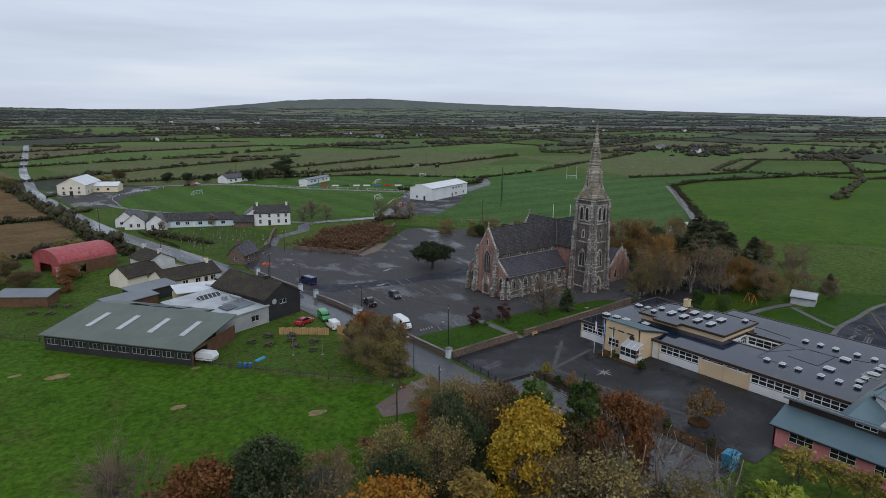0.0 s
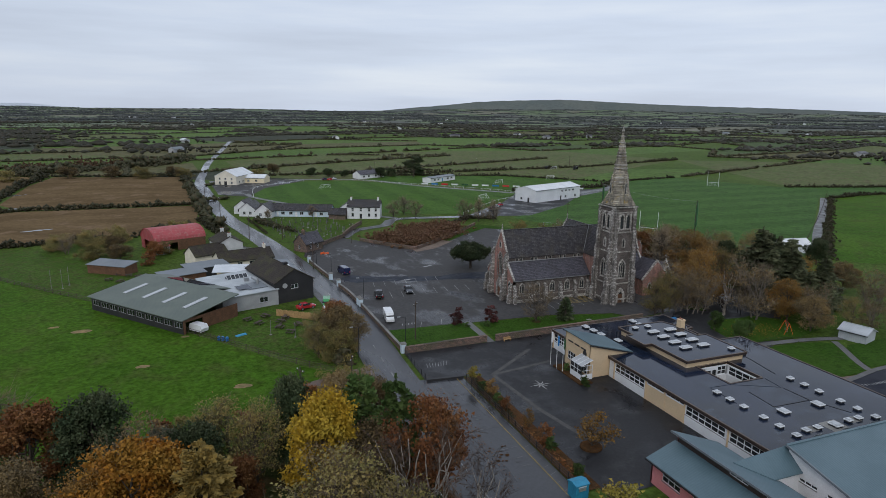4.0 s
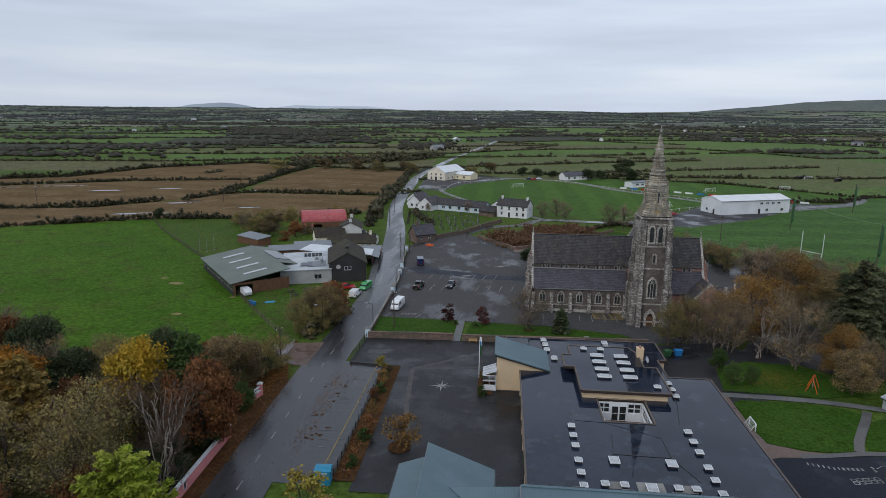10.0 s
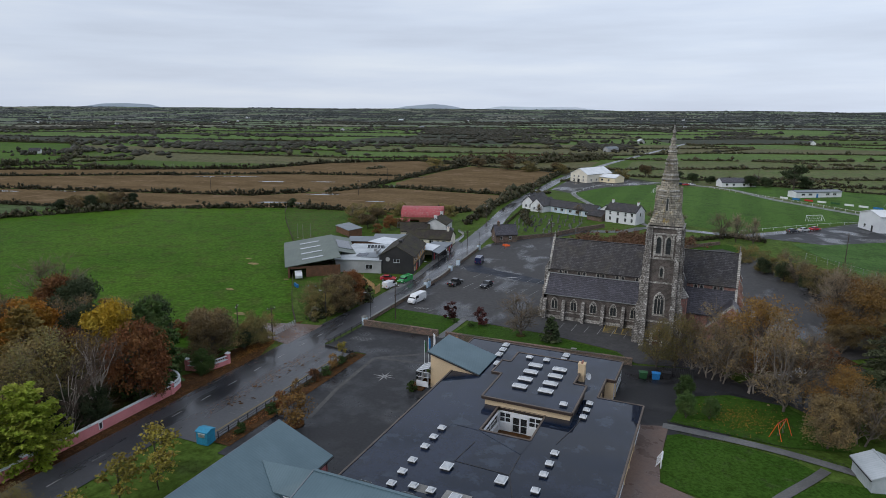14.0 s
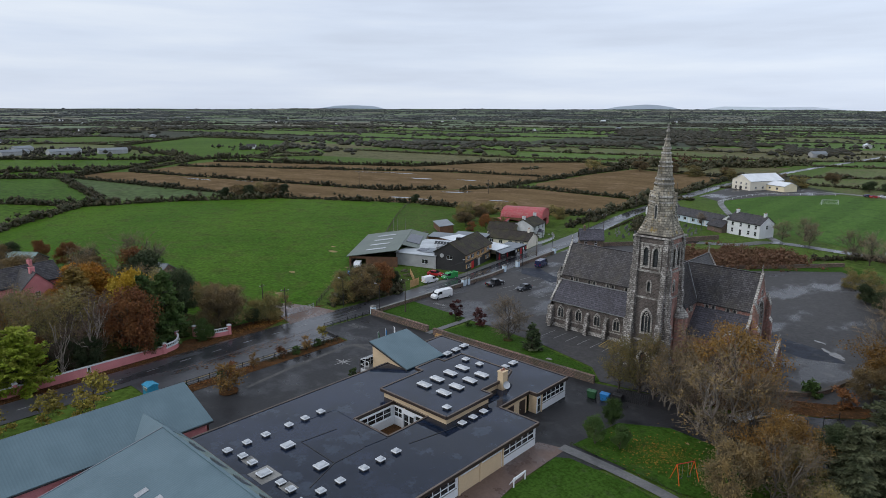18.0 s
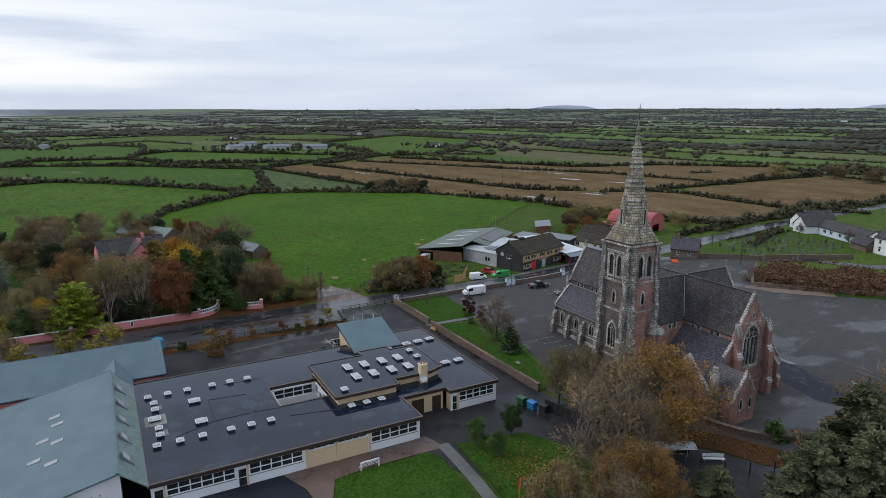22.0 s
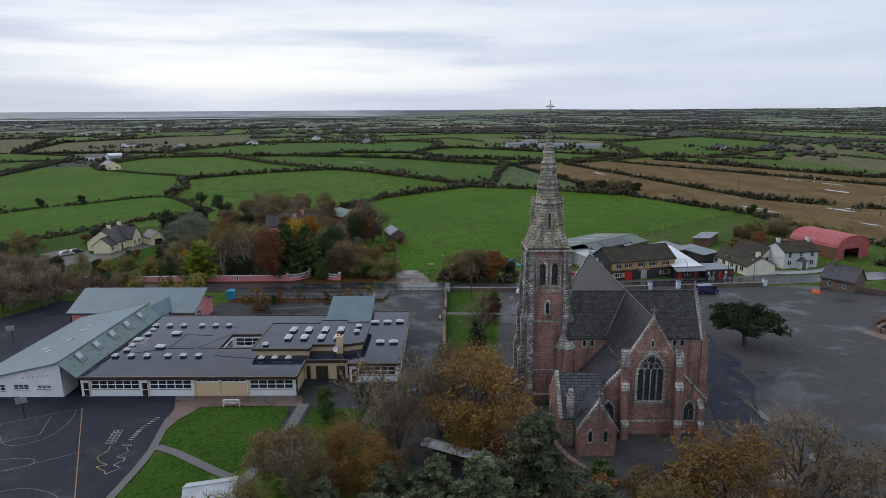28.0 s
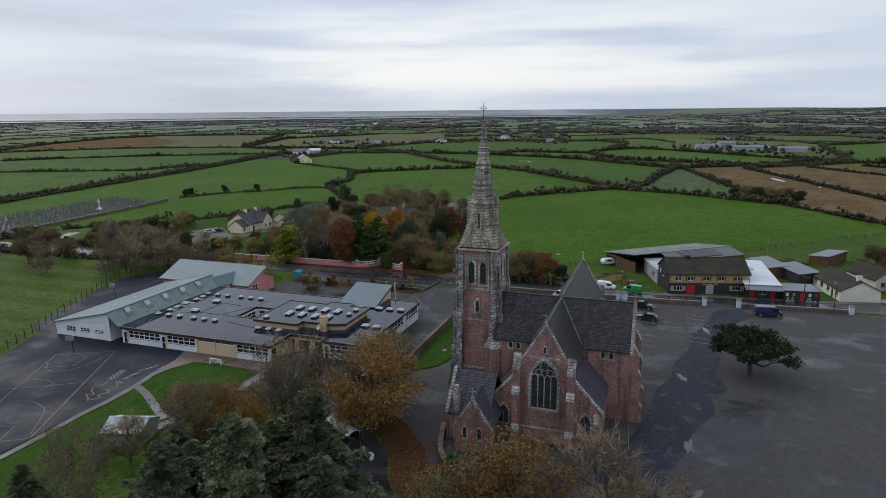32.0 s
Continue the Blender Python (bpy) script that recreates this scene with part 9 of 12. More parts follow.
def house(name, x, y, rz, L, W, eave, ridge, walls, roof, label, category="house", wins=(), doors=(), chimneys=(), over=0.25, frame="upvc", z=None, eaves=0.3, group=""):
    """A gabled house, ridge along its own x. wins: (side, u, z0, w, h, cols, rows); doors: (side, u, w, h, colour); chimneys: x along the ridge."""
    root = thing(name, x, y, rz, label, category, group, z=z)
    a, b = L / 2, W / 2
    side = {"s": ((-a, -b), (a, -b)), "e": ((a, -b), (a, b)), "n": ((a, b), (-a, b)), "w": ((-a, b), (-a, -b))}
    for k, (p, q) in side.items():
        holes = [(u - w / 2, u + w / 2, z0, z0 + h) for s, u, z0, w, h, *_ in wins if s == k] + [(u - w / 2, u + w / 2, 0.0, h) for s, u, w, h, _ in doors if s == k]
        bm = wall(bmesh.new(), p, q, -0.6, eave, 0.25, [h for h in holes if h[3] <= eave + 0.01])
        if k in "ew":
            d = (-0.25 if k == "e" else 0.25, 0, 0)
            prism(bm, [(*p, eave), (*q, eave), ((p[0] + q[0]) / 2, 0, ridge)], d)
        part("wall", bm, M[walls], root)
    for s, u, z0, w, h, cols, rows in wins:
        window(root, *side[s], u - w / 2, u + w / 2, z0, z0 + h, cols, rows, frame=frame)
    for s, u, w, h, col in doors:
        P, Q = (Vector((*c, 0)) for c in side[s])
        d = (Q - P).normalized()
        n = Vector((-d.y, d.x, 0))
        A, B = P + d * (u - w / 2 + 0.02) + n * 0.08, P + d * (u + w / 2 - 0.02) + n * 0.08
        door = part("door", prism(bmesh.new(), [(*A.xy, 0.02), (*B.xy, 0.02), (*B.xy, h - 0.02), (*A.xy, h - 0.02)], n * 0.06), M[col], root)
        c = B - d * 0.15 - n * 0.05
        part("door_handle", boxes((c.x - 0.04, c.x + 0.04, c.y - 0.04, c.y + 0.04, 1.0, 1.08)), M["steel"], door)
    for sgn in (-1, 1):
        k = (ridge - eave) / b
        ye = sgn * (b + eaves)
        part("roof", prism(bmesh.new(), [(-a - over, ye, eave - eaves * k), (-a - over, 0, ridge), (-a - over, 0, ridge + 0.16), (-a - over, ye, eave - eaves * k + 0.16)], (L + 2 * over, 0, 0)), M[roof], root)
        part("gutter", boxes((-a - over, a + over, ye - 0.07, ye + 0.07, eave - eaves * k - 0.1, eave - eaves * k + 0.03)), M["black"], root)
    part("ridge_tiles", boxes((-a - over, a + over, -0.11, 0.11, ridge + 0.1, ridge + 0.22)), M[roof], root)
    for cx in chimneys:
        ch = part("chimney", boxes((cx - 0.35, cx + 0.35, -0.5, 0.5, ridge - 0.7, ridge + 1.0), (cx - 0.42, cx + 0.42, -0.57, 0.57, ridge + 1.0, ridge + 1.15)), M[walls], root)
        for d in (-0.25, 0.25):
            part("chimney_pot", lathe(bmesh.new(), [(0.14, ridge + 1.15), (0.11, ridge + 1.5)], 8, cx, d), M["redbrick"], ch)
    return root


def row(side, us, z0, w, h, cols=2, rows=1):
    return [(side, u, z0, w, h, cols, rows) for u in us]


# pub: black boarding below, timber above
pub = house("pub", 52.7, 134.6, 105.6, 18.6, 9.6, 5.0, 7.8, "blacktimber", "tile", "black and timber-clad two-storey pub with a mossy tiled roof", "pub",
            row("s", (2.2, 5.0, 8.6, 12.1, 15.8), 3.3, 1.5, 1.0, 2) + row("s", (2.2, 15.8), 0.9, 2.0, 1.1, 3) + row("w", (4.8,), 3.2, 1.8, 1.0, 2),
            [("s", 5.2, 1.9, 2.3, "red"), ("s", 9.6, 1.8, 2.3, "greywall")])
for k, u in enumerate(np.arange(-9.2, 9.0, 0.42)):
    if not any(abs(u + 9.3 + 0.2 - c) < 0.98 for c in (2.2, 5.0, 8.6, 12.1, 15.8)):
        part("cladding_board", boxes((u, u + 0.39, -4.8 - 0.05 - 0.02 * (k % 2), -4.8, 2.75, 4.85)), M["timber"], pub)
    else:
        part("cladding_board", boxes((u, u + 0.39, -4.8 - 0.05 - 0.02 * (k % 2), -4.8, 2.75, 3.24), (u, u + 0.39, -4.8 - 0.05 - 0.02 * (k % 2), -4.8, 4.36, 4.85)), M["timber"], pub)
for u in (-8.5, -5.7, 5.1, 7.9):
    part("shutter", boxes((u - 0.35, u + 0.35, -4.88, -4.8, 0.85, 2.05)), M["timber"], pub)
part("roof_vent", boxes((-4.4, -3.4, -0.6, 0.4, 7.9, 8.5)), M["black"], pub)
for k in range(3):
    part("sign_bar", boxes((-1.6 + k * 1.3, -0.6 + k * 1.3, -4.86, -4.8, 2.3, 2.55)), M["timber"], pub)
part("gable_roundel", tube(bmesh.new(), (-9.32, 2.4, 4.1), (-9.38, 2.4, 4.1), 0.6, None, 18), M["greywall"], pub)
# its extensions
ext = thing("pub_extension", 44.0, 131.5, 15.6, "low grey pub extension under pale metal roofs", "extension")
part("wall", wall(wall(wall(wall(bmesh.new(), (-8, -9), (5, -9), -0.5, 3.6, 0.25, [(8.5, 10.5, 1.2, 2.5)]), (5, -9), (5, 10), -0.5, 3.6, 0.25), (5, 10), (-8, 10), -0.5, 3.6, 0.25), (-8, 10), (-8, -9), -0.5, 3.6, 0.25), M["greywall"], ext)
window(ext, (-8, -9), (5, -9), 8.5, 10.5, 1.2, 2.5, 2, 1)
part("roof", slab(slab(bmesh.new(), [(-8.3, -9.3, 3.7), (5.2, -9.3, 3.9), (5.2, 10.2, 4.5), (-8.3, 10.2, 4.1)], 0.15), [(5.2, -3, 4.2), (9.5, 2, 3.6), (9.5, 14, 3.6), (5.2, 14, 4.6)], 0.15), M["membrane"], ext)
part("roof_terrace", slab(bmesh.new(), [(-1.2, -6.5, 4.08), (3.6, -6.5, 4.14), (3.6, -1.5, 4.3), (-1.2, -1.5, 4.22)], 0.1), M["greysheet"], ext, "grey flat roof deck")
part("roof_panel", slab(bmesh.new(), [(-3, -5.8, 4.12), (0, -5.8, 4.17), (0, -2.6, 4.25), (-3, -2.6, 4.2)], 0.06), M["felt"], ext)
lant = part("roof_lantern", prism(bmesh.new(), [(-2.4, 4, 4.2), (-2.4, 6, 4.2), (-2.4, 5, 5.0)], (5, 0, 0)), M["glass"], ext)
for k in range(6):
    part("glazing_bar", tube(tube(bmesh.new(), (-2.4 + k, 4, 4.25), (-2.4 + k, 5, 5.05), 0.05, None, 4), (-2.4 + k, 6, 4.25), (-2.4 + k, 5, 5.05), 0.05, None, 4), M["upvc"], lant)
part("extract_duct", tube(tube(bmesh.new(), (2.4, -3, 4.2), (2.4, -3, 5.1), 0.35, None, 10), (2.4, -3, 4.9), (2.4, 0.4, 4.9), 0.35, None, 10), M["steel"], ext)
part("fan_box", boxes((0.6, 1.6, 0.4, 1.3, 4.2, 5.0)), M["steel"], ext)
# porch and flat-roofed store north of the pub, under the long white roof that runs back to the shed
shop = thing("pub_store", 58.6, 151.6, 97, "black pub store with red doors and a white back roof", "shed")
part("porch_wall", wall(bmesh.new(), (-7.9, 1.7), (0, 1.7), -0.5, 3.0, 0.2, [(1.2, 2.3, 0, 2.1), (5.6, 6.8, 0, 2.1), (3.0, 4.8, 0.9, 2.0)]), M["blacktimber"], shop)
window(shop, (-7.9, 1.7), (0, 1.7), 3.0, 4.8, 0.9, 2.0, 2, 1)
for u in (1.2, 5.6):
    part("door", boxes((-7.9 + u + 0.02, -7.9 + u + 1.1, 1.76, 1.82, 0, 2.1)), M["red"], shop)
part("awning", slab(bmesh.new(), [(-8.0, -0.3, 2.45), (0, -0.3, 2.45), (0, 1.9, 3.05), (-8.0, 1.9, 3.05)], 0.1), M["greysheet"], shop, "grey metal porch roof")
for u in (-7.8, -5.2, -2.6, -0.15):
    part("porch_post", boxes((u - 0.07, u + 0.07, -0.2, -0.06, -0.4, 2.4)), M["black"], shop)
part("white_roof", slab(bmesh.new(), [(-8.0, 1.75, 3.25), (0.1, 1.75, 3.25), (0.1, 20.5, 4.7), (-8.0, 22.5, 4.7)], 0.14), M["lightsheet"], shop, "long white ribbed metal roof")
part("side_wall", wall(bmesh.new(), (0, 1.9), (0, 20.2), -0.5, 3.2, 0.2), M["creamwall"], shop)
part("store_wall", wall(wall(wall(wall(bmesh.new(), (0.1, 0), (7.6, 0), -0.5, 2.55, 0.2, [(3.4, 4.4, 0, 2.1)]), (7.6, 0), (7.6, 6.4), -0.5, 2.55, 0.2), (7.6, 6.4), (0.1, 6.4), -0.5, 2.55, 0.2), (0.1, 6.4), (0.1, 0), -0.5, 2.55, 0.2), M["blacktimber"], shop)
part("store_roof", boxes((-0.05, 7.75, -0.15, 6.55, 2.55, 2.68)), M["greysheet"], shop)
part("door", boxes((3.52, 4.48, 0.05, 0.1, 0, 2.1)), M["red"], shop)
for u, c in ((0.5, "upvc"), (1.9, "yellow"), (5.2, "upvc"), (6.6, "red")):
    part("wall_sign", boxes((u, u + 0.55, -0.05, 0, 1.35, 2.1)), M[c], shop)
keg = lathe(bmesh.new(), [(0.17, 0), (0.2, 0.08), (0.2, 0.28), (0.21, 0.3), (0.2, 0.32), (0.2, 0.52), (0.17, 0.6)], 10)
at_shop = shop.matrix_basis.copy()
c = at_shop @ Vector((0.7, -0.4, 0))
kg = solo("beer_keg", keg, M["steel"], c.x, c.y, 0, "grey metal beer keg against the wall", "keg", "kegs by the store")
for u, up in ((1.15, 0), (1.6, 0), (2.05, 0), (0.92, 1), (1.82, 1), (4.8, 0), (5.25, 0), (5.7, 0), (6.15, 0), (6.6, 0), (5.0, 1), (5.48, 1)):
    c = at_shop @ Vector((u, -0.4, 0))
    copy_thing(kg, pose(c.x, c.y, lie(c.x, c.y) + 0.6 * up))
# long brown shed with the olive roof
shed = thing("function_shed", 26.7, 126.6, 128.1, "long timber-sided shed with an olive metal roof", "shed")
L2 = 15.7
hs = [(0.6 + k * 3.1, 3.2 + k * 3.1, 1.2, 2.4) for k in range(10)]
part("wall", wall(bmesh.new(), (L2, 7.2), (-L2, 7.2), -0.6, 3.1, 0.2, hs), M["blacktimber"], shed)
for h in hs:
    window(shed, (L2, 7.2), (-L2, 7.2), *h, 3, 1, frame="greywall", sill=False)
part("end_wall", wall(bmesh.new(), (-L2, 7.2), (-L2, -6.8), -0.6, 3.1, 0.2, [(0.6, 4.8, 0, 2.5)]), M["brownwood"], shed)
part("end_wall", wall(bmesh.new(), (L2, -6.8), (L2, 7.2), -0.6, 3.1, 0.2), M["brownwood"], shed)
part("roof", slab(bmesh.new(), [(-L2 - 0.5, 7.9, 3.2), (L2 + 0.5, 7.9, 3.2), (L2 + 0.5, -7, 5.3), (-L2 - 0.5, -7, 5.3)], 0.16), M["olive"], shed, "olive ribbed roof")
for k in range(4):
    x = -11.5 + k * 6.8
    part("roof_light_strip", slab(bmesh.new(), [(x, 3.2, 3.98), (x + 1.1, 3.2, 3.98), (x + 1.1, -2.6, 4.8), (x, -2.6, 4.8)], 0.1), M["dome"], shed)
part("rear_roof", slab(bmesh.new(), [(-8, -7.05, 5.2), (L2, -7.05, 5.2), (L2, -12.5, 4.0), (-8, -12.5, 4.0)], 0.15), M["olive"], shed)
part("rear_panel", slab(bmesh.new(), [(-3, -7.6, 5.2), (9, -7.6, 5.2), (9, -11.6, 4.34), (-3, -11.6, 4.34)], 0.08), M["felt"], shed, "dark roof panels")
part("rear_wall", wall(bmesh.new(), (-8, -12.3), (L2, -12.3), -0.6, 3.9, 0.2), M["brownwood"], shed)
# outhouses in the paddock
for nm, x, y, rz, l, w, h, wm, rm, lb in (("garden_shed", 12, 170, -35, 12, 5, 2.4, "brownwood", "greysheet", "brown timber garden shed with a grey roof"), ("garden_shed", 30, 152, 20, 11, 5, 2.6, "brownwood", "greysheet", "low timber store with a dark roof"), ("garden_shed", 36, 158, 20, 11, 5, 2.8, "blacktimber", "greysheet", "dark store with a flat grey roof"), ("tin_hut", 23.5, 191, 20, 4.5, 3.5, 2.4, "greywall", "redtin", "small hut with a rusty red roof")):
    r = thing(nm, x, y, rz, lb, "shed")
    for p, q in (((-l / 2, -w / 2), (l / 2, -w / 2)), ((l / 2, -w / 2), (l / 2, w / 2)), ((l / 2, w / 2), (-l / 2, w / 2)), ((-l / 2, w / 2), (-l / 2, -w / 2))):
        part("wall", wall(bmesh.new(), p, q, -0.6, h, 0.12), M[wm], r)
    part("roof", slab(bmesh.new(), [(-l / 2 - 0.3, -w / 2 - 0.3, h + 0.15), (l / 2 + 0.3, -w / 2 - 0.3, h + 0.15), (l / 2 + 0.3, w / 2 + 0.3, h + 0.7), (-l / 2 - 0.3, w / 2 + 0.3, h + 0.7)], 0.12), M[rm], r)
    part("gable_fill", prism(bmesh.new(), [(-l / 2, -w / 2, h), (-l / 2, w / 2, h), (-l / 2, w / 2, h + 0.5)], (l, 0, 0)), M[wm], r)
# cream guest house
house("guest_house", 46.6, 166.4, 11.5, 15.2, 8.4, 2.6, 4.7, "offwhite", "tile", "long cream guest house with a mossy brown tiled roof", "house",
      row("s", (2.0, 5.4, 8.8, 13.0), 0.9, 1.4, 1.2, 2), [("s", 11.0, 1.0, 2.05, "blacktimber")], (6.0,))
house("guest_wing", 36.6, 174.8, 25, 10, 7, 2.9, 5.2, "offwhite", "tile", "low cream wing with a brown tiled roof", "house", row("e", (2.0, 5.0), 1.0, 1.2, 1.2, 2))
# grey two-storey house
stone_house = house("stone_house", 42.6, 181.8, 100.5, 10.4, 7.6, 4.7, 6.7, "palegrey", "tile", "pale grey rendered two-storey house with a mossy roof", "house",
      row("s", (1.8, 5.2, 8.7), 3.2, 1.0, 1.3, 1, 2) + row("s", (1.8, 8.7), 0.9, 1.2, 1.4, 2, 1), [("s", 5.2, 1.0, 2.1, "turq")], (-4.6, 4.6))
porch = part("porch", boxes((-1.1, -0.95, -5.2, -3.8, -0.3, 2.2), (1.05, 1.2, -5.2, -3.8, -0.3, 2.2), (-1.1, -0.6, -5.2, -5.1, -0.3, 2.2), (0.7, 1.2, -5.2, -5.1, -0.3, 2.2)), M["white"], stone_house, "white porch")
part("porch_roof", prism(bmesh.new(), [(-1.5, -5.5, 2.2), (1.6, -5.5, 2.2), (0.05, -4.6, 3.1)], (0, 1.7, 0)), M["slatewet"], porch, "dark slate porch roof")
# red barrel-roofed barn
barn = thing("barn", 27.0, 201.4, 21, "hay barn with a curved red corrugated iron roof", "barn")
bl, bw = 8.2, 6.6
arc = [(-bw * math.cos(math.pi * i / 12), 3.4 + 3.5 * math.sin(math.pi * i / 12) ** 0.9) for i in range(13)]
part("roof", prism(bmesh.new(), [(-bl, y, z) for y, z in arc] + [(-bl, y * 0.985, z - 0.1) for y, z in arc[::-1]], (2 * bl, 0, 0)), M["redtin"], barn, "curved red corrugated roof")
for sx in (-1, 1):
    part("end_sheet", prism(bmesh.new(), [(sx * (bl - 0.2), y, z) for y, z in arc], (0.1 * -sx, 0, 0)), M["redtin"], barn)
part("back_wall", wall(bmesh.new(), (bl - 0.2, bw), (-bl + 0.2, bw), -0.5, 3.5, 0.2), M["redtin"], barn)
part("front_wall", wall(bmesh.new(), (-bl + 0.2, -bw), (bl - 0.2, -bw), -0.5, 3.5, 0.2, [(1, 7, -0.5, 2.6)]), M["brownwood"], barn)
for sx in (-1, 1):
    part("end_wall", wall(bmesh.new(), (sx * (bl - 0.2), -bw * sx), (sx * (bl - 0.2), bw * sx), -0.5, 3.4, 0.2, [(3, 9, -0.5, 3.0)]), M["redtin"], barn)
# little stone chapel gate-house at the graveyard
house("graveyard_lodge", 67.8, 181.0, 35, 7.6, 5.4, 2.8, 5.6, "rubble", "slatewet", "small rubble-stone lodge with a slate roof", "lodge", row("s", (2.0, 5.2), 0.9, 0.8, 1.2, 1, 2) + row("w", (2.5,), 0.9, 0.8, 1.2, 1, 2), (), (-2.2,))
# white farmhouse and cottages
house("white_house", 100.4, 235.2, -22, 13.5, 7.2, 5.0, 7.4, "white", "slate", "white two-storey house with two chimneys and a slate roof", "house",
      row("s", (2.2, 5.6, 9.0, 11.8), 3.2, 1.0, 1.3, 1, 2) + row("s", (2.2, 9.0, 11.8), 0.9, 1.0, 1.4, 1, 2) + row("e", (3.6,), 3.2, 1.0, 1.3, 1, 2), [("s", 5.6, 1.0, 2.1, "blacktimber")], (-5.6, 5.6))
house("white_wing", 94.4, 239.4, 68, 9, 6.2, 4.2, 6.4, "white", "slate", "white gabled wing with a slate roof", "house", row("w", (3.1,), 2.2, 1.2, 1.3, 2))
house("cottage_row", 74.5, 250.5, -25, 31, 6.8, 2.7, 4.9, "bluewall", "slate", "long row of pale blue cottages with dark slate roofs", "cottage", row("s", (2.4, 6.0, 10.6, 14.0, 18.6, 22.2, 27.0), 0.9, 1.5, 1.2, 2), [("s", 8.3, 1.0, 2.1, "upvc"), ("s", 16.3, 1.0, 2.1, "upvc"), ("s", 24.6, 1.0, 2.1, "upvc")])
for x, y in ((62.5, 252.4), (56.6, 259.4), (55, 267)):
    house("cottage", x, y, 66, 10, 7, 3.0, 5.8, "white", "slate", "white gabled cottage with a dark slate roof", "cottage", row("w", (2.2, 4.8), 0.9, 1.1, 1.2, 2), [], (), group="white cottages")
house("stone_outhouse", 89.5, 236.5, -25, 7, 5, 2.2, 4.2, "rubble", "slate", "low rubble-stone outhouse by the house", "shed")
# parish hall, clubhouse, dressing rooms, far bungalow
house("parish_hall", 57.5, 386, 62, 24, 13.5, 5.2, 8.6, "offwhite", "whitesheet", "cream parish hall with a pale metal roof", "hall", row("w", (3.0, 6.6, 10.4), 3.2, 1.1, 1.1, 2) + row("w", (3.0, 10.4), 0.9, 1.2, 1.2, 2) + row("s", (4, 9, 14, 19), 1.0, 1.4, 1.2, 2), [("w", 6.6, 1.8, 2.2, "blacktimber")])
house("hall_annexe", 70, 384, -28, 14, 9, 3.2, 5.0, "creamwall", "whitesheet", "cream hall annexe with a pale roof", "hall", row("s", (4, 9), 1.0, 1.4, 1.2, 2))
house("clubhouse", 203, 259.5, 21, 36, 13, 6.0, 7.6, "whitesheet", "whitesheet", "white metal-clad sports clubhouse", "clubhouse", row("s", (21, 24, 27, 30), 4.2, 1.6, 0.8, 2) + row("s", (24, 32), 1.0, 1.4, 1.2, 2) + row("w", (4,), 1.0, 1.2, 1.2, 2), [("w", 8.5, 1.2, 2.2, "blacktimber"), ("s", 20, 1.2, 2.2, "blacktimber")])
house("changing_rooms", 179, 353, 33, 26, 6.5, 2.9, 3.5, "white", "greysheet", "low white changing rooms with a grey roof", "clubhouse", row("s", (4, 8, 18, 22), 1.2, 2.0, 1.0, 2), [("s", 12, 1.2, 2.1, "blue")])
house("bungalow", 142, 387, 25, 20, 8, 2.8, 5.0, "white", "slatewet", "white bungalow with a wet slate roof", "bungalow", row("s", (3, 7, 13, 17), 0.9, 1.5, 1.2, 2), [("s", 10, 1.0, 2.1, "upvc")])
# cream bungalow with its garage, pink house in the copse
house("cream_bungalow", 13.5, -24.4, 0, 13, 10, 3.0, 6.5, "creamwall", "slate", "cream dormer bungalow with a dark slate roof", "bungalow", row("e", (3.0,), 0.9, 1.2, 1.2, 2) + row("n", (9.5,), 0.9, 1.2, 1.2, 2) + row("s", (3, 6.5, 10), 0.9, 1.2, 1.2, 2), [("n", 2.2, 1.1, 2.1, "blacktimber")], (-4.5, 2.0))
house("bungalow_wing", 11, -20.6, 90, 5.5, 6.4, 3.0, 6.2, "creamwall", "slate", "cream gabled wing of the bungalow", "bungalow", row("e", (1.7, 4.6), 0.9, 1.1, 1.2, 2) + [("e", 3.2, 3.3, 1.0, 1.1, 1, 1)])
house("bungalow_porch", 21.6, -22.6, 0, 5.0, 5.4, 2.7, 4.7, "creamwall", "slate", "cream gabled porch wing of the bungalow", "bungalow", row("n", (1.5,), 0.9, 1.0, 1.1, 1))
house("garage", 7.8, -13.6, 49, 6.6, 5.0, 2.5, 4.4, "creamwall", "slate", "cream garage with a dark door", "garage", (), [("e", 2.5, 2.7, 2.1, "blacktimber")])
house("pink_house", 8, 33.6, 100, 16.5, 7.6, 6.6, 9.8, "pink", "slate", "pink two-storey house among the trees", "house", row("s", (2.5, 5.5), 3.8, 1.0, 1.4, 1, 2) + row("s", (2.5, 5.5), 0.9, 1.0, 1.5, 1, 2) + row("w", (3.8,), 3.8, 1.0, 1.4, 1, 2), [("s", 14.5, 1.1, 2.1, "white")], (3.4,))
house("pink_house_wing", 12.0, 35.4, 10, 6.4, 6.2, 6.4, 9.4, "pink", "slate", "gabled front wing of the pink house", "house", row("e", (3.1,), 3.9, 1.1, 1.4, 2, 2) + row("e", (3.1,), 0.9, 1.6, 1.5, 2, 2), (), (1.6,))
house("outbuilding", -37, 41, 38, 22, 8, 3.0, 5.2, "rubble", "mossy", "long farm outbuilding with a rusty sheet roof", "shed")
house("outbuilding", 2, 67, 20, 9, 5, 2.4, 4.0, "rubble", "greysheet", "low farm outbuilding with a grey sheet roof", "shed")
house("outbuilding", -5, 47, 20, 8, 5, 2.6, 4.2, "white", "slate", "small white outbuilding behind the pink house", "shed")
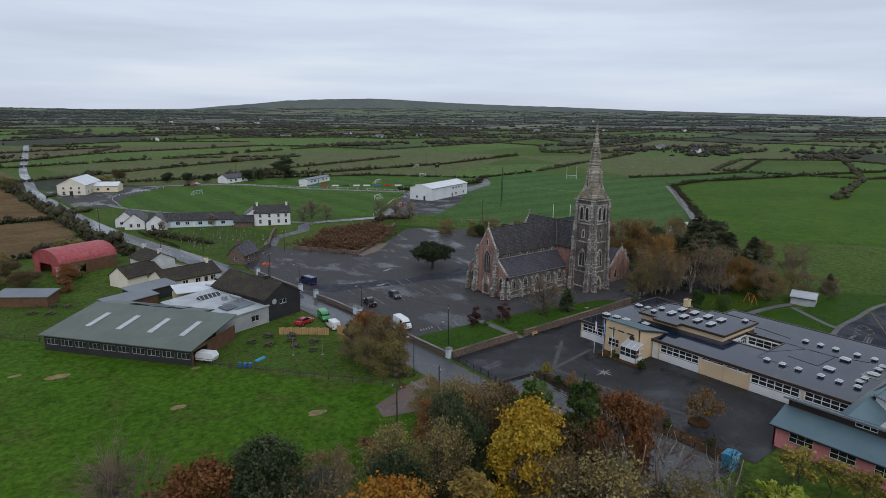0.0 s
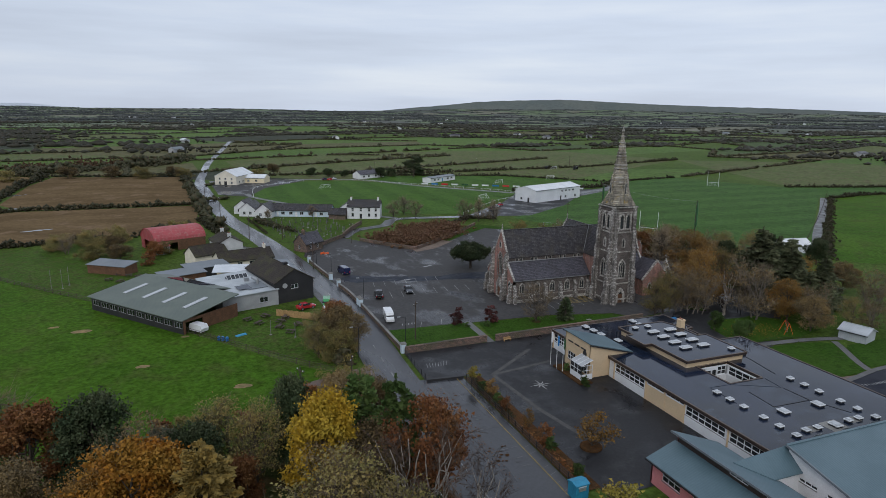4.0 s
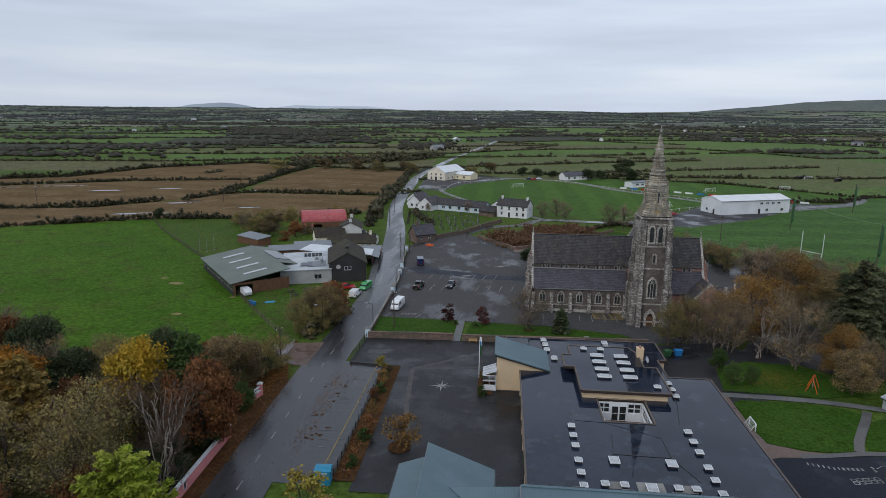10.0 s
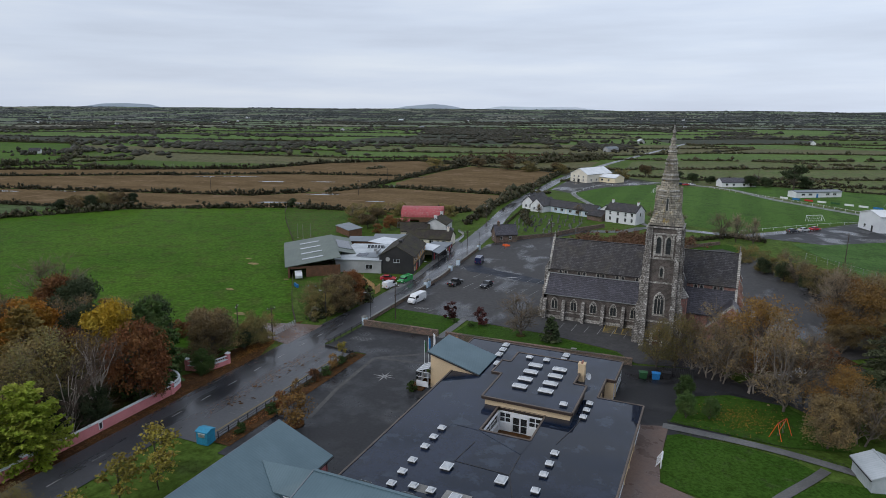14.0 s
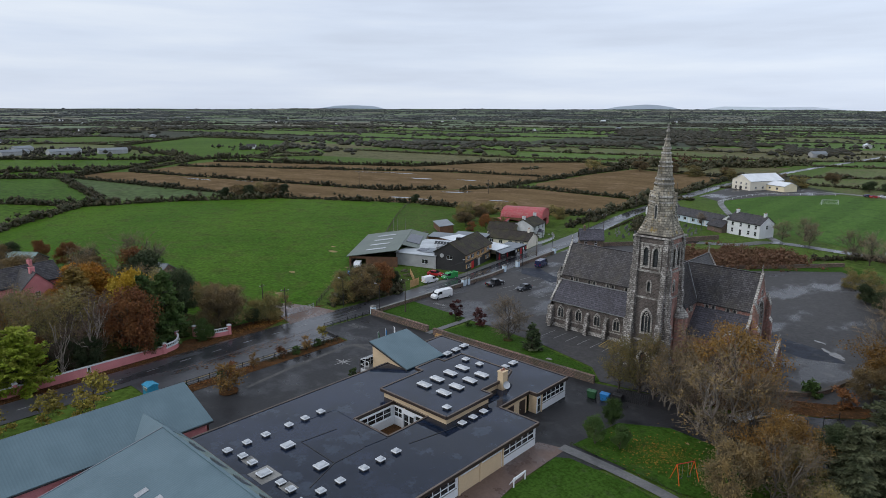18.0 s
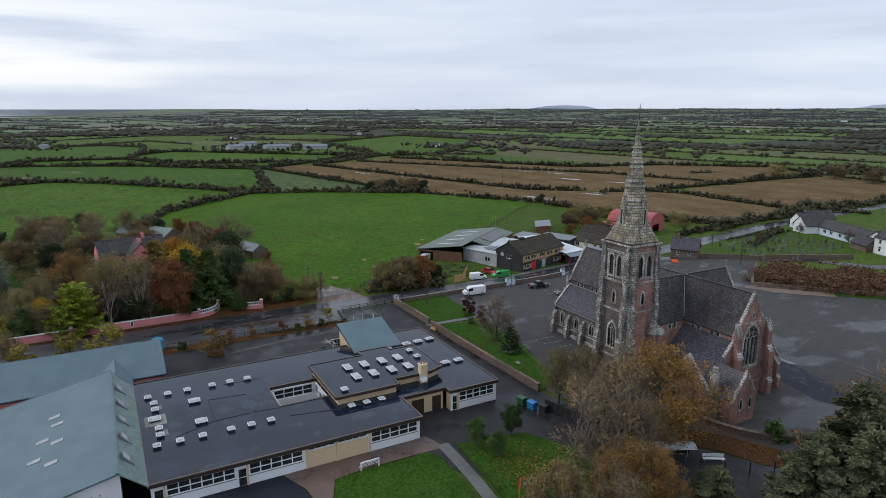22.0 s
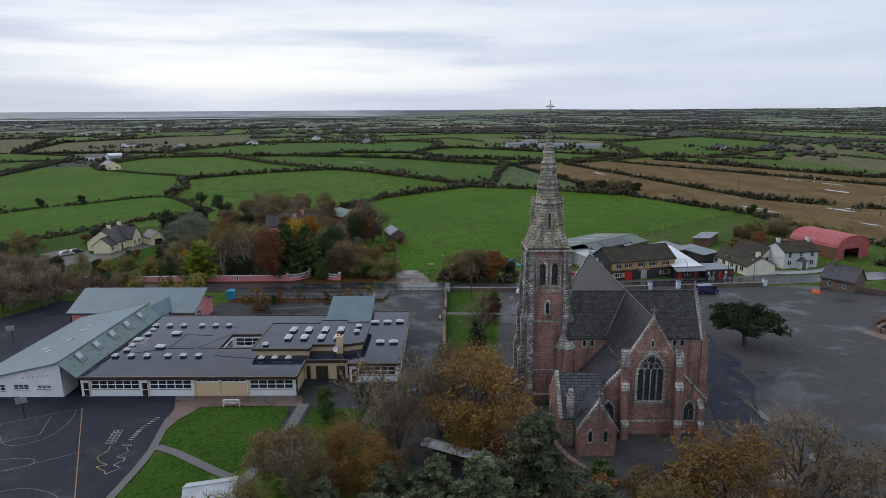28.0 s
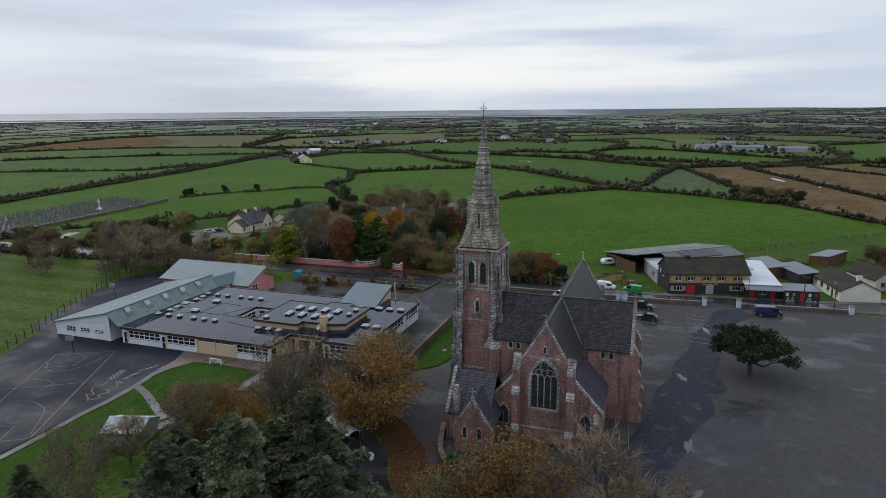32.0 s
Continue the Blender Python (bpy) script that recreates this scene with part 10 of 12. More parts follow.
# white shed and shelter on the school side
house("white_shed", 155.8, 59.6, 105, 5.0, 4.4, 1.9, 2.8, "membrane", "membrane", "grey-white metal garden store", "shed", (), [("e", 2.9, 1.8, 2.0, "whitesheet")])
house("white_store", 212.5, 124.5, -8, 13, 6, 2.6, 4.2, "whitesheet", "whitesheet", "long white metal store by the playing field", "shed")
# farms and houses far off
rng = random.Random(77)
FAR = [(-541, 168, 26, 10, "greysheet"), (-520, 205, 28, 12, "greysheet"), (-504, 244, 26, 11, "greysheet"), (-548, 222, 14, 8, "slate"), (-600, 190, 20, 10, "greysheet"), (-633, -173, 22, 12, "slate"), (-590, -315, 20, 9, "slate"), (-372, -238, 18, 8, "slate"), (-380, -226, 12, 7, "lightsheet"), (-946, -581, 14, 8, "slate"), (-772, -116, 26, 10, "slate")]
house("cream_bungalow", -276, -176, 40, 18, 11, 3.0, 6.4, "creamwall", "slatewet", "cream bungalow with a grey hipped roof among fields", "bungalow", row("e", (3, 8), 0.9, 1.4, 1.2, 2) + row("s", (4, 9, 14), 0.9, 1.4, 1.2, 2))
for k in range(64):
    turn, r = radians(rng.uniform(-75, 128)), rng.uniform(620, 2700)
    x, y = 120 - r * math.sin(turn), 80 + r * math.cos(turn)
    FAR.append((x, y, rng.uniform(9, 17), rng.uniform(6.5, 8.5), rng.choice(["slate", "slate", "slate", "slate", "slatewet", "lightsheet", "greysheet"])))
for x, y, l, w, rf in FAR:
    big = rf != "slate"
    r = thing("farm_shed" if big else "far_house", x, y, rng.uniform(0, 180), "grey metal farm shed far off" if big else "white house with a slate roof far off among the fields", "farm shed" if big else "house", "far farms" if big else "far houses")
    e, rd = (3.6, 5.6) if big else (3.0, 5.6)
    for p, q in (((-l / 2, -w / 2), (l / 2, -w / 2)), ((l / 2, -w / 2), (l / 2, w / 2)), ((l / 2, w / 2), (-l / 2, w / 2)), ((-l / 2, w / 2), (-l / 2, -w / 2))):
        part("wall", wall(bmesh.new(), p, q, -1.5, e, 0.3), M["greywall" if big else "white"], r)
    for sx in (-1, 1):
        part("gable_end", prism(bmesh.new(), [(sx * l / 2, -w / 2, e), (sx * l / 2, w / 2, e), (sx * l / 2, 0, rd)], (-sx * 0.3, 0, 0)), M["greywall" if big else "white"], r)
    part("roof", gable(bmesh.new(), -l / 2, l / 2, -w / 2, w / 2, e, rd), M[rf], r)
# trees gathered round the far farms
trng = np.random.default_rng(21)
at, size = [], []
for x, y, l, w, rf in FAR:
    for k in range(int(trng.uniform(24, 60))):
        a, d = trng.uniform(0, math.tau), l * 0.75 + abs(trng.normal()) * 14
        sz = trng.uniform(0.9, 2.6)
        px, py = x + math.cos(a) * d * 1.5, y + math.sin(a) * d
        at.append((px, py, lie(px, py) + sz * trng.uniform(0.3, 1.1)))
        size.append(sz)
tagged(clumps("farmstead_trees", np.array(at), np.array(size), FOL["hazedhedge"], 22, 0.95), "dark trees gathered round the far farms", "trees", "", "stuff")

# ---- boundary walls, gates, fences ----
run_wall("church_wall", curve([(69.4, 84.6), (78, 84.8), (86.3, 84.8)], 2), 1.25, 0.5, "rubble", "red-brown rubble-stone wall below the church lawn", "wall", "rubble")
run_wall("church_wall", curve([(88.1, 84.5), (100, 84.5), (112, 84.6), (123.6, 84.8)], 2), 1.25, 0.5, "rubble", "red-brown rubble-stone wall below the church lawn", "wall", "rubble")
run_wall("road_wall", curve([(69.2, 85), (69.0, 100), (68.8, 115.5)], 3), 0.9, 0.4, "rubble", "low stone wall between road and car park", "wall", "concrete")
run_wall("road_wall", curve([(68.7, 118), (68.5, 126), (67.6, 134)], 3), 0.9, 0.4, "rubble", "low stone wall between road and car park", "wall", "concrete")
run_wall("road_wall", curve([(67, 142), (66.0, 152), (65, 163)], 3), 0.9, 0.4, "rubble", "low stone wall between road and car park", "wall", "concrete")
run_wall("graveyard_wall", curve([(66.2, 176.6), (74, 187), (82.5, 196.5)], 2), 1.2, 0.5, "rubble", "old rubble wall round the graveyard", "wall", "rubble")
run_wall("graveyard_wall", curve([(82.6, 197), (88, 208), (95, 220)], 2), 1.4, 0.5, "rubble", "old rubble wall round the graveyard", "wall", "rubble")
run_wall("lane_wall", curve([(86.6, 188), (93, 178), (99.6, 168.4), (100.4, 168.6)], 2), 1.0, 0.5, "rubble", "low rubble wall beside the thicket", "wall", "rubble")
run_wall("lane_wall", curve([(100.6, 168.6), (112, 178), (124, 189), (136, 202)], 2), 1.0, 0.5, "rubble", "low rubble wall along the mown bank", "wall", "rubble")
run_wall("east_wall", curve([(140, 98), (147, 100), (151.5, 104), (154, 112)], 2), 0.7, 0.6, "rubble", "low rubble wall round the chancel end", "wall", "rubble")
run_wall("garden_wall", curve([(51, 170), (53.2, 173.5), (51.5, 184), (47, 190)], 2), 0.8, 0.3, "white", "low white garden wall", "wall", "concrete")
run_wall("yard_kerb", curve([(68.9, 71.4), (75.2, 70.6)], 2), 0.45, 0.5, "blacktimber", "low dark planter wall by the yard gate", "wall")
pinkw = run_wall("pink_wall", curve([(60.2, -38), (59.4, 0), (58.9, 20), (58.5, 43.6)], 3), 1.55, 0.4, "pink", "long pink-painted roadside wall with a white coping", "wall", "upvc")
run_wall("pink_wall", curve([(58.4, 44.2), (57.4, 46.6), (55.4, 48), (53.6, 48.6)], 0.7), 0.95, 0.4, "pink", "curved pink gate wing with a white coping", "wall", "upvc")
run_wall("pink_wall", curve([(53.6, 52.2), (55.6, 52.8), (57.2, 54.4), (57.9, 57)], 0.7), 0.95, 0.4, "pink", "curved pink gate wing with a white coping", "wall", "upvc")
for y in (-24.0, -10.0, 11.0, 31.0):
    x = 58.9 + (20 - y) * 0.02
    slot = part("wall_slot", boxes((x + 0.16 - pinkw.location.x, x + 0.24 - pinkw.location.x, y - 0.32 - pinkw.location.y, y + 0.32 - pinkw.location.y, 0.45, 1.5)), M["upvc"], pinkw, "white-edged slot in the wall")
    # a thin black plate on the face stands for the slot's dark inside
    part("opening", boxes((x + 0.24 - pinkw.location.x, x + 0.25 - pinkw.location.x, y - 0.2 - pinkw.location.y, y + 0.2 - pinkw.location.y, 0.55, 1.4)), M["black"], slot)
for line_pts in ([(58.4, 44.2), (57.4, 46.6), (55.4, 48), (53.6, 48.6)], [(53.6, 52.2), (55.6, 52.8), (57.2, 54.4), (57.9, 57)]):
    bal = thing("balustrade", line_pts[0][0], line_pts[0][1], 0, "white balustrade on the curved pink gate wing", "balustrade", "gate balustrades")
    o = bal.matrix_basis.translation
    P = curve(line_pts, 0.42)
    for c in P:
        part("baluster", lathe(bmesh.new(), [(0.07, 1.08), (0.05, 1.2), (0.09, 1.35), (0.05, 1.52), (0.07, 1.6)], 6, c.x - o.x, c.y - o.y), M["upvc"], bal)
    for a, b in zip(P, P[1:]):
        d = (b - a).normalized()
        n = Vector((-d.y, d.x, 0)) * 0.16
        q = [a - n - o, b - n - o, b + n - o, a + n - o]
        part("rail", prism(bmesh.new(), [(v.x, v.y, 1.6) for v in q], (0, 0, 0.12)), M["upvc"], bal)
for x, y in ((58.5, 43.9), (53.4, 48.6), (53.4, 52.2), (57.9, 57.2), (58.9, 20.3), (59.35, 2)):
    g = thing("gate_pier", x, y, 0, "pink gate pier with a white cap", "pier", "pink piers")
    part("shaft", boxes((-0.3, 0.3, -0.3, 0.3, -0.3, 2.0)), M["pink"], g)
    part("cap", boxes((-0.38, 0.38, -0.38, 0.38, 2.0, 2.14), (-0.24, 0.24, -0.24, 0.24, 2.14, 2.26)), M["upvc"], g)
for x, y in ((69.2, 85.2), (68.8, 116), (68.7, 117.6), (67.6, 134.5), (67.0, 141.6), (65, 163.6)):
    g = thing("gate_pillar", x, y, 0, "pale blue rendered gate pillar with a cap", "pillar", "car park pillars")
    part("shaft", boxes((-0.45, 0.45, -0.45, 0.45, -0.3, 1.75)), M["bluewall"], g)
    part("cap", boxes((-0.55, 0.55, -0.55, 0.55, 1.75, 1.9), (-0.3, 0.3, -0.3, 0.3, 1.9, 2.05)), M["concrete"], g)


def fence(name, pts, h, gap, post, rails, label, category="fence", r=0.05, kind="pole", wire=False):
    """Posts, each of its own, and the rails between them."""
    root = thing(name, pts[0][0], pts[0][1], 0, label, category)
    o = root.matrix_world.translation
    line = curve(pts, gap)
    me = None
    P = []
    for c in line:
        z = lie(c.x, c.y) - o.z
        P.append(Vector((c.x - o.x, c.y - o.y, z)))
        if me is None:
            ob = part("post", boxes((-r, r, -r, r, -0.3, h + 0.08)), M[post], root)
            me = ob.data
        else:
            ob = link("post", me, None, root)
        ob.location = P[-1]
    for k in range(rails):
        z = h * (k + 1) / rails - 0.05
        for a, b in zip(P, P[1:]):
            part("wire" if wire else "rail", tube(bmesh.new(), a + Vector((0, 0, z)), b + Vector((0, 0, z)), 0.02 if wire else 0.045, None, 4), M[post], root)
    return root


fence("paddock_fence", [(-45, 208), (-32, 190), (-10, 164), (11, 140)], 1.2, 3.0, "pole", 3, "dark post-and-rail fence of the pasture")
fence("paddock_fence", [(11, 139), (29.5, 113.5), (47, 90), (55, 80.5)], 1.2, 3.0, "pole", 3, "dark post-and-rail fence of the pub garden")
fence("yard_fence", [(75.4, 36), (75.4, 52), (75.3, 69.5)], 1.1, 2.0, "black", 3, "black railing along the school yard")
fence("yard_fence", [(68.9, 72.2), (69.2, 84.2)], 1.1, 2.0, "black", 3, "black railing along the road")
fence("court_fence", [(88, -12), (104, -4), (120, 4), (140, 13.5), (165, 25), (190, 38)], 2.0, 2.6, "black", 2, "tall dark mesh fence beside the court", wire=True)
fence("grove_fence", [(145.5, 79.0), (149.6, 85.2), (153.2, 89.8), (156, 95)], 1.9, 2.4, "black", 3, "dark mesh fence under the trees", wire=True)
fence("pitch_rail", [(142, 227), (170, 255), (197, 284), (150, 345), (128, 374)], 1.0, 5.0, "upvc", 1, "white rail round the football pitch")
fence("pitch_rail", [(98, 379), (68, 354), (62, 312)], 1.0, 5.0, "upvc", 1, "white rail round the football pitch")
fence("gaa_fence", [(160, 190), (184, 158), (207, 127)], 1.8, 4.0, "steel", 2, "grey wire fence of the playing field", wire=True)
fence("gaa_fence", [(224, 128), (300, 182), (372, 235)], 1.2, 5.0, "pole", 2, "post-and-wire fence of the playing field", wire=True)
# field gate by the road, small gate
gate = thing("field_gate", 56.2, 75.3, 90, "grey tubular steel field gate", "gate")
for z in (0.25, 0.5, 0.75, 1.0, 1.25):
    part("bar", tube(bmesh.new(), (-3.6, 0, z), (3.6, 0, z), 0.04, None, 6), M["steel"], gate)
for x in (-3.6, -0.1, 0.1, 3.6):
    part("upright", tube(bmesh.new(), (x, 0, 0), (x, 0, 1.35), 0.05, None, 6), M["steel"], gate)

# ---- vehicles ----
for nm, c in (("black", (0.012, 0.012, 0.014)), ("dark", (0.03, 0.035, 0.045)), ("white", (0.72, 0.73, 0.74)), ("navy", (0.012, 0.02, 0.07)), ("green", (0.02, 0.26, 0.06)), ("redcar", (0.42, 0.02, 0.03)), ("silver", (0.45, 0.46, 0.48))):
    m, nt, b = shader("car_paint_" + nm, 0.25, 0.0, 0.5)
    n = noise_node(nt, 1.5, 4)
    nt.links.new(mix(nt, ramp2(nt, n.outputs["Fac"], 0.4, 0.7, 0, 0.35), c, tuple(v * 0.75 + 0.012 for v in c)), b.inputs["Base Color"])
    b.inputs["Coat Weight"].default_value = 0.5
    M["paint_" + nm] = m
m, nt, b = shader("car_glass", 0.05, 0, 0.5)
b.inputs["Base Color"].default_value = (0.012, 0.014, 0.016, 1)
M["carglass"] = m
m, nt, b = shader("lamp_lens", 0.1, 0, 0.5)
b.inputs["Base Color"].default_value = (0.6, 0.62, 0.62, 1)
M["lens"] = m


def loft(bm, sections):
    """A closed hull through cross-sections of the same number of points."""
    rings = [[bm.verts.new(p) for p in s] for s in sections]
    n = len(rings[0])
    for a, b in zip(rings, rings[1:]):
        for i in range(n):
            bm.faces.new((a[i], a[(i + 1) % n], b[(i + 1) % n], b[i]))
    bm.faces.new(rings[0][::-1])
    bm.faces.new(rings[-1])
    return bm


def vehicle(name, kind, paint, x, y, heading, label, category):
    """heading: the way its front points, in degrees from +x. Body, glasshouse, wheels with rims, lamps, mirrors."""
    root = thing(name, x, y, heading, label, category)
    root.location.z += 0.09
    if kind == "van":
        L, W, H, r = 5.4, 1.95, 2.1, 0.33
        low = [(-2.7, 0.9), (-2.65, 1.0), (1.5, 1.0), (2.2, 0.95), (2.68, 0.8)]
        body = [(-2.7, 0.35, 2.02, 0.93), (-2.66, 0.32, 2.1, 0.97), (0.9, 0.3, 2.1, 0.97), (1.35, 0.3, 1.98, 0.96), (1.95, 0.3, 1.3, 0.95), (2.5, 0.32, 1.1, 0.9), (2.7, 0.4, 0.85, 0.82)]
        glass = [((1.28, 1.94), (1.93, 1.3))]
        sides = [(0.55, 1.7, 1.25, 1.85)]
        axles = (-1.75, 1.75)
    elif kind == "pickup":
        L, W, H, r = 5.2, 1.85, 1.78, 0.38
        body = [(-2.6, 0.45, 1.05, 0.88), (-2.55, 0.4, 1.08, 0.92), (-0.9, 0.4, 1.1, 0.92), (-0.75, 0.4, 1.72, 0.8), (0.45, 0.4, 1.78, 0.8), (1.15, 0.4, 1.15, 0.9), (2.3, 0.4, 1.05, 0.9), (2.6, 0.5, 0.8, 0.8)]
        glass = [((0.5, 1.74), (1.12, 1.18)), ((-0.76, 1.68), (-0.88, 1.15))]
        sides = [(-0.6, 0.6, 1.18, 1.62)]
        axles = (-1.6, 1.65)
    elif kind == "smallvan":
        L, W, H, r = 4.4, 1.8, 1.85, 0.31
        body = [(-2.2, 0.35, 1.75, 0.84), (-2.16, 0.3, 1.83, 0.88), (0.4, 0.3, 1.85, 0.88), (0.9, 0.3, 1.7, 0.87), (1.4, 0.3, 1.1, 0.87), (2.05, 0.32, 0.95, 0.83), (2.2, 0.4, 0.75, 0.76)]
        glass = [((0.84, 1.66), (1.38, 1.12))]
        sides = [(0.2, 1.15, 1.08, 1.6)]
        axles = (-1.35, 1.4)
    else:
        L, W, H, r = 4.3, 1.8, 1.5, 0.32
        body = [(-2.15, 0.4, 0.85, 0.8), (-2.1, 0.3, 1.0, 0.86), (-1.75, 0.3, 1.1, 0.88), (-1.2, 0.3, 1.48, 0.72), (0.1, 0.3, 1.52, 0.72), (0.95, 0.3, 1.0, 0.88), (1.9, 0.3, 0.86, 0.86), (2.15, 0.4, 0.66, 0.76)]
        glass = [((0.16, 1.49), (0.92, 1.03)), ((-1.26, 1.45), (-1.7, 1.12))]
        sides = [(-1.15, 0.5, 1.02, 1.4)]
        axles = (-1.3, 1.32)
    sec = []
    for bx, z0, z1, hw in body:
        t = min(hw * 0.9, hw - 0.08)
        mid = z0 + (z1 - z0) * 0.5
        sec.append([(bx, -hw * 0.96, z0), (bx, hw * 0.96, z0), (bx, hw, mid), (bx, t, z1 - 0.04), (bx, t * 0.8, z1), (bx, -t * 0.8, z1), (bx, -t, z1 - 0.04), (bx, -hw, mid)])
    part("body", loft(bmesh.new(), sec), M["paint_" + paint], root)
    for (xa, za), (xb, zb) in glass:
        ha, hb = (0.62, 0.72) if kind in ("car", "pickup") else (0.76, 0.8)
        d = 0.03 if xa < xb else -0.03
        part("windscreen" if xb > 0 else "rear_window", prism(bmesh.new(), [(xa + d, -ha, za), (xa + d, ha, za), (xb + d, hb, zb), (xb + d, -hb, zb)], (0, 0, 0.02)), M["carglass"], root)
    for xa, xb, za, zb in sides:
        for s in (-1, 1):
            ys = max(b[3] for b in body) * (0.97 if kind in ("van", "smallvan") else 0.88)
            yt = ys if kind in ("van", "smallvan") else ys * 0.9
            part("side_window", prism(bmesh.new(), [(xa, s * ys, za), (xb + 0.15, s * ys, za), (xb, s * yt, zb), (xa, s * yt, zb)], (0, s * 0.03, 0)), M["carglass"], root)
    for ax in axles:
        for s in (-1, 1):
            yw = s * (W / 2 - 0.1)
            wh = part("wheel", tube(bmesh.new(), (ax, yw - 0.11, r), (ax, yw + 0.11, r), r, None, 14), M["tyre"], root)
            part("rim", tube(bmesh.new(), (ax, yw + s * 0.11, r), (ax, yw + s * 0.125, r), r * 0.62, None, 12), M["steel"], wh)
    fx, fz = body[-1][0], (body[-1][1] + body[-1][2]) / 2 + 0.12
    rx, rz = body[0][0], 0.85
    for s in (-1, 1):
        part("headlight", boxes((fx - 0.14, fx + 0.02, s * 0.62 - 0.16, s * 0.62 + 0.16, fz - 0.05, fz + 0.1)), M["lens"], root)
        part("tail_light", boxes((rx - 0.03, rx + 0.08, s * 0.72 - 0.09, s * 0.72 + 0.09, rz - 0.15, rz + 0.2)), M["red"], root)
        part("mirror", boxes((body[-3][0] - 0.35, body[-3][0] - 0.2, s * (W / 2 + 0.04) - 0.09, s * (W / 2 + 0.04) + 0.09, 1.1, 1.25)), M["black"], root)
    part("number_plate", boxes((rx - 0.035, rx - 0.005, -0.26, 0.26, 0.5, 0.61)), M["yellow"], root)
    return root


vehicle("van", "van", "white", 72.0, 104.2, 262, "white panel van parked by the road wall", "van")
vehicle("van", "van", "navy", 71.6, 146.8, 100, "dark blue panel van parked in the car park", "van")
vehicle("pickup", "pickup", "black", 74.6, 121.4, 80, "black pick-up parked in the car park", "car")
vehicle("car", "car", "dark", 82.6, 122.8, 262, "dark hatchback parked on the wet tarmac", "car")
vehicle("small_van", "smallvan", "white", 60.2, 112.6, 82, "small white van at the roadside", "van")
vehicle("small_van", "smallvan", "green", 61.4, 118.8, 258, "bright green van beside the pub", "van")
vehicle("car", "car", "redcar", 56.6, 118.5, 20, "red car beside the pub", "car")
vehicle("car", "car", "silver", 26.5, -32.5, 140, "silver car on the bungalow drive", "car")
vehicle("car", "car", "black", 23.5, -31.0, 140, "black car on the bungalow drive", "car")
for x, y, c in ((160, 236, "dark"), (164, 240, "silver"), (168, 244, "redcar"), (112, 382, "navy"), (115, 380, "redcar"), (118, 383, "white")):
    vehicle("car", "car", c, x, y, 40, "small parked car by the pitches", "car")["group"] = "cars by the pitches"

# ---- markings on road, car park, yards ----


def mark(name, pts, material="paint", dz=0.135, parent=None, label="painted line", cat="road marking", group="painted lines", width=None):
    bm = bmesh.new()
    bm.faces.new([bm.verts.new((x, y, lie(x, y) + dz)) for x, y in pts])
    ob = part(name, bm, M[material], parent)
    return ob


def stripe(parent, a, b, w, material="paint", dz=0.135, name="line"):
    A, B = Vector((*a, 0)), Vector((*b, 0))
    d = (B - A).normalized()
    s = Vector((-d.y, d.x, 0)) * (w / 2)
    return mark(name, [(*(A - s).xy,), (*(B - s).xy,), (*(B + s).xy,), (*(A + s).xy,)], material, dz, parent)


acc, dash_at = 0.0, 0.0
for a, b in zip(ROAD, ROAD[1:]):
    L = (b - a).length
    if a.y > 5 and a.y < 190 and acc >= dash_at:
        d = (b - a).normalized()
        stripe(road, a.xy, (a + d * 2.0).xy, 0.14, dz=0.125, name="dash")
        dash_at = acc + 5.6
    acc += L
lay = bpy.data.objects["layby"]
stripe(lay, (73.6, 35), (74.0, 71), 0.12, "yellow")
for k in range(20):
    y = 36 + k * 1.75
    stripe(lay, (73.75, y), (75.0, y + 0.5), 0.1, "faded")
for y in (68, 64.5, 61, 53, 47):
    stripe(lay, (69.5, y), (73.2, y + 0.2), 0.1, "faded")
for k, (y, x) in enumerate(((57.6, 70.6), (57.0, 70.6), (56.0, 70.9), (44.6, 71.0), (43.7, 71.0), (42.6, 71.0))):
    stripe(lay, (x, y), (x + 1.6, y), 0.14, "faded", name="letter_bar")
rng = random.Random(21)
for k in range(34):
    x, y, r0 = 69.2 + rng.gauss(0, 1.3), rng.uniform(44, 66), rng.uniform(0.1, 0.32)
    pts = []
    for i in range(9):
        t = math.tau * i / 9
        q = r0 * rng.uniform(0.6, 1.3)
        pts.append((x + q * math.cos(t), y + q * 0.8 * math.sin(t)))
    mark("leaf_clump", pts, "leaves", 0.14, road if x < 67.6 else lay)
cp = bpy.data.objects["car_park"]
for k in range(9):
    x = 74.6 + k * 2.9
    stripe(cp, (x, 119.5), (x + 0.8, 124.6), 0.11, dz=0.1)
for k in range(7):
    x = 76 + k * 2.9
    stripe(cp, (x, 130.5), (x + 0.8, 135), 0.11, dz=0.1)
for k in range(7):
    x = 104.6 + k * 2.6
    stripe(cp, (x, 98.2), (x + 0.2, 102.6), 0.11, dz=0.1)
for k in range(3):
    stripe(cp, (77 + k * 4.6, 97.5), (78.2 + k * 4.6, 100.4), 0.11, dz=0.1)
for a, b in (((115.6, 104.6), (115.8, 100.2)), ((118.0, 104.6), (118.1, 100.2)), ((119.3, 104.6), (119.4, 100.2)), ((121.6, 104.6), (121.6, 100.2)), ((115.6, 104.6), (121.6, 104.6)), ((115.8, 100.2), (121.6, 100.2))):
    stripe(cp, a, b, 0.2, "yellow", 0.1)
for k in range(6):
    stripe(cp, (115.8, 100.4 + k * 0.7), (117.9, 101.0 + k * 0.7), 0.16, "yellow", 0.1)
    stripe(cp, (119.4, 100.4 + k * 0.7), (121.4, 101.0 + k * 0.7), 0.16, "yellow", 0.1)
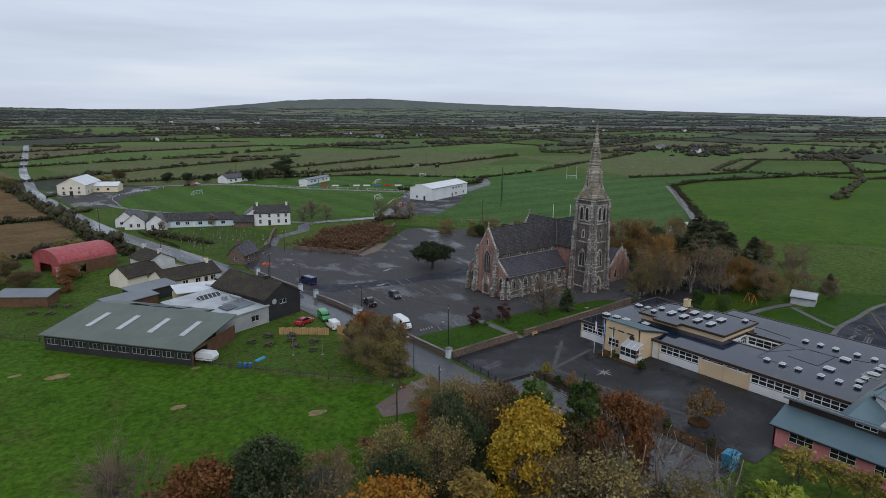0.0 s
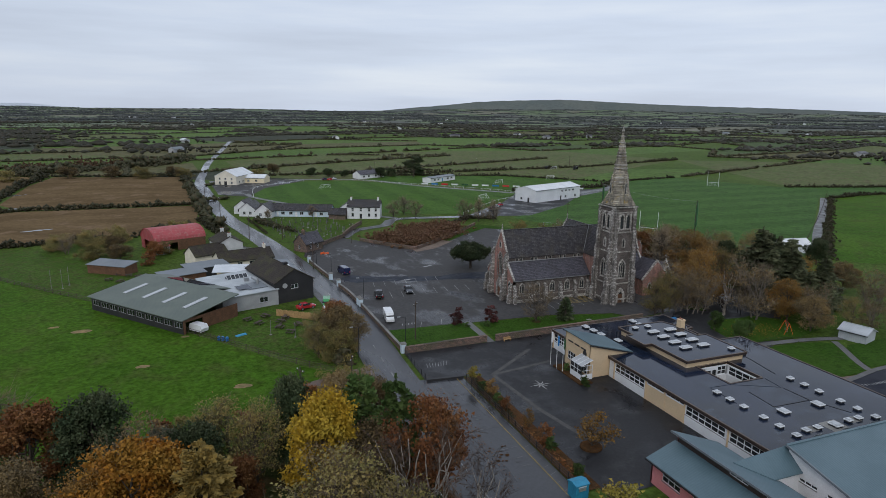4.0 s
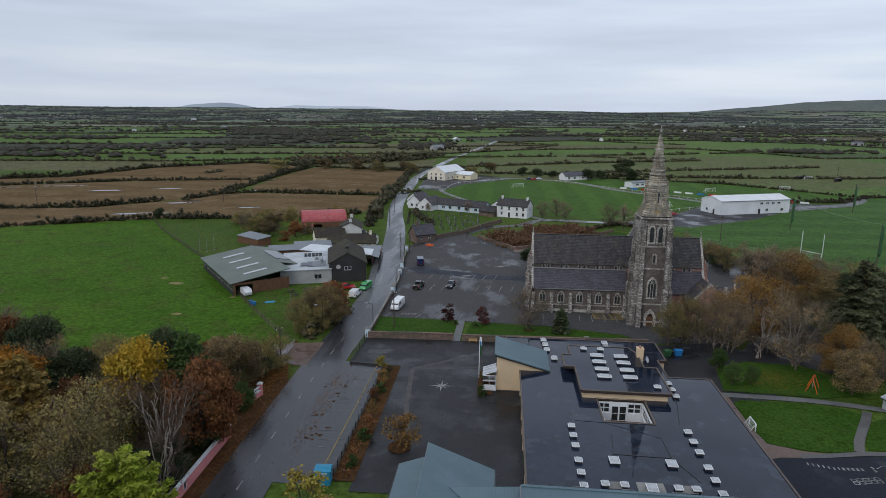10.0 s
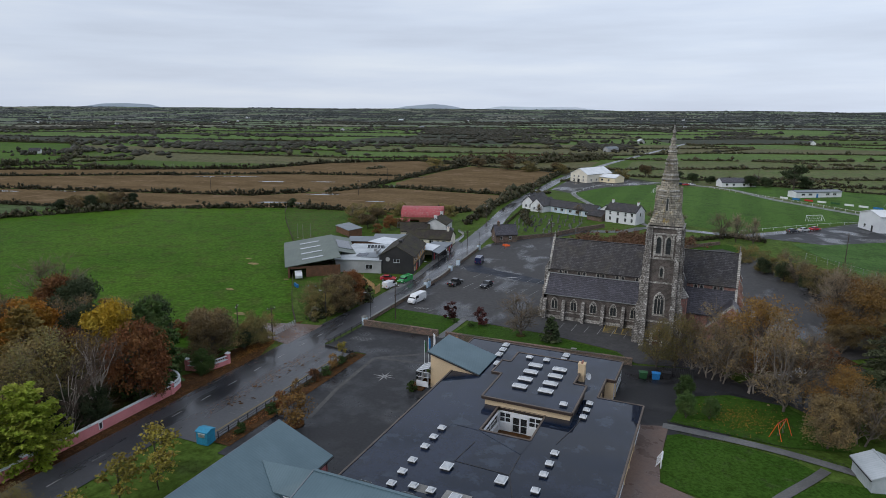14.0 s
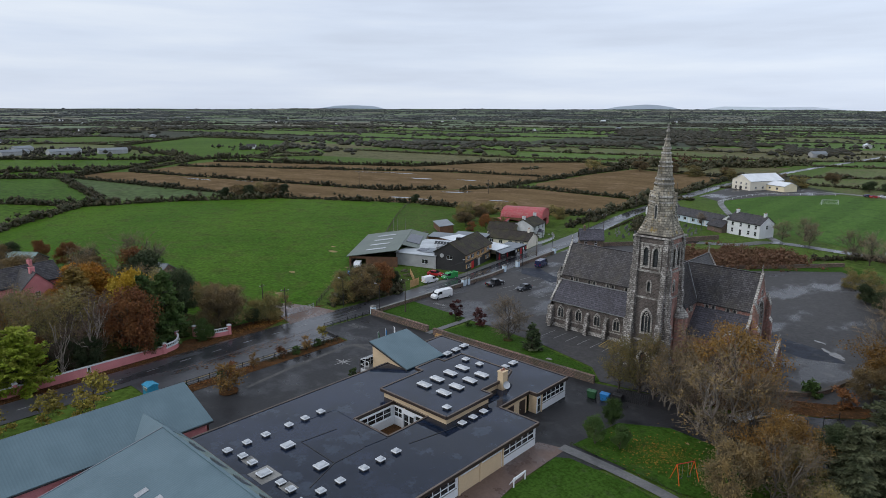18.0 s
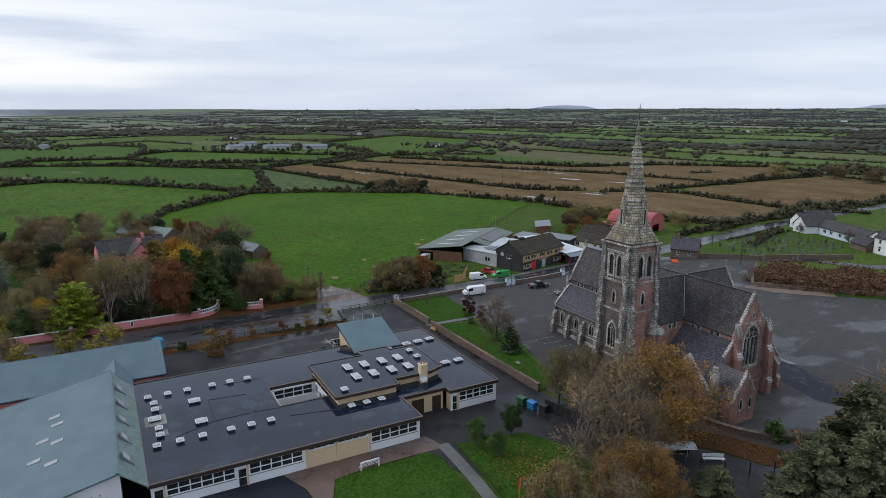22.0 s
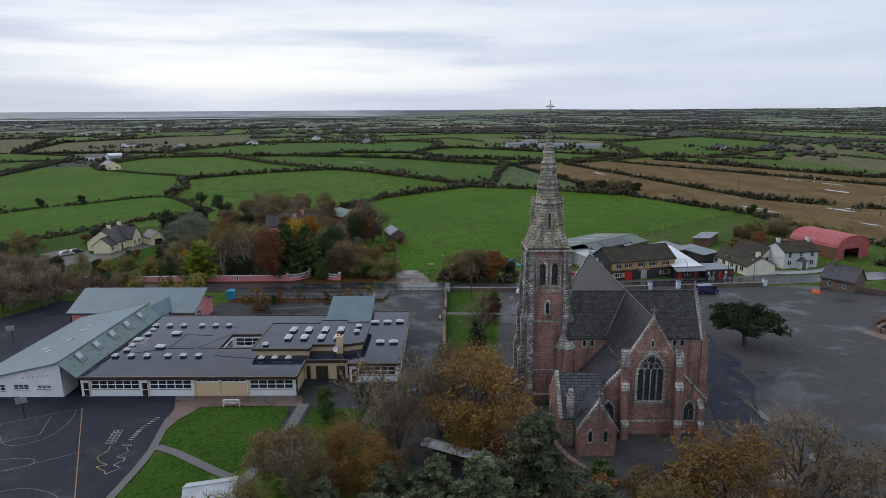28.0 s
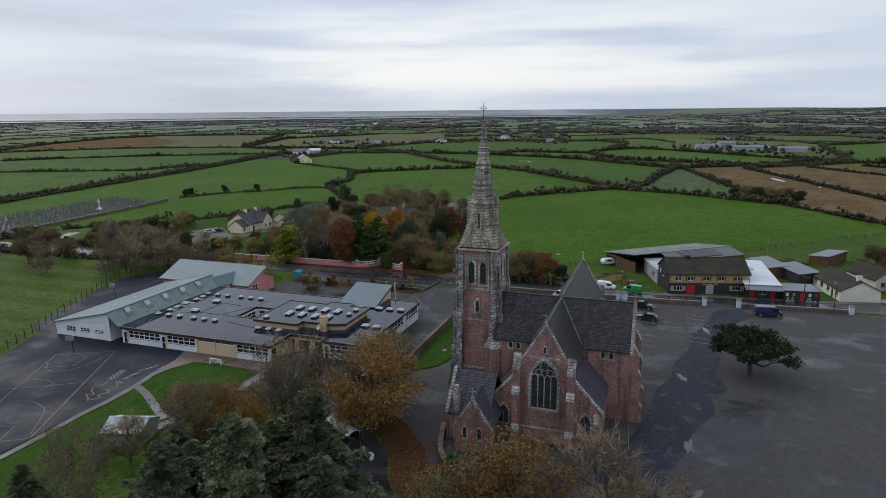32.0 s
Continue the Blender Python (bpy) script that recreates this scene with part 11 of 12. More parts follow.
for k in range(5):
    stripe(cp, (73.6 + k * 0.7, 99.6), (74.0 + k * 0.7, 100.6), 0.22, "paint", 0.1, "letter_bar")
yd = bpy.data.objects["drop_off"]
for a in range(8):
    an = math.tau * a / 8
    c = (86.1, 63.3)
    l = 2.2 if a % 2 == 0 else 1.5
    p = [(c[0] + l * math.cos(an), c[1] + l * math.sin(an)), (c[0] + 0.35 * math.cos(an + 0.5), c[1] + 0.35 * math.sin(an + 0.5)), (c[0], c[1]), (c[0] + 0.35 * math.cos(an - 0.5), c[1] + 0.35 * math.sin(an - 0.5))]
    mark("star_ray", p, "paint", 0.115, yd)
for a, b in (((80.4, 69.8), (93, 71.6)), ((80.4, 69.6), (81.4, 56)), ((80.4, 69.8), (92, 78)), ((81.4, 56), (83.2, 46))):
    stripe(yd, a, b, 0.75, "joint", 0.108, "pale_joint")
for k in range(8):
    stripe(yd, (71 + k * 0.5, 76.6), (71.4 + k * 0.55, 78.4), 0.1, "paint", 0.11)
ct = bpy.data.objects["play_court"]


def bow(pts, w=0.09, m="faded"):
    P = curve(pts, 0.7)
    for a, b in zip(P, P[1:]):
        stripe(ct, a.xy, b.xy, w, m, 0.1)


stripe(ct, (131.8, 31.9), (160.4, 47.0), 0.11, "orangeline", 0.1)
for a, b in (((136.7, 23.3), (131.8, 31.9)), ((148.6, 31.5), (144.1, 38.8)), ((148.6, 31.5), (152.6, 24.6)), ((165.2, 39.4), (160.4, 47.0)), ((136.7, 23.3), (150.2, 30.3)), ((150.2, 30.3), (165.2, 39.4)), ((134.3, 28.9), (139.6, 30.6)), ((139.6, 30.6), (141.7, 26.7)), ((162.6, 44.0), (158.6, 41.8)), ((158.6, 41.8), (160.2, 37.8))):
    stripe(ct, a, b, 0.09, "faded", 0.1)
bow([(132.3, 31.4), (134.8, 32.2), (138.3, 32.6), (141.0, 31.7), (142.4, 29.7), (142.1, 27.5), (140.1, 25.6)])
bow([(146.0, 29.7), (145.6, 31.8), (145.9, 33.9), (146.8, 34.5), (147.8, 33.6), (148.6, 31.5)])
bow([(152.8, 34.4), (152.1, 36.8), (152.8, 39.7), (153.9, 41.6), (156.6, 43.8), (159.6, 46.0)])
bow([(142.7, 41.7), (143.8, 42.0), (145.3, 41.5), (146.5, 42.4), (147.2, 43.7), (147.6, 42.5), (148.5, 44.0), (149.2, 44.5)], 0.1, "yellow")
bow([(142.9, 43.9), (144.0, 44.7), (145.4, 43.9), (145.5, 45.0), (146.2, 45.2), (147.2, 44.4), (147.8, 45.6), (149.2, 44.5)], 0.1, "paint")
for k in range(12):  # number ladder, its foot in separate squares
    x, y = 134.8 + 0.56 * k, 44.3 - 0.16 * min(k, 5)
    stripe(ct, (x, y - 0.3), (x + 0.05, y + 0.3), 0.16 if k < 7 else 0.3, "paint", 0.1)
for i in range(5):  # hopscotch
    for j in range(2):
        x, y = 138.4 + i * 0.75, 40.1 + i * 0.15 + j * 0.62
        for a, b in (((x, y), (x + 0.6, y)), ((x + 0.6, y), (x + 0.6, y + 0.5)), ((x + 0.6, y + 0.5), (x, y + 0.5)), ((x, y + 0.5), (x, y))):
            stripe(ct, a, b, 0.09, "paint", 0.1)
for k in range(4):
    stripe(ct, (142.3, 43.1 + k * 0.34), (142.6, 43.3 + k * 0.34), 0.14, "paint", 0.1, "letter_bar")

# standing water: on the plough land and by the lawn
rng = random.Random(3)
for x, y, a, b, rz in [(-188, 314, 13, 1.2, 15), (-205, 292, 9, 1.5, 14), (-176, 297, 10, 1.3, 22), (-158, 306, 14, 1.4, 18), (-190, 303, 6, 1.0, 10), (-120, 292, 9, 1.6, 15), (-92, 305, 7, 1.2, 20), (-58, 255, 7, 1.7, 20), (-64, 221, 7, 1.6, 28), (-52, 224, 5, 1.0, 30), (-219, 191, 13, 1.5, 12), (-41, 306, 7, 1.4, 30), (-57, 262, 5, 1.2, 20), (-190, 205, 8, 1.3, 12), (-51, 356, 6, 1.5, 40), (-20, 246, 5, 1.2, 24), (-300, -20, 12, 1.6, 60), (-330, 10, 9, 1.2, 55), (149.5, 124.5, 2.6, 0.9, -45), (146, 130, 1.3, 0.4, -30), (120, 133.5, 1.6, 0.5, 10), (135, 129.5, 1.8, 0.5, 0), (96, 146, 2.2, 0.5, 20), (86, 134, 1.8, 0.5, 10), (112, 129, 1.5, 0.5, 25), (63.4, 128, 0.5, 5, 5)]:
    pts = []
    for k in range(22):
        t = math.tau * k / 22
        q = 1 + 0.8 * noise.noise(Vector((math.cos(t) * 2.4 + x, math.sin(t) * 2.4 + y, 0.5)))
        u, v = a * q * math.cos(t), b * q * math.sin(t)
        c, s = math.cos(radians(rz)), math.sin(radians(rz))
        pts.append((x + u * c - v * s, y + u * s + v * c))
    sheet("puddle", pts, M["water"], 0.12, label="standing rain water on the ground", category="puddle", step=30)

# ---- poles, lamps, goals ----


def pole(x, y, h, name="telegraph_pole", label="dark wooden telegraph pole with a crossarm", mat="pole", arm=True, lamp=False, group=""):
    r = thing(name, x, y, rng.uniform(0, 180) if not lamp else 90, label, "lamp post" if lamp else "pole", group)
    part("shaft", tube(bmesh.new(), (0, 0, -0.5), (0, 0, h), 0.14 if not lamp else 0.08, 0.09 if not lamp else 0.05, 8), M[mat], r)
    if arm:
        part("crossarm", boxes((-0.9, 0.9, -0.06, 0.06, h - 0.7, h - 0.56)), M[mat], r)
        for k in (-0.75, 0, 0.75):
            part("insulator", lathe(bmesh.new(), [(0.05, h - 0.56), (0.06, h - 0.45), (0.03, h - 0.36)], 6, k, 0), M["upvc"], r)
    if lamp:
        part("lamp_arm", tube(bmesh.new(), (0, 0, h - 0.05), (0, 1.2, h + 0.15), 0.04, None, 6), M[mat], r)
        part("lamp_head", boxes((-0.12, 0.12, 1.0, 1.6, h + 0.1, h + 0.24)), M["steel"], r)
    return r


for x, y, h in ((64.6, 154.5, 8), (51.5, 208, 8), (56.2, 71.5, 6.5), (44, 262, 8), (39, 318, 8), (-40, 262, 8), (-60, 330, 8), (-120, 240, 8), (60.4, 60, 0), (73.5, 90.8, 8.0), (62.0, 200, 8), (170, 189, 9), (-200, 290, 8), (155, 420, 8), (240, 430, 8), (330, 440, 8), (83, 186, 7), (48, 71, 6), (57, 26, 0)):
    if h:
        pole(x, y, h, group="telegraph poles")
for x, y in ((69.6, 116.6), (67.5, 143.2), (70.0, 86.4), (60.4, 84), (66.5, 160)):
    pole(x, y, 6.5, "lamp_post", "slim dark street lamp by the road", "black", False, True, "street lamps")
# the tall masts with the folded ball-stop net on the playing field
for x, y in ((203, 156), (203, 213), (250, 262)):
    t = thing("net_mast", x, y, 0, "tall mast with a gathered dark net", "mast", "net masts")
    part("shaft", tube(bmesh.new(), (0, 0, -0.5), (0, 0, 13), 0.16, 0.1, 8), M["pole"], t)
    part("net", lathe(bmesh.new(), [(0.15, 3.0), (0.5, 4.0), (0.42, 7), (0.5, 9.5), (0.3, 11.8), (0.05, 12.4)], 9, 0.35, 0.1), M["green"], t, "gathered dark green net")
# overhead wire between the masts
bm = bmesh.new()
for k in range(16):
    f = lambda s: (203, 156 + 57 * s, 12.6 - 5 * s * (1 - s))
    tube(bm, f(k / 16), f((k + 1) / 16), 0.03, None, 4)
solo("overhead_wire", bm, M["steel"], 0, 0, 0, "pale wire strung between the masts", "wire", z=0.8)


def goal(x, y, rz, w, h, d, posts=0.0, label="white football goal with a net", name="football_goal"):
    g = thing(name, x, y, rz, label, "goal", "goals")
    for s in (-1, 1):
        part("post", tube(bmesh.new(), (s * w / 2, 0, 0), (s * w / 2, 0, max(h, posts)), 0.09, None, 6), M["upvc"], g)
        if d:
            part("back_stay", tube(bmesh.new(), (s * w / 2, 0, h), (s * w / 2, d, 0), 0.05, None, 5), M["upvc"], g)
    part("crossbar", tube(bmesh.new(), (-w / 2, 0, h), (w / 2, 0, h), 0.09, None, 6), M["upvc"], g)
    if d:
        bm = bmesh.new()
        for k in range(9):
            u = -w / 2 + w * k / 8
            tube(bm, (u, 0, h), (u, d, 0), 0.02, None, 3)
        for k in range(5):
            s = k / 4
            tube(bm, (-w / 2, d * s, h * (1 - s)), (w / 2, d * s, h * (1 - s)), 0.02, None, 3)
        part("net", bm, M["upvc"], g)
    return g


goal(104, 338, 35, 7.3, 2.4, 2.0)
goal(170, 268, 215, 7.3, 2.4, 2.0)
goal(209, 328, 30, 7.3, 2.4, 2.0)
goal(255, 345, 200, 7.3, 2.4, 2.0)
goal(296, 408, 30, 7.3, 2.4, 2.0)
goal(188, 163, 125, 6.5, 2.5, 1.2, 8.5, "tall white posts of a playing-field goal", "tall_goal")
goal(331, 280, 305, 6.5, 2.5, 1.2, 9.0, "tall white posts of a playing-field goal", "tall_goal")
goal(131.4, 53.6, 90, 2.3, 1.15, 0.7, label="small white goal on the school lawn")
for x, y in ((294, 414), (312, 402)):
    t = thing("dugout", x, y, 35, "dark team shelter beside the pitch", "shelter", "dugouts")
    part("shell", boxes((-3, 3, 0.9, 1.1, 0, 2), (-3, -2.9, -0.6, 1, 0, 2), (2.9, 3, -0.6, 1, 0, 2), (-3, 3, -0.6, 1.1, 2, 2.12)), M["black"], t)
# boards along the pitch
for k in range(16):
    x, y = 164 + k * 5.2, 338 - k * 3.2
    b = solo("pitch_board", boxes((-2, 2, -0.05, 0.05, 0.1, 0.95)), M[("upvc", "blue", "red", "upvc", "green", "upvc")[k % 6]], x, y, -31, "plain coloured board along the pitch", "board", "pitch boards")

# ---- graveyard and cemetery ----
stone = bmesh.new()
prism(stone, [(-0.35, -0.06, 0), (0.35, -0.06, 0), (0.35, -0.06, 0.8), (0.22, -0.06, 1.0), (0, -0.06, 1.08), (-0.22, -0.06, 1.0), (-0.35, -0.06, 0.8)], (0, 0.12, 0))
g0 = solo("gravestone", stone, M["grave"], 70, 200, 60, "weathered grey upright gravestone", "gravestone", "graveyard stones")
crs = boxes((-0.09, 0.09, -0.07, 0.07, 0.3, 1.6), (-0.4, 0.4, -0.07, 0.07, 1.1, 1.28), (-0.4, 0.4, -0.25, 0.25, 0, 0.3))
g1 = solo("grave_cross", crs, M["grave"], 72, 205, 60, "weathered grey stone cross", "gravestone", "graveyard stones")
rng = random.Random(21)
for i in range(9):
    for j in range(9):
        u, v = 3 + i * 3.9 + rng.uniform(-1, 1), 3 + j * 5.2 + rng.uniform(-1, 1)
        x, y = 61.5 + u * 0.80 - 0.12 * v, 200 + v * 0.88 - u * 0.15
        if (x - 62) * 0.5 + (y - 200) > 46 or x > 90 or y < 193 + (x - 60) * 0.3 or y > 246 - (x - 60) * 0.4:
            continue
        k = rng.uniform(0.8, 1.35)
        copy_thing(g1 if rng.random() < 0.3 else g0, pose(x, y, lie(x, y), 0, rng.uniform(-4, 4), 66 + rng.uniform(-8, 8)) @ Matrix.Diagonal((k, k, k, 1)))
bm = bmesh.new()
for i in range(42):
    for j in range(12):
        x, y = 48 - i * 2.0 + rng.uniform(-0.4, 0.4) - j * 0.5, -108 - j * 3.0 - i * 0.15 + rng.uniform(-0.3, 0.3)
        h = rng.uniform(0.6, 1.5)
        z = lie(x, y)
        box(bm, x - 0.5, x + 0.5, y - 0.12, y + 0.12, z, z + h)
        if rng.random() < 0.5:
            box(bm, x - 0.6, x + 0.6, y + 0.15, y + 2.0, z, z + 0.22)
tagged(part("cemetery_stones", bm, M["grave"], None), "crowded grey and white stones of the new cemetery", "gravestones", "", "stuff")
run_wall("cemetery_wall", curve([(52, -102), (20, -105), (-10, -108), (-40, -112)], 4), 1.2, 0.4, "rubble", "rough wall along the cemetery", "wall", "concrete")
t = thing("crucifix", -6, -120, 80, "white cross on a stepped plinth in the cemetery", "cross")
part("plinth", boxes((-1.2, 1.2, -1.2, 1.2, 0, 0.5), (-0.7, 0.7, -0.7, 0.7, 0.5, 1.2)), M["white"], t)
part("cross", boxes((-0.16, 0.16, -0.12, 0.12, 1.2, 5.2), (-1.1, 1.1, -0.12, 0.12, 4.0, 4.3)), M["white"], t)
sheet("cemetery_ground", [(52, -103), (20, -106), (-40, -113), (-46, -146), (0, -146), (46, -144)], M["concrete"], 0.06, label="gravelled cemetery ground", category="gravel")
sheet("south_lane", [(150, -60), (60, -72), (40, -80), (41, -84), (62, -76), (150, -65)], M["road"], 0.1, label="narrow wet lane", category="road")

# ---- small things outdoors ----


def wheelie(x, y, rz, mat, label, k=1.0):
    b = thing("wheeled_bin", x, y, rz, label, "bin", "bins behind the school")
    b.scale = (k, k, k)
    bm = bmesh.new()
    loft(bm, [[(-0.55, -0.4, 0.12), (0.55, -0.4, 0.12), (0.55, 0.4, 0.12), (-0.55, 0.4, 0.12)], [(-0.66, -0.52, 1.15), (0.66, -0.52, 1.15), (0.66, 0.52, 1.15), (-0.66, 0.52, 1.15)]])
    part("body", bm, M[mat], b)
    part("lid", prism(bmesh.new(), [(-0.7, -0.56, 1.15), (-0.7, 0.56, 1.15), (-0.7, 0.56, 1.22), (-0.7, 0.1, 1.36), (-0.7, -0.56, 1.24)], (1.4, 0, 0)), M[mat], b)
    for sx in (-0.5, 0.5):
        for sy in (-0.35, 0.35):
            part("wheel", tube(bmesh.new(), (sx, sy - 0.04, 0.1), (sx, sy + 0.04, 0.1), 0.1, None, 8), M["tyre"], b)
    return b


wheelie(126.0, 79.9, 10, "green", "large green wheeled bin behind the school")
wheelie(128.0, 80.3, 8, "blue", "large blue wheeled bin behind the school")
wheelie(129.6, 81.2, 8, "black", "black wheeled bin behind the school")
t = thing("bin_screen", 131.5, 82.2, 12, "dark slatted bin screen", "screen")
for k in range(16):
    part("slat", boxes((-2.4 + k * 0.3, -2.4 + k * 0.3 + 0.24, -0.04, 0.04, 0, 1.8)), M["black"], t)
t = thing("clothes_bank", 74.6, 34.6, 4, "turquoise metal clothes bank at the roadside", "recycling bank")
part("body", boxes((-0.9, 0.9, -0.8, 0.8, 0.1, 1.9)), M["turq"], t)
part("roof", prism(bmesh.new(), [(-1.0, -0.9, 1.9), (-1.0, 0.9, 1.9), (-1.0, 0.9, 2.0), (-1.0, 0, 2.25), (-1.0, -0.9, 2.0)], (2.0, 0, 0)), M["turq"], t)
part("hatch", boxes((-0.5, 0.5, -0.86, -0.8, 1.2, 1.6)), M["steel"], t)
part("sign_bar", boxes((-0.6, 0.6, -0.83, -0.8, 1.66, 1.78)), M["upvc"], t)


def picnic(x, y, rz, mat="pole"):
    t = thing("picnic_table", x, y, rz, "weathered timber picnic table on the grass", "picnic table", "picnic tables")
    for k in range(4):
        part("top_board", boxes((-0.9, 0.9, -0.38 + k * 0.195, -0.21 + k * 0.195, 0.72, 0.76)), M[mat], t)
    for s in (-1, 1):
        part("seat", boxes((-0.9, 0.9, s * 0.75 - 0.14, s * 0.75 + 0.14, 0.42, 0.46)), M[mat], t)
    for x0 in (-0.6, 0.6):
        for s in (-1, 1):
            part("leg", tube(bmesh.new(), (x0, s * 0.7, 0), (x0, s * 0.25, 0.72), 0.05, None, 5), M[mat], t)
        part("bearer", boxes((x0 - 0.04, x0 + 0.04, -0.85, 0.85, 0.34, 0.42)), M[mat], t)
    return t


for k, (x, y) in enumerate([(43.5, 114.4), (45.5, 111.1), (49.3, 107.2), (51.2, 112.9), (53.2, 107.4), (47.3, 115.7), (49.9, 110.7), (51.0, 103.5), (14, 166, ), (16.5, 163.5), (19, 161.5), (12, 160.5), (15, 158)]):
    picnic(x, y, 30 + k * 17)
t = thing("timber_fence", 53.6, 112.6, -38, "orange-brown timber screen fence by the pub garden", "fence")
for k in range(22):
    part("board", boxes((-5 + k * 0.46, -4.6 + k * 0.46, -0.03, 0.03, 0, 1.5 + 0.06 * (k % 3))), M["timber"], t)
t = thing("timber_fence", 59.6, 107.5, 98, "orange-brown timber screen by the road", "fence")
for k in range(8):
    part("board", boxes((-1.8 + k * 0.46, -1.4 + k * 0.46, -0.03, 0.03, 0, 1.9)), M["timber"], t)
for k in range(3):
    x, y = 37.2 + k * 0.75, 104.2 - k * 0.5
    b = solo("plastic_drum", lathe(bmesh.new(), [(0.28, 0), (0.3, 0.1), (0.31, 0.45), (0.3, 0.8), (0.27, 0.9)], 12), M["blue"], x, y, 0, "blue plastic drum at the fence", "drum", "blue drums")
for k, (x, y) in enumerate(((47.1, 103.7), (51.5, 100.6), (-0.4, 156.2), (2.1, 155.8), (3.1, 158.9))):
    t = thing("post", x, y, 0, "slim pale post standing in the grass", "post", "garden posts")
    part("shaft", tube(bmesh.new(), (0, 0, -0.2), (0, 0, 3.2 if k < 2 else 5.0), 0.06, 0.05, 6), M["concrete"], t)
    part("foot", lathe(bmesh.new(), [(0.3, 0), (0.26, 0.15), (0.1, 0.18)], 10), M["concrete"], t)
t = thing("caravan", 33.6, 110.6, 130, "small white trailer beside the shed", "trailer")
part("body", prism(bmesh.new(), [(-1.7, -0.9, 0.5), (1.7, -0.9, 0.5), (1.9, -0.9, 1.2), (1.5, -0.9, 1.9), (-1.5, -0.9, 1.9), (-1.9, -0.9, 1.2)], (0, 1.8, 0)), M["upvc"], t)
part("window", boxes((-0.8, 0.8, -0.94, -0.9, 1.2, 1.65)), M["carglass"], t)
for s in (-1, 1):
    part("wheel", tube(bmesh.new(), (0, s * 0.85 - 0.1, 0.3), (0, s * 0.85 + 0.1, 0.3), 0.3, None, 12), M["tyre"], t)
solo("tarpaulin", loft(bmesh.new(), [[(-1.2, -0.5, 0), (-1.2, 0.5, 0), (-1.1, 0.3, 0.25), (-1.1, -0.3, 0.25)], [(1.2, -0.4, 0), (1.2, 0.6, 0), (1.0, 0.3, 0.35), (1.0, -0.2, 0.3)]]), M["turq"], 41.5, 105.5, 20, "crumpled pale green tarpaulin on the grass", "tarpaulin")
for x, y in ((70.8, 173.2), (71.9, 172.4)):
    b = solo("road_barrier", loft(bmesh.new(), [[(-0.9, -0.3, 0), (0.9, -0.3, 0), (0.9, 0.3, 0), (-0.9, 0.3, 0)], [(-0.8, -0.12, 0.6), (0.8, -0.12, 0.6), (0.8, 0.12, 0.6), (-0.8, 0.12, 0.6)]]), M["orange"], x, y, 40, "red-orange plastic barrier lying at the wall", "barrier", "plastic barriers")
# swing frame
sw = thing("swing_frame", 145.6, 67.2, 60, "orange and red metal swing frame on the lawn", "swing")
for s in (-1, 1):
    for d in (-1, 1):
        part("leg", tube(bmesh.new(), (s * 1.4, d * 0.9, 0), (s * 1.2, 0, 2.4), 0.05, None, 6), M["orange"], sw)
part("top_bar", tube(bmesh.new(), (-1.3, 0, 2.4), (1.3, 0, 2.4), 0.05, None, 6), M["red"], sw)
for u in (-0.6, 0.6):
    for e in (-0.2, 0.2):
        part("chain", tube(bmesh.new(), (u + e, 0, 2.4), (u + e, 0, 0.5), 0.015, None, 4), M["steel"], sw)
    part("seat", boxes((u - 0.22, u + 0.22, -0.1, 0.1, 0.46, 0.5)), M["black"], sw)
# cycle shelter and bench under the trees
sh = thing("cycle_shelter", 147.2, 85.8, 62, "open cycle shelter with a curved clear roof", "shelter")
for k in range(4):
    part("post", tube(bmesh.new(), (-3.6 + k * 2.4, 0.9, 0), (-3.6 + k * 2.4, 0.9, 2.2), 0.05, None, 6), M["steel"], sh)
    part("hoop", tube(bmesh.new(), (-3.0 + k * 2.0, -0.2, 0), (-3.0 + k * 2.0, -0.2, 0.8), 0.03, None, 6), M["steel"], sh)
cs = [(0.9 - 2.1 * i / 6, 2.2 + 0.35 * math.sin(math.pi * i / 6)) for i in range(7)]
for (y1, z1), (y2, z2) in zip(cs, cs[1:]):
    part("roof_panel", prism(bmesh.new(), [(-3.9, y1, z1), (-3.9, y2, z2), (-3.9, y2, z2 + 0.04), (-3.9, y1, z1 + 0.04)], (7.8, 0, 0)), M["dome"], sh)
part("back_panel", boxes((-3.8, 3.8, 0.88, 0.92, 0.6, 2.1)), M["glass"], sh)
part("slab", boxes((-4.2, 4.2, -1.4, 1.2, -0.2, 0.06)), M["concrete"], sh)
be = thing("bench", 150.4, 91.4, 58, "white-painted bench under the trees", "bench")
for k in range(3):
    part("seat_slat", boxes((-1.3, 1.3, -0.25 + k * 0.17, -0.11 + k * 0.17, 0.42, 0.46)), M["upvc"], be)
    part("back_slat", boxes((-1.3, 1.3, 0.28, 0.32, 0.52 + k * 0.15, 0.63 + k * 0.15)), M["upvc"], be)
for u in (-1.1, 1.1):
    part("leg", boxes((u - 0.05, u + 0.05, -0.22, 0.3, 0, 0.42)), M["upvc"], be)
bn = thing("bench", 90.2, 83.6, 3, "pale timber bench against the stone wall", "bench")
part("seat", boxes((-0.8, 0.8, -0.2, 0.2, 0.42, 0.47)), M["timber"], bn)
part("backrest", boxes((-0.8, 0.8, 0.16, 0.2, 0.55, 0.85)), M["timber"], bn)
for u in (-0.7, 0.7):
    part("leg", boxes((u - 0.05, u + 0.05, -0.18, 0.18, 0, 0.42)), M["timber"], bn)
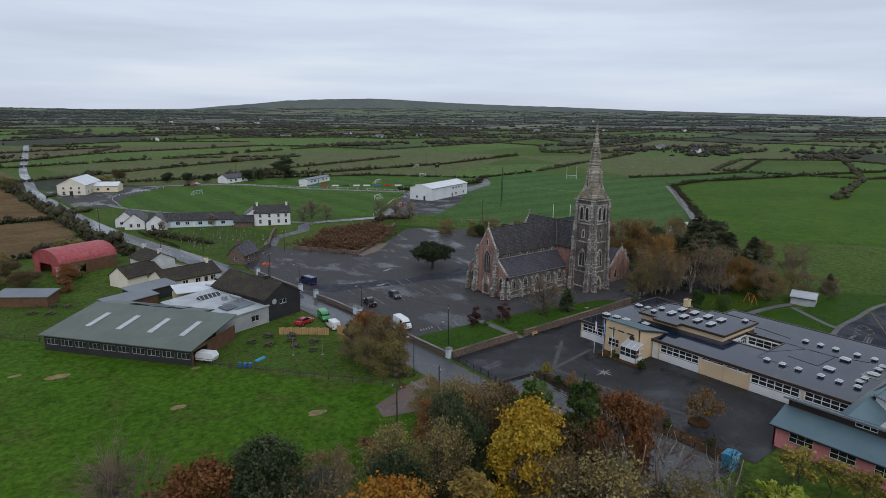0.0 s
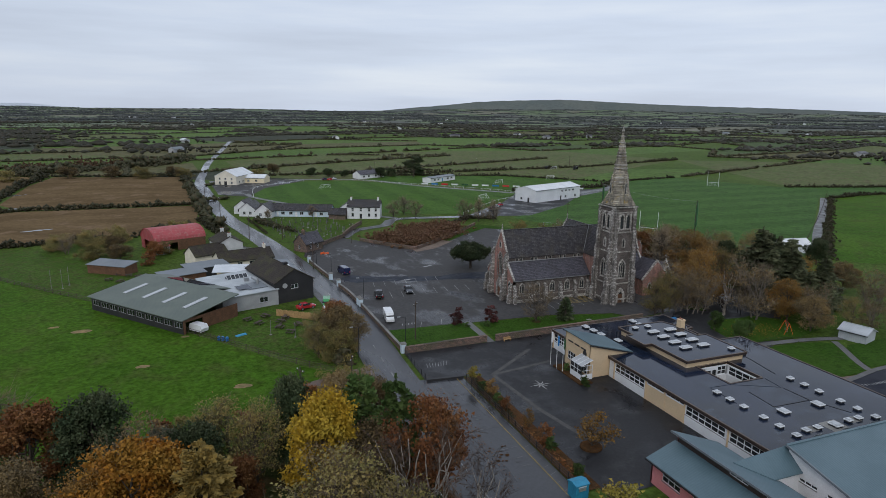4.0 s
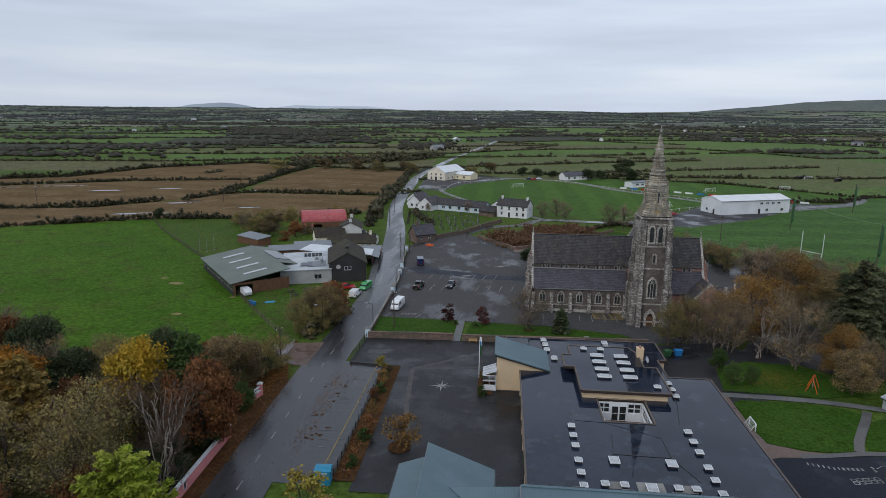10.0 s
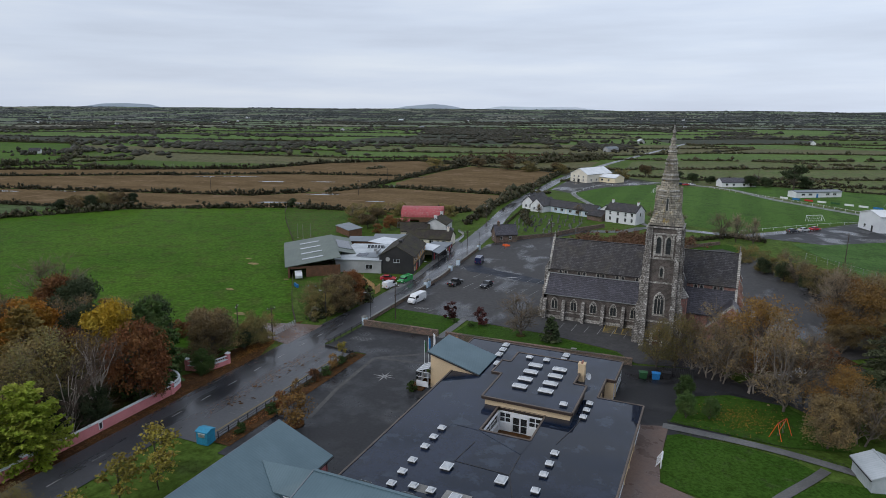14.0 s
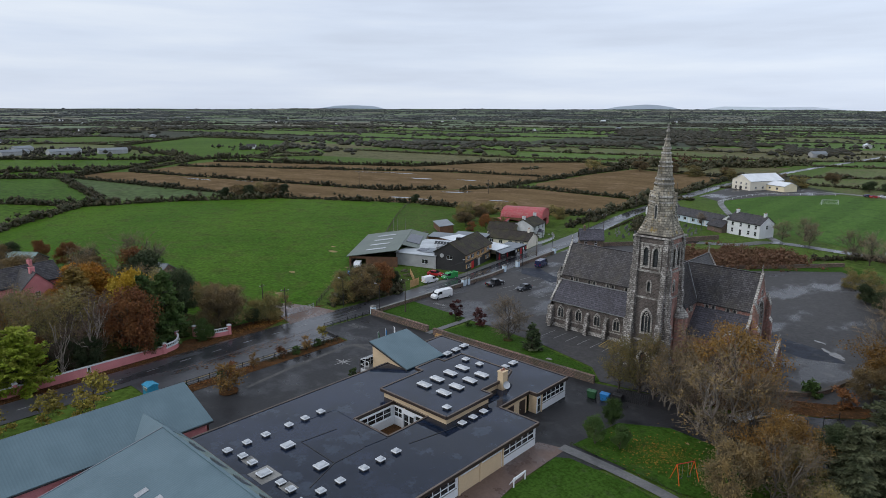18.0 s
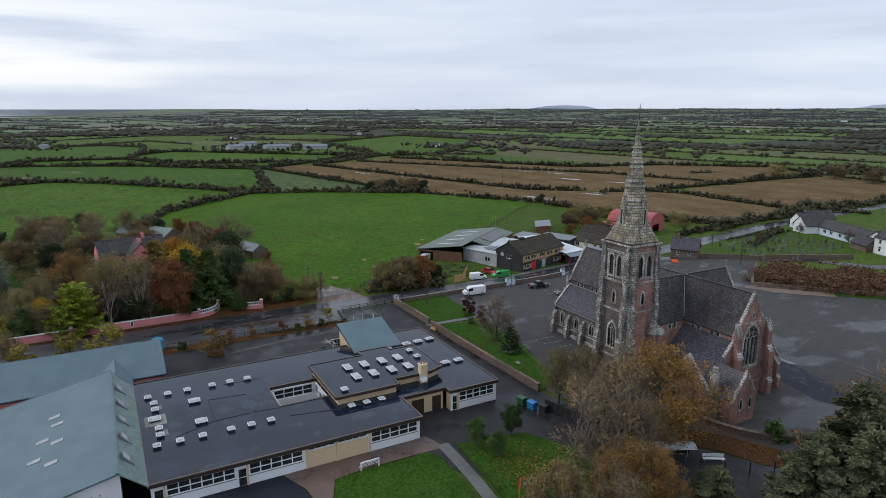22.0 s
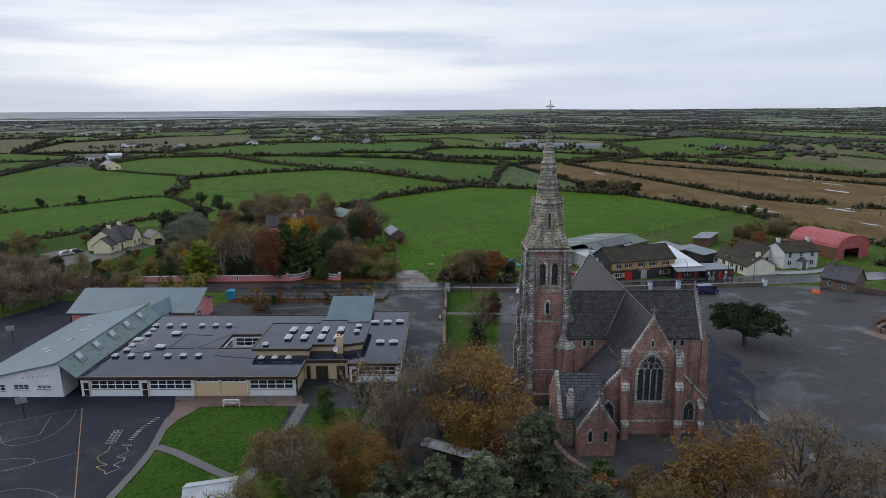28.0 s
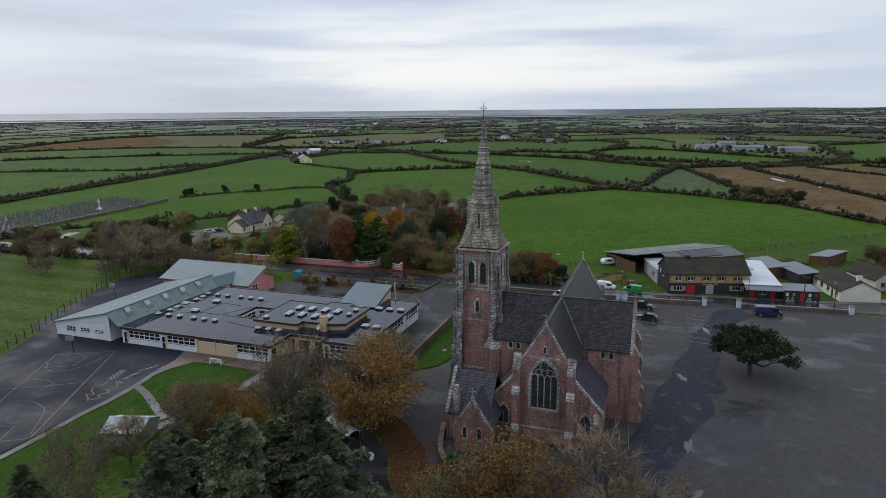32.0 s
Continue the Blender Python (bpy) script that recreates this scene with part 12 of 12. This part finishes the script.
# flagpoles with hanging flags before the entrance
for x, y, c in ((92.0, 70.2, "upvc"), (92.0, 68.2, "blue"), (92.1, 66.4, "green")):
    f = thing("flagpole", x, y, 0, "white flagpole with a limp hanging flag", "flagpole", "flagpoles")
    part("shaft", tube(bmesh.new(), (0, 0, 0), (0, 0, 6.4), 0.05, 0.035, 8), M["upvc"], f)
    part("flag", loft(bmesh.new(), [[(0.05, -0.02, 6.2), (0.3, -0.08, 6.1), (0.32, 0.0, 6.1), (0.07, 0.05, 6.2)], [(0.05, -0.02, 5.2), (0.36, -0.1, 4.9), (0.4, 0.03, 4.9), (0.07, 0.06, 5.2)], [(0.06, 0, 4.4), (0.26, -0.05, 4.2), (0.3, 0.03, 4.2), (0.08, 0.05, 4.4)]]), M[c], f)
# planting bed at the entrance, tree ring in the yard, lawn fittings
tagged(raw("planting_bed", *(lambda n: ([(82.4 + 1.5 * math.cos(math.tau * k / n), 43.4 + 1.5 * math.sin(math.tau * k / n), lie(82.4, 43.4) + z) for z in (0.05, 0.3) for k in range(n)], [tuple(range(2 * n - 1, n - 1, -1))[::-1]] + [(k, (k + 1) % n, n + (k + 1) % n, n + k) for k in range(n)]))(20), M["leaves"]), "round raised bed under the yard tree", "planter")
solo("entrance_bed", boxes((-1.2, 1.2, -4.4, 4.4, -0.2, 0.28)), M["leaves"], 93.2, 65.0, 0, "planted bed with a kerb before the entrance", "planter")
solo("manhole_cover", boxes((-0.5, 0.5, -0.35, 0.35, 0, 0.17)), M["concrete"], 112.5, 88.6, 0, "concrete cover set in the lawn", "cover")
solo("tree_ring", lathe(bmesh.new(), [(1.0, 0), (0.95, 0.32), (0.2, 0.36)], 14), M["scrub"], 101.2, 91.6, 0, "earth ring round the bare tree", "tree ring")
# basketball stand on the court
for x, y, rz in ((135.0, 25.6, 30), (104, 3.2, 20)):
    b = thing("basketball_stand", x, y, rz, "grey basketball stand on the court", "basketball stand", "basketball stands")
    part("post", tube(bmesh.new(), (0, 0, 0), (0, 0, 3.0), 0.07, None, 6), M["black"], b)
    part("arm", tube(bmesh.new(), (0, 0, 2.9), (0.9, 0, 3.1), 0.05, None, 6), M["black"], b)
    part("backboard", boxes((0.9, 0.95, -0.7, 0.7, 2.8, 3.7)), M["steel"], b)
    bm = bmesh.new()
    for k in range(10):
        a, c = math.tau * k / 10, math.tau * (k + 1) / 10
        tube(bm, (1.2 + 0.23 * math.cos(a), 0.23 * math.sin(a), 3.0), (1.2 + 0.23 * math.cos(c), 0.23 * math.sin(c), 3.0), 0.02, None, 4)
    part("hoop", bm, M["orange"], b)
# fallen leaves drifted on the lay-by and the lawns
def leaf_fall(cx, cy, rx, ry, n, mat, seed, label):
    rg = np.random.default_rng(seed)
    x, y = cx + rg.normal(size=n) * rx, cy + rg.normal(size=n) * ry
    z = np.array([lie(a, b) for a, b in zip(x, y)]) + 0.17
    V, Fc = leaf_cards(rg, np.stack([x, y, z], 1), 0.16)
    V[:, 2] = np.repeat(z, 3) + rg.uniform(-0.02, 0.03, 3 * n)
    tagged(arrays("fallen_leaves", V, Fc, FOL[mat]), label, "leaves", "", "stuff")


leaf_fall(68.6, 56, 0.9, 8, 700, "russet", 1, "brown leaves drifted along the lay-by")
leaf_fall(141, 71, 3, 2.4, 900, "orange", 2, "orange leaves fallen on the lawn")
leaf_fall(148, 98.5, 3.5, 1.6, 1500, "russet", 3, "russet leaves drifted along the low wall")
leaf_fall(60.2, 40, 0.8, 18, 2600, "russet", 4, "brown leaves drifted along the verge")
leaf_fall(57.6, 64, 1.0, 6, 1200, "orange", 5, "orange leaves by the gate")
# wires between the poles along the road
for (x1, y1), (x2, y2) in (((64.6, 154.5), (73.5, 90.8)), ((64.6, 154.5), (62.0, 200)), ((62.0, 200), (51.5, 208))):
    bm = bmesh.new()
    for k in range(12):
        f = lambda s: (x1 + (x2 - x1) * s, y1 + (y2 - y1) * s, 7.6 - 3.0 * s * (1 - s))
        tube(bm, f(k / 12), f((k + 1) / 12), 0.018, None, 3)
    solo("overhead_wire", bm, M["black"], 0, 0, 0, "dark wire strung between two poles", "wire", "overhead wires", z=-0.4)
# lane to the hall forecourt, drive and path ribbons
ribbon("lane", curve([(82, 195.5), (90, 208), (103, 214), (112, 226), (140, 222), (150, 228), (168, 246)], 4), 2.2, M["road"], 0.13, label="wet lane past the graveyard", category="road")
ribbon("pitch_path", curve([(112, 228), (90, 258), (64, 310), (60, 330)], 5), 1.4, M["path"], 0.12, label="pale path beside the pitch", category="path")
ribbon("pitch_path", curve([(198, 284), (160, 330), (136, 372), (96, 390), (60, 388)], 5), 2.2, M["path"], 0.1, label="pale track behind the pitch", category="path")
ribbon("gaa_track", curve([(224, 272), (262, 290), (284, 318)], 5), 3.0, M["path"], 0.11, label="grey track beside the playing field", category="path")
ribbon("bungalow_drive", curve([(60, -62), (44, -48), (30, -36), (22, -28)], 4), 2.0, M["path"], 0.11, label="gravel drive of the bungalow", category="path")
sheet("field_gateway", [(56, 70.5), (61.5, 69), (61.5, 81), (56, 80), (48, 77), (47, 73)], M["brownpath"], 0.12, label="muddy field gateway with puddles", category="gateway")
ribbon("footpath", curve([(86.9, 84), (87.2, 97)], 2), 0.75, M["path"], 0.15, label="narrow footpath between the lawns", category="path")
ribbon("pavement", curve([(62.4, 108), (61.8, 122), (59.4, 140), (57, 160), (54.5, 172)], 3), 0.9, M["path"], 0.16, label="pale pavement before the pub", category="pavement")
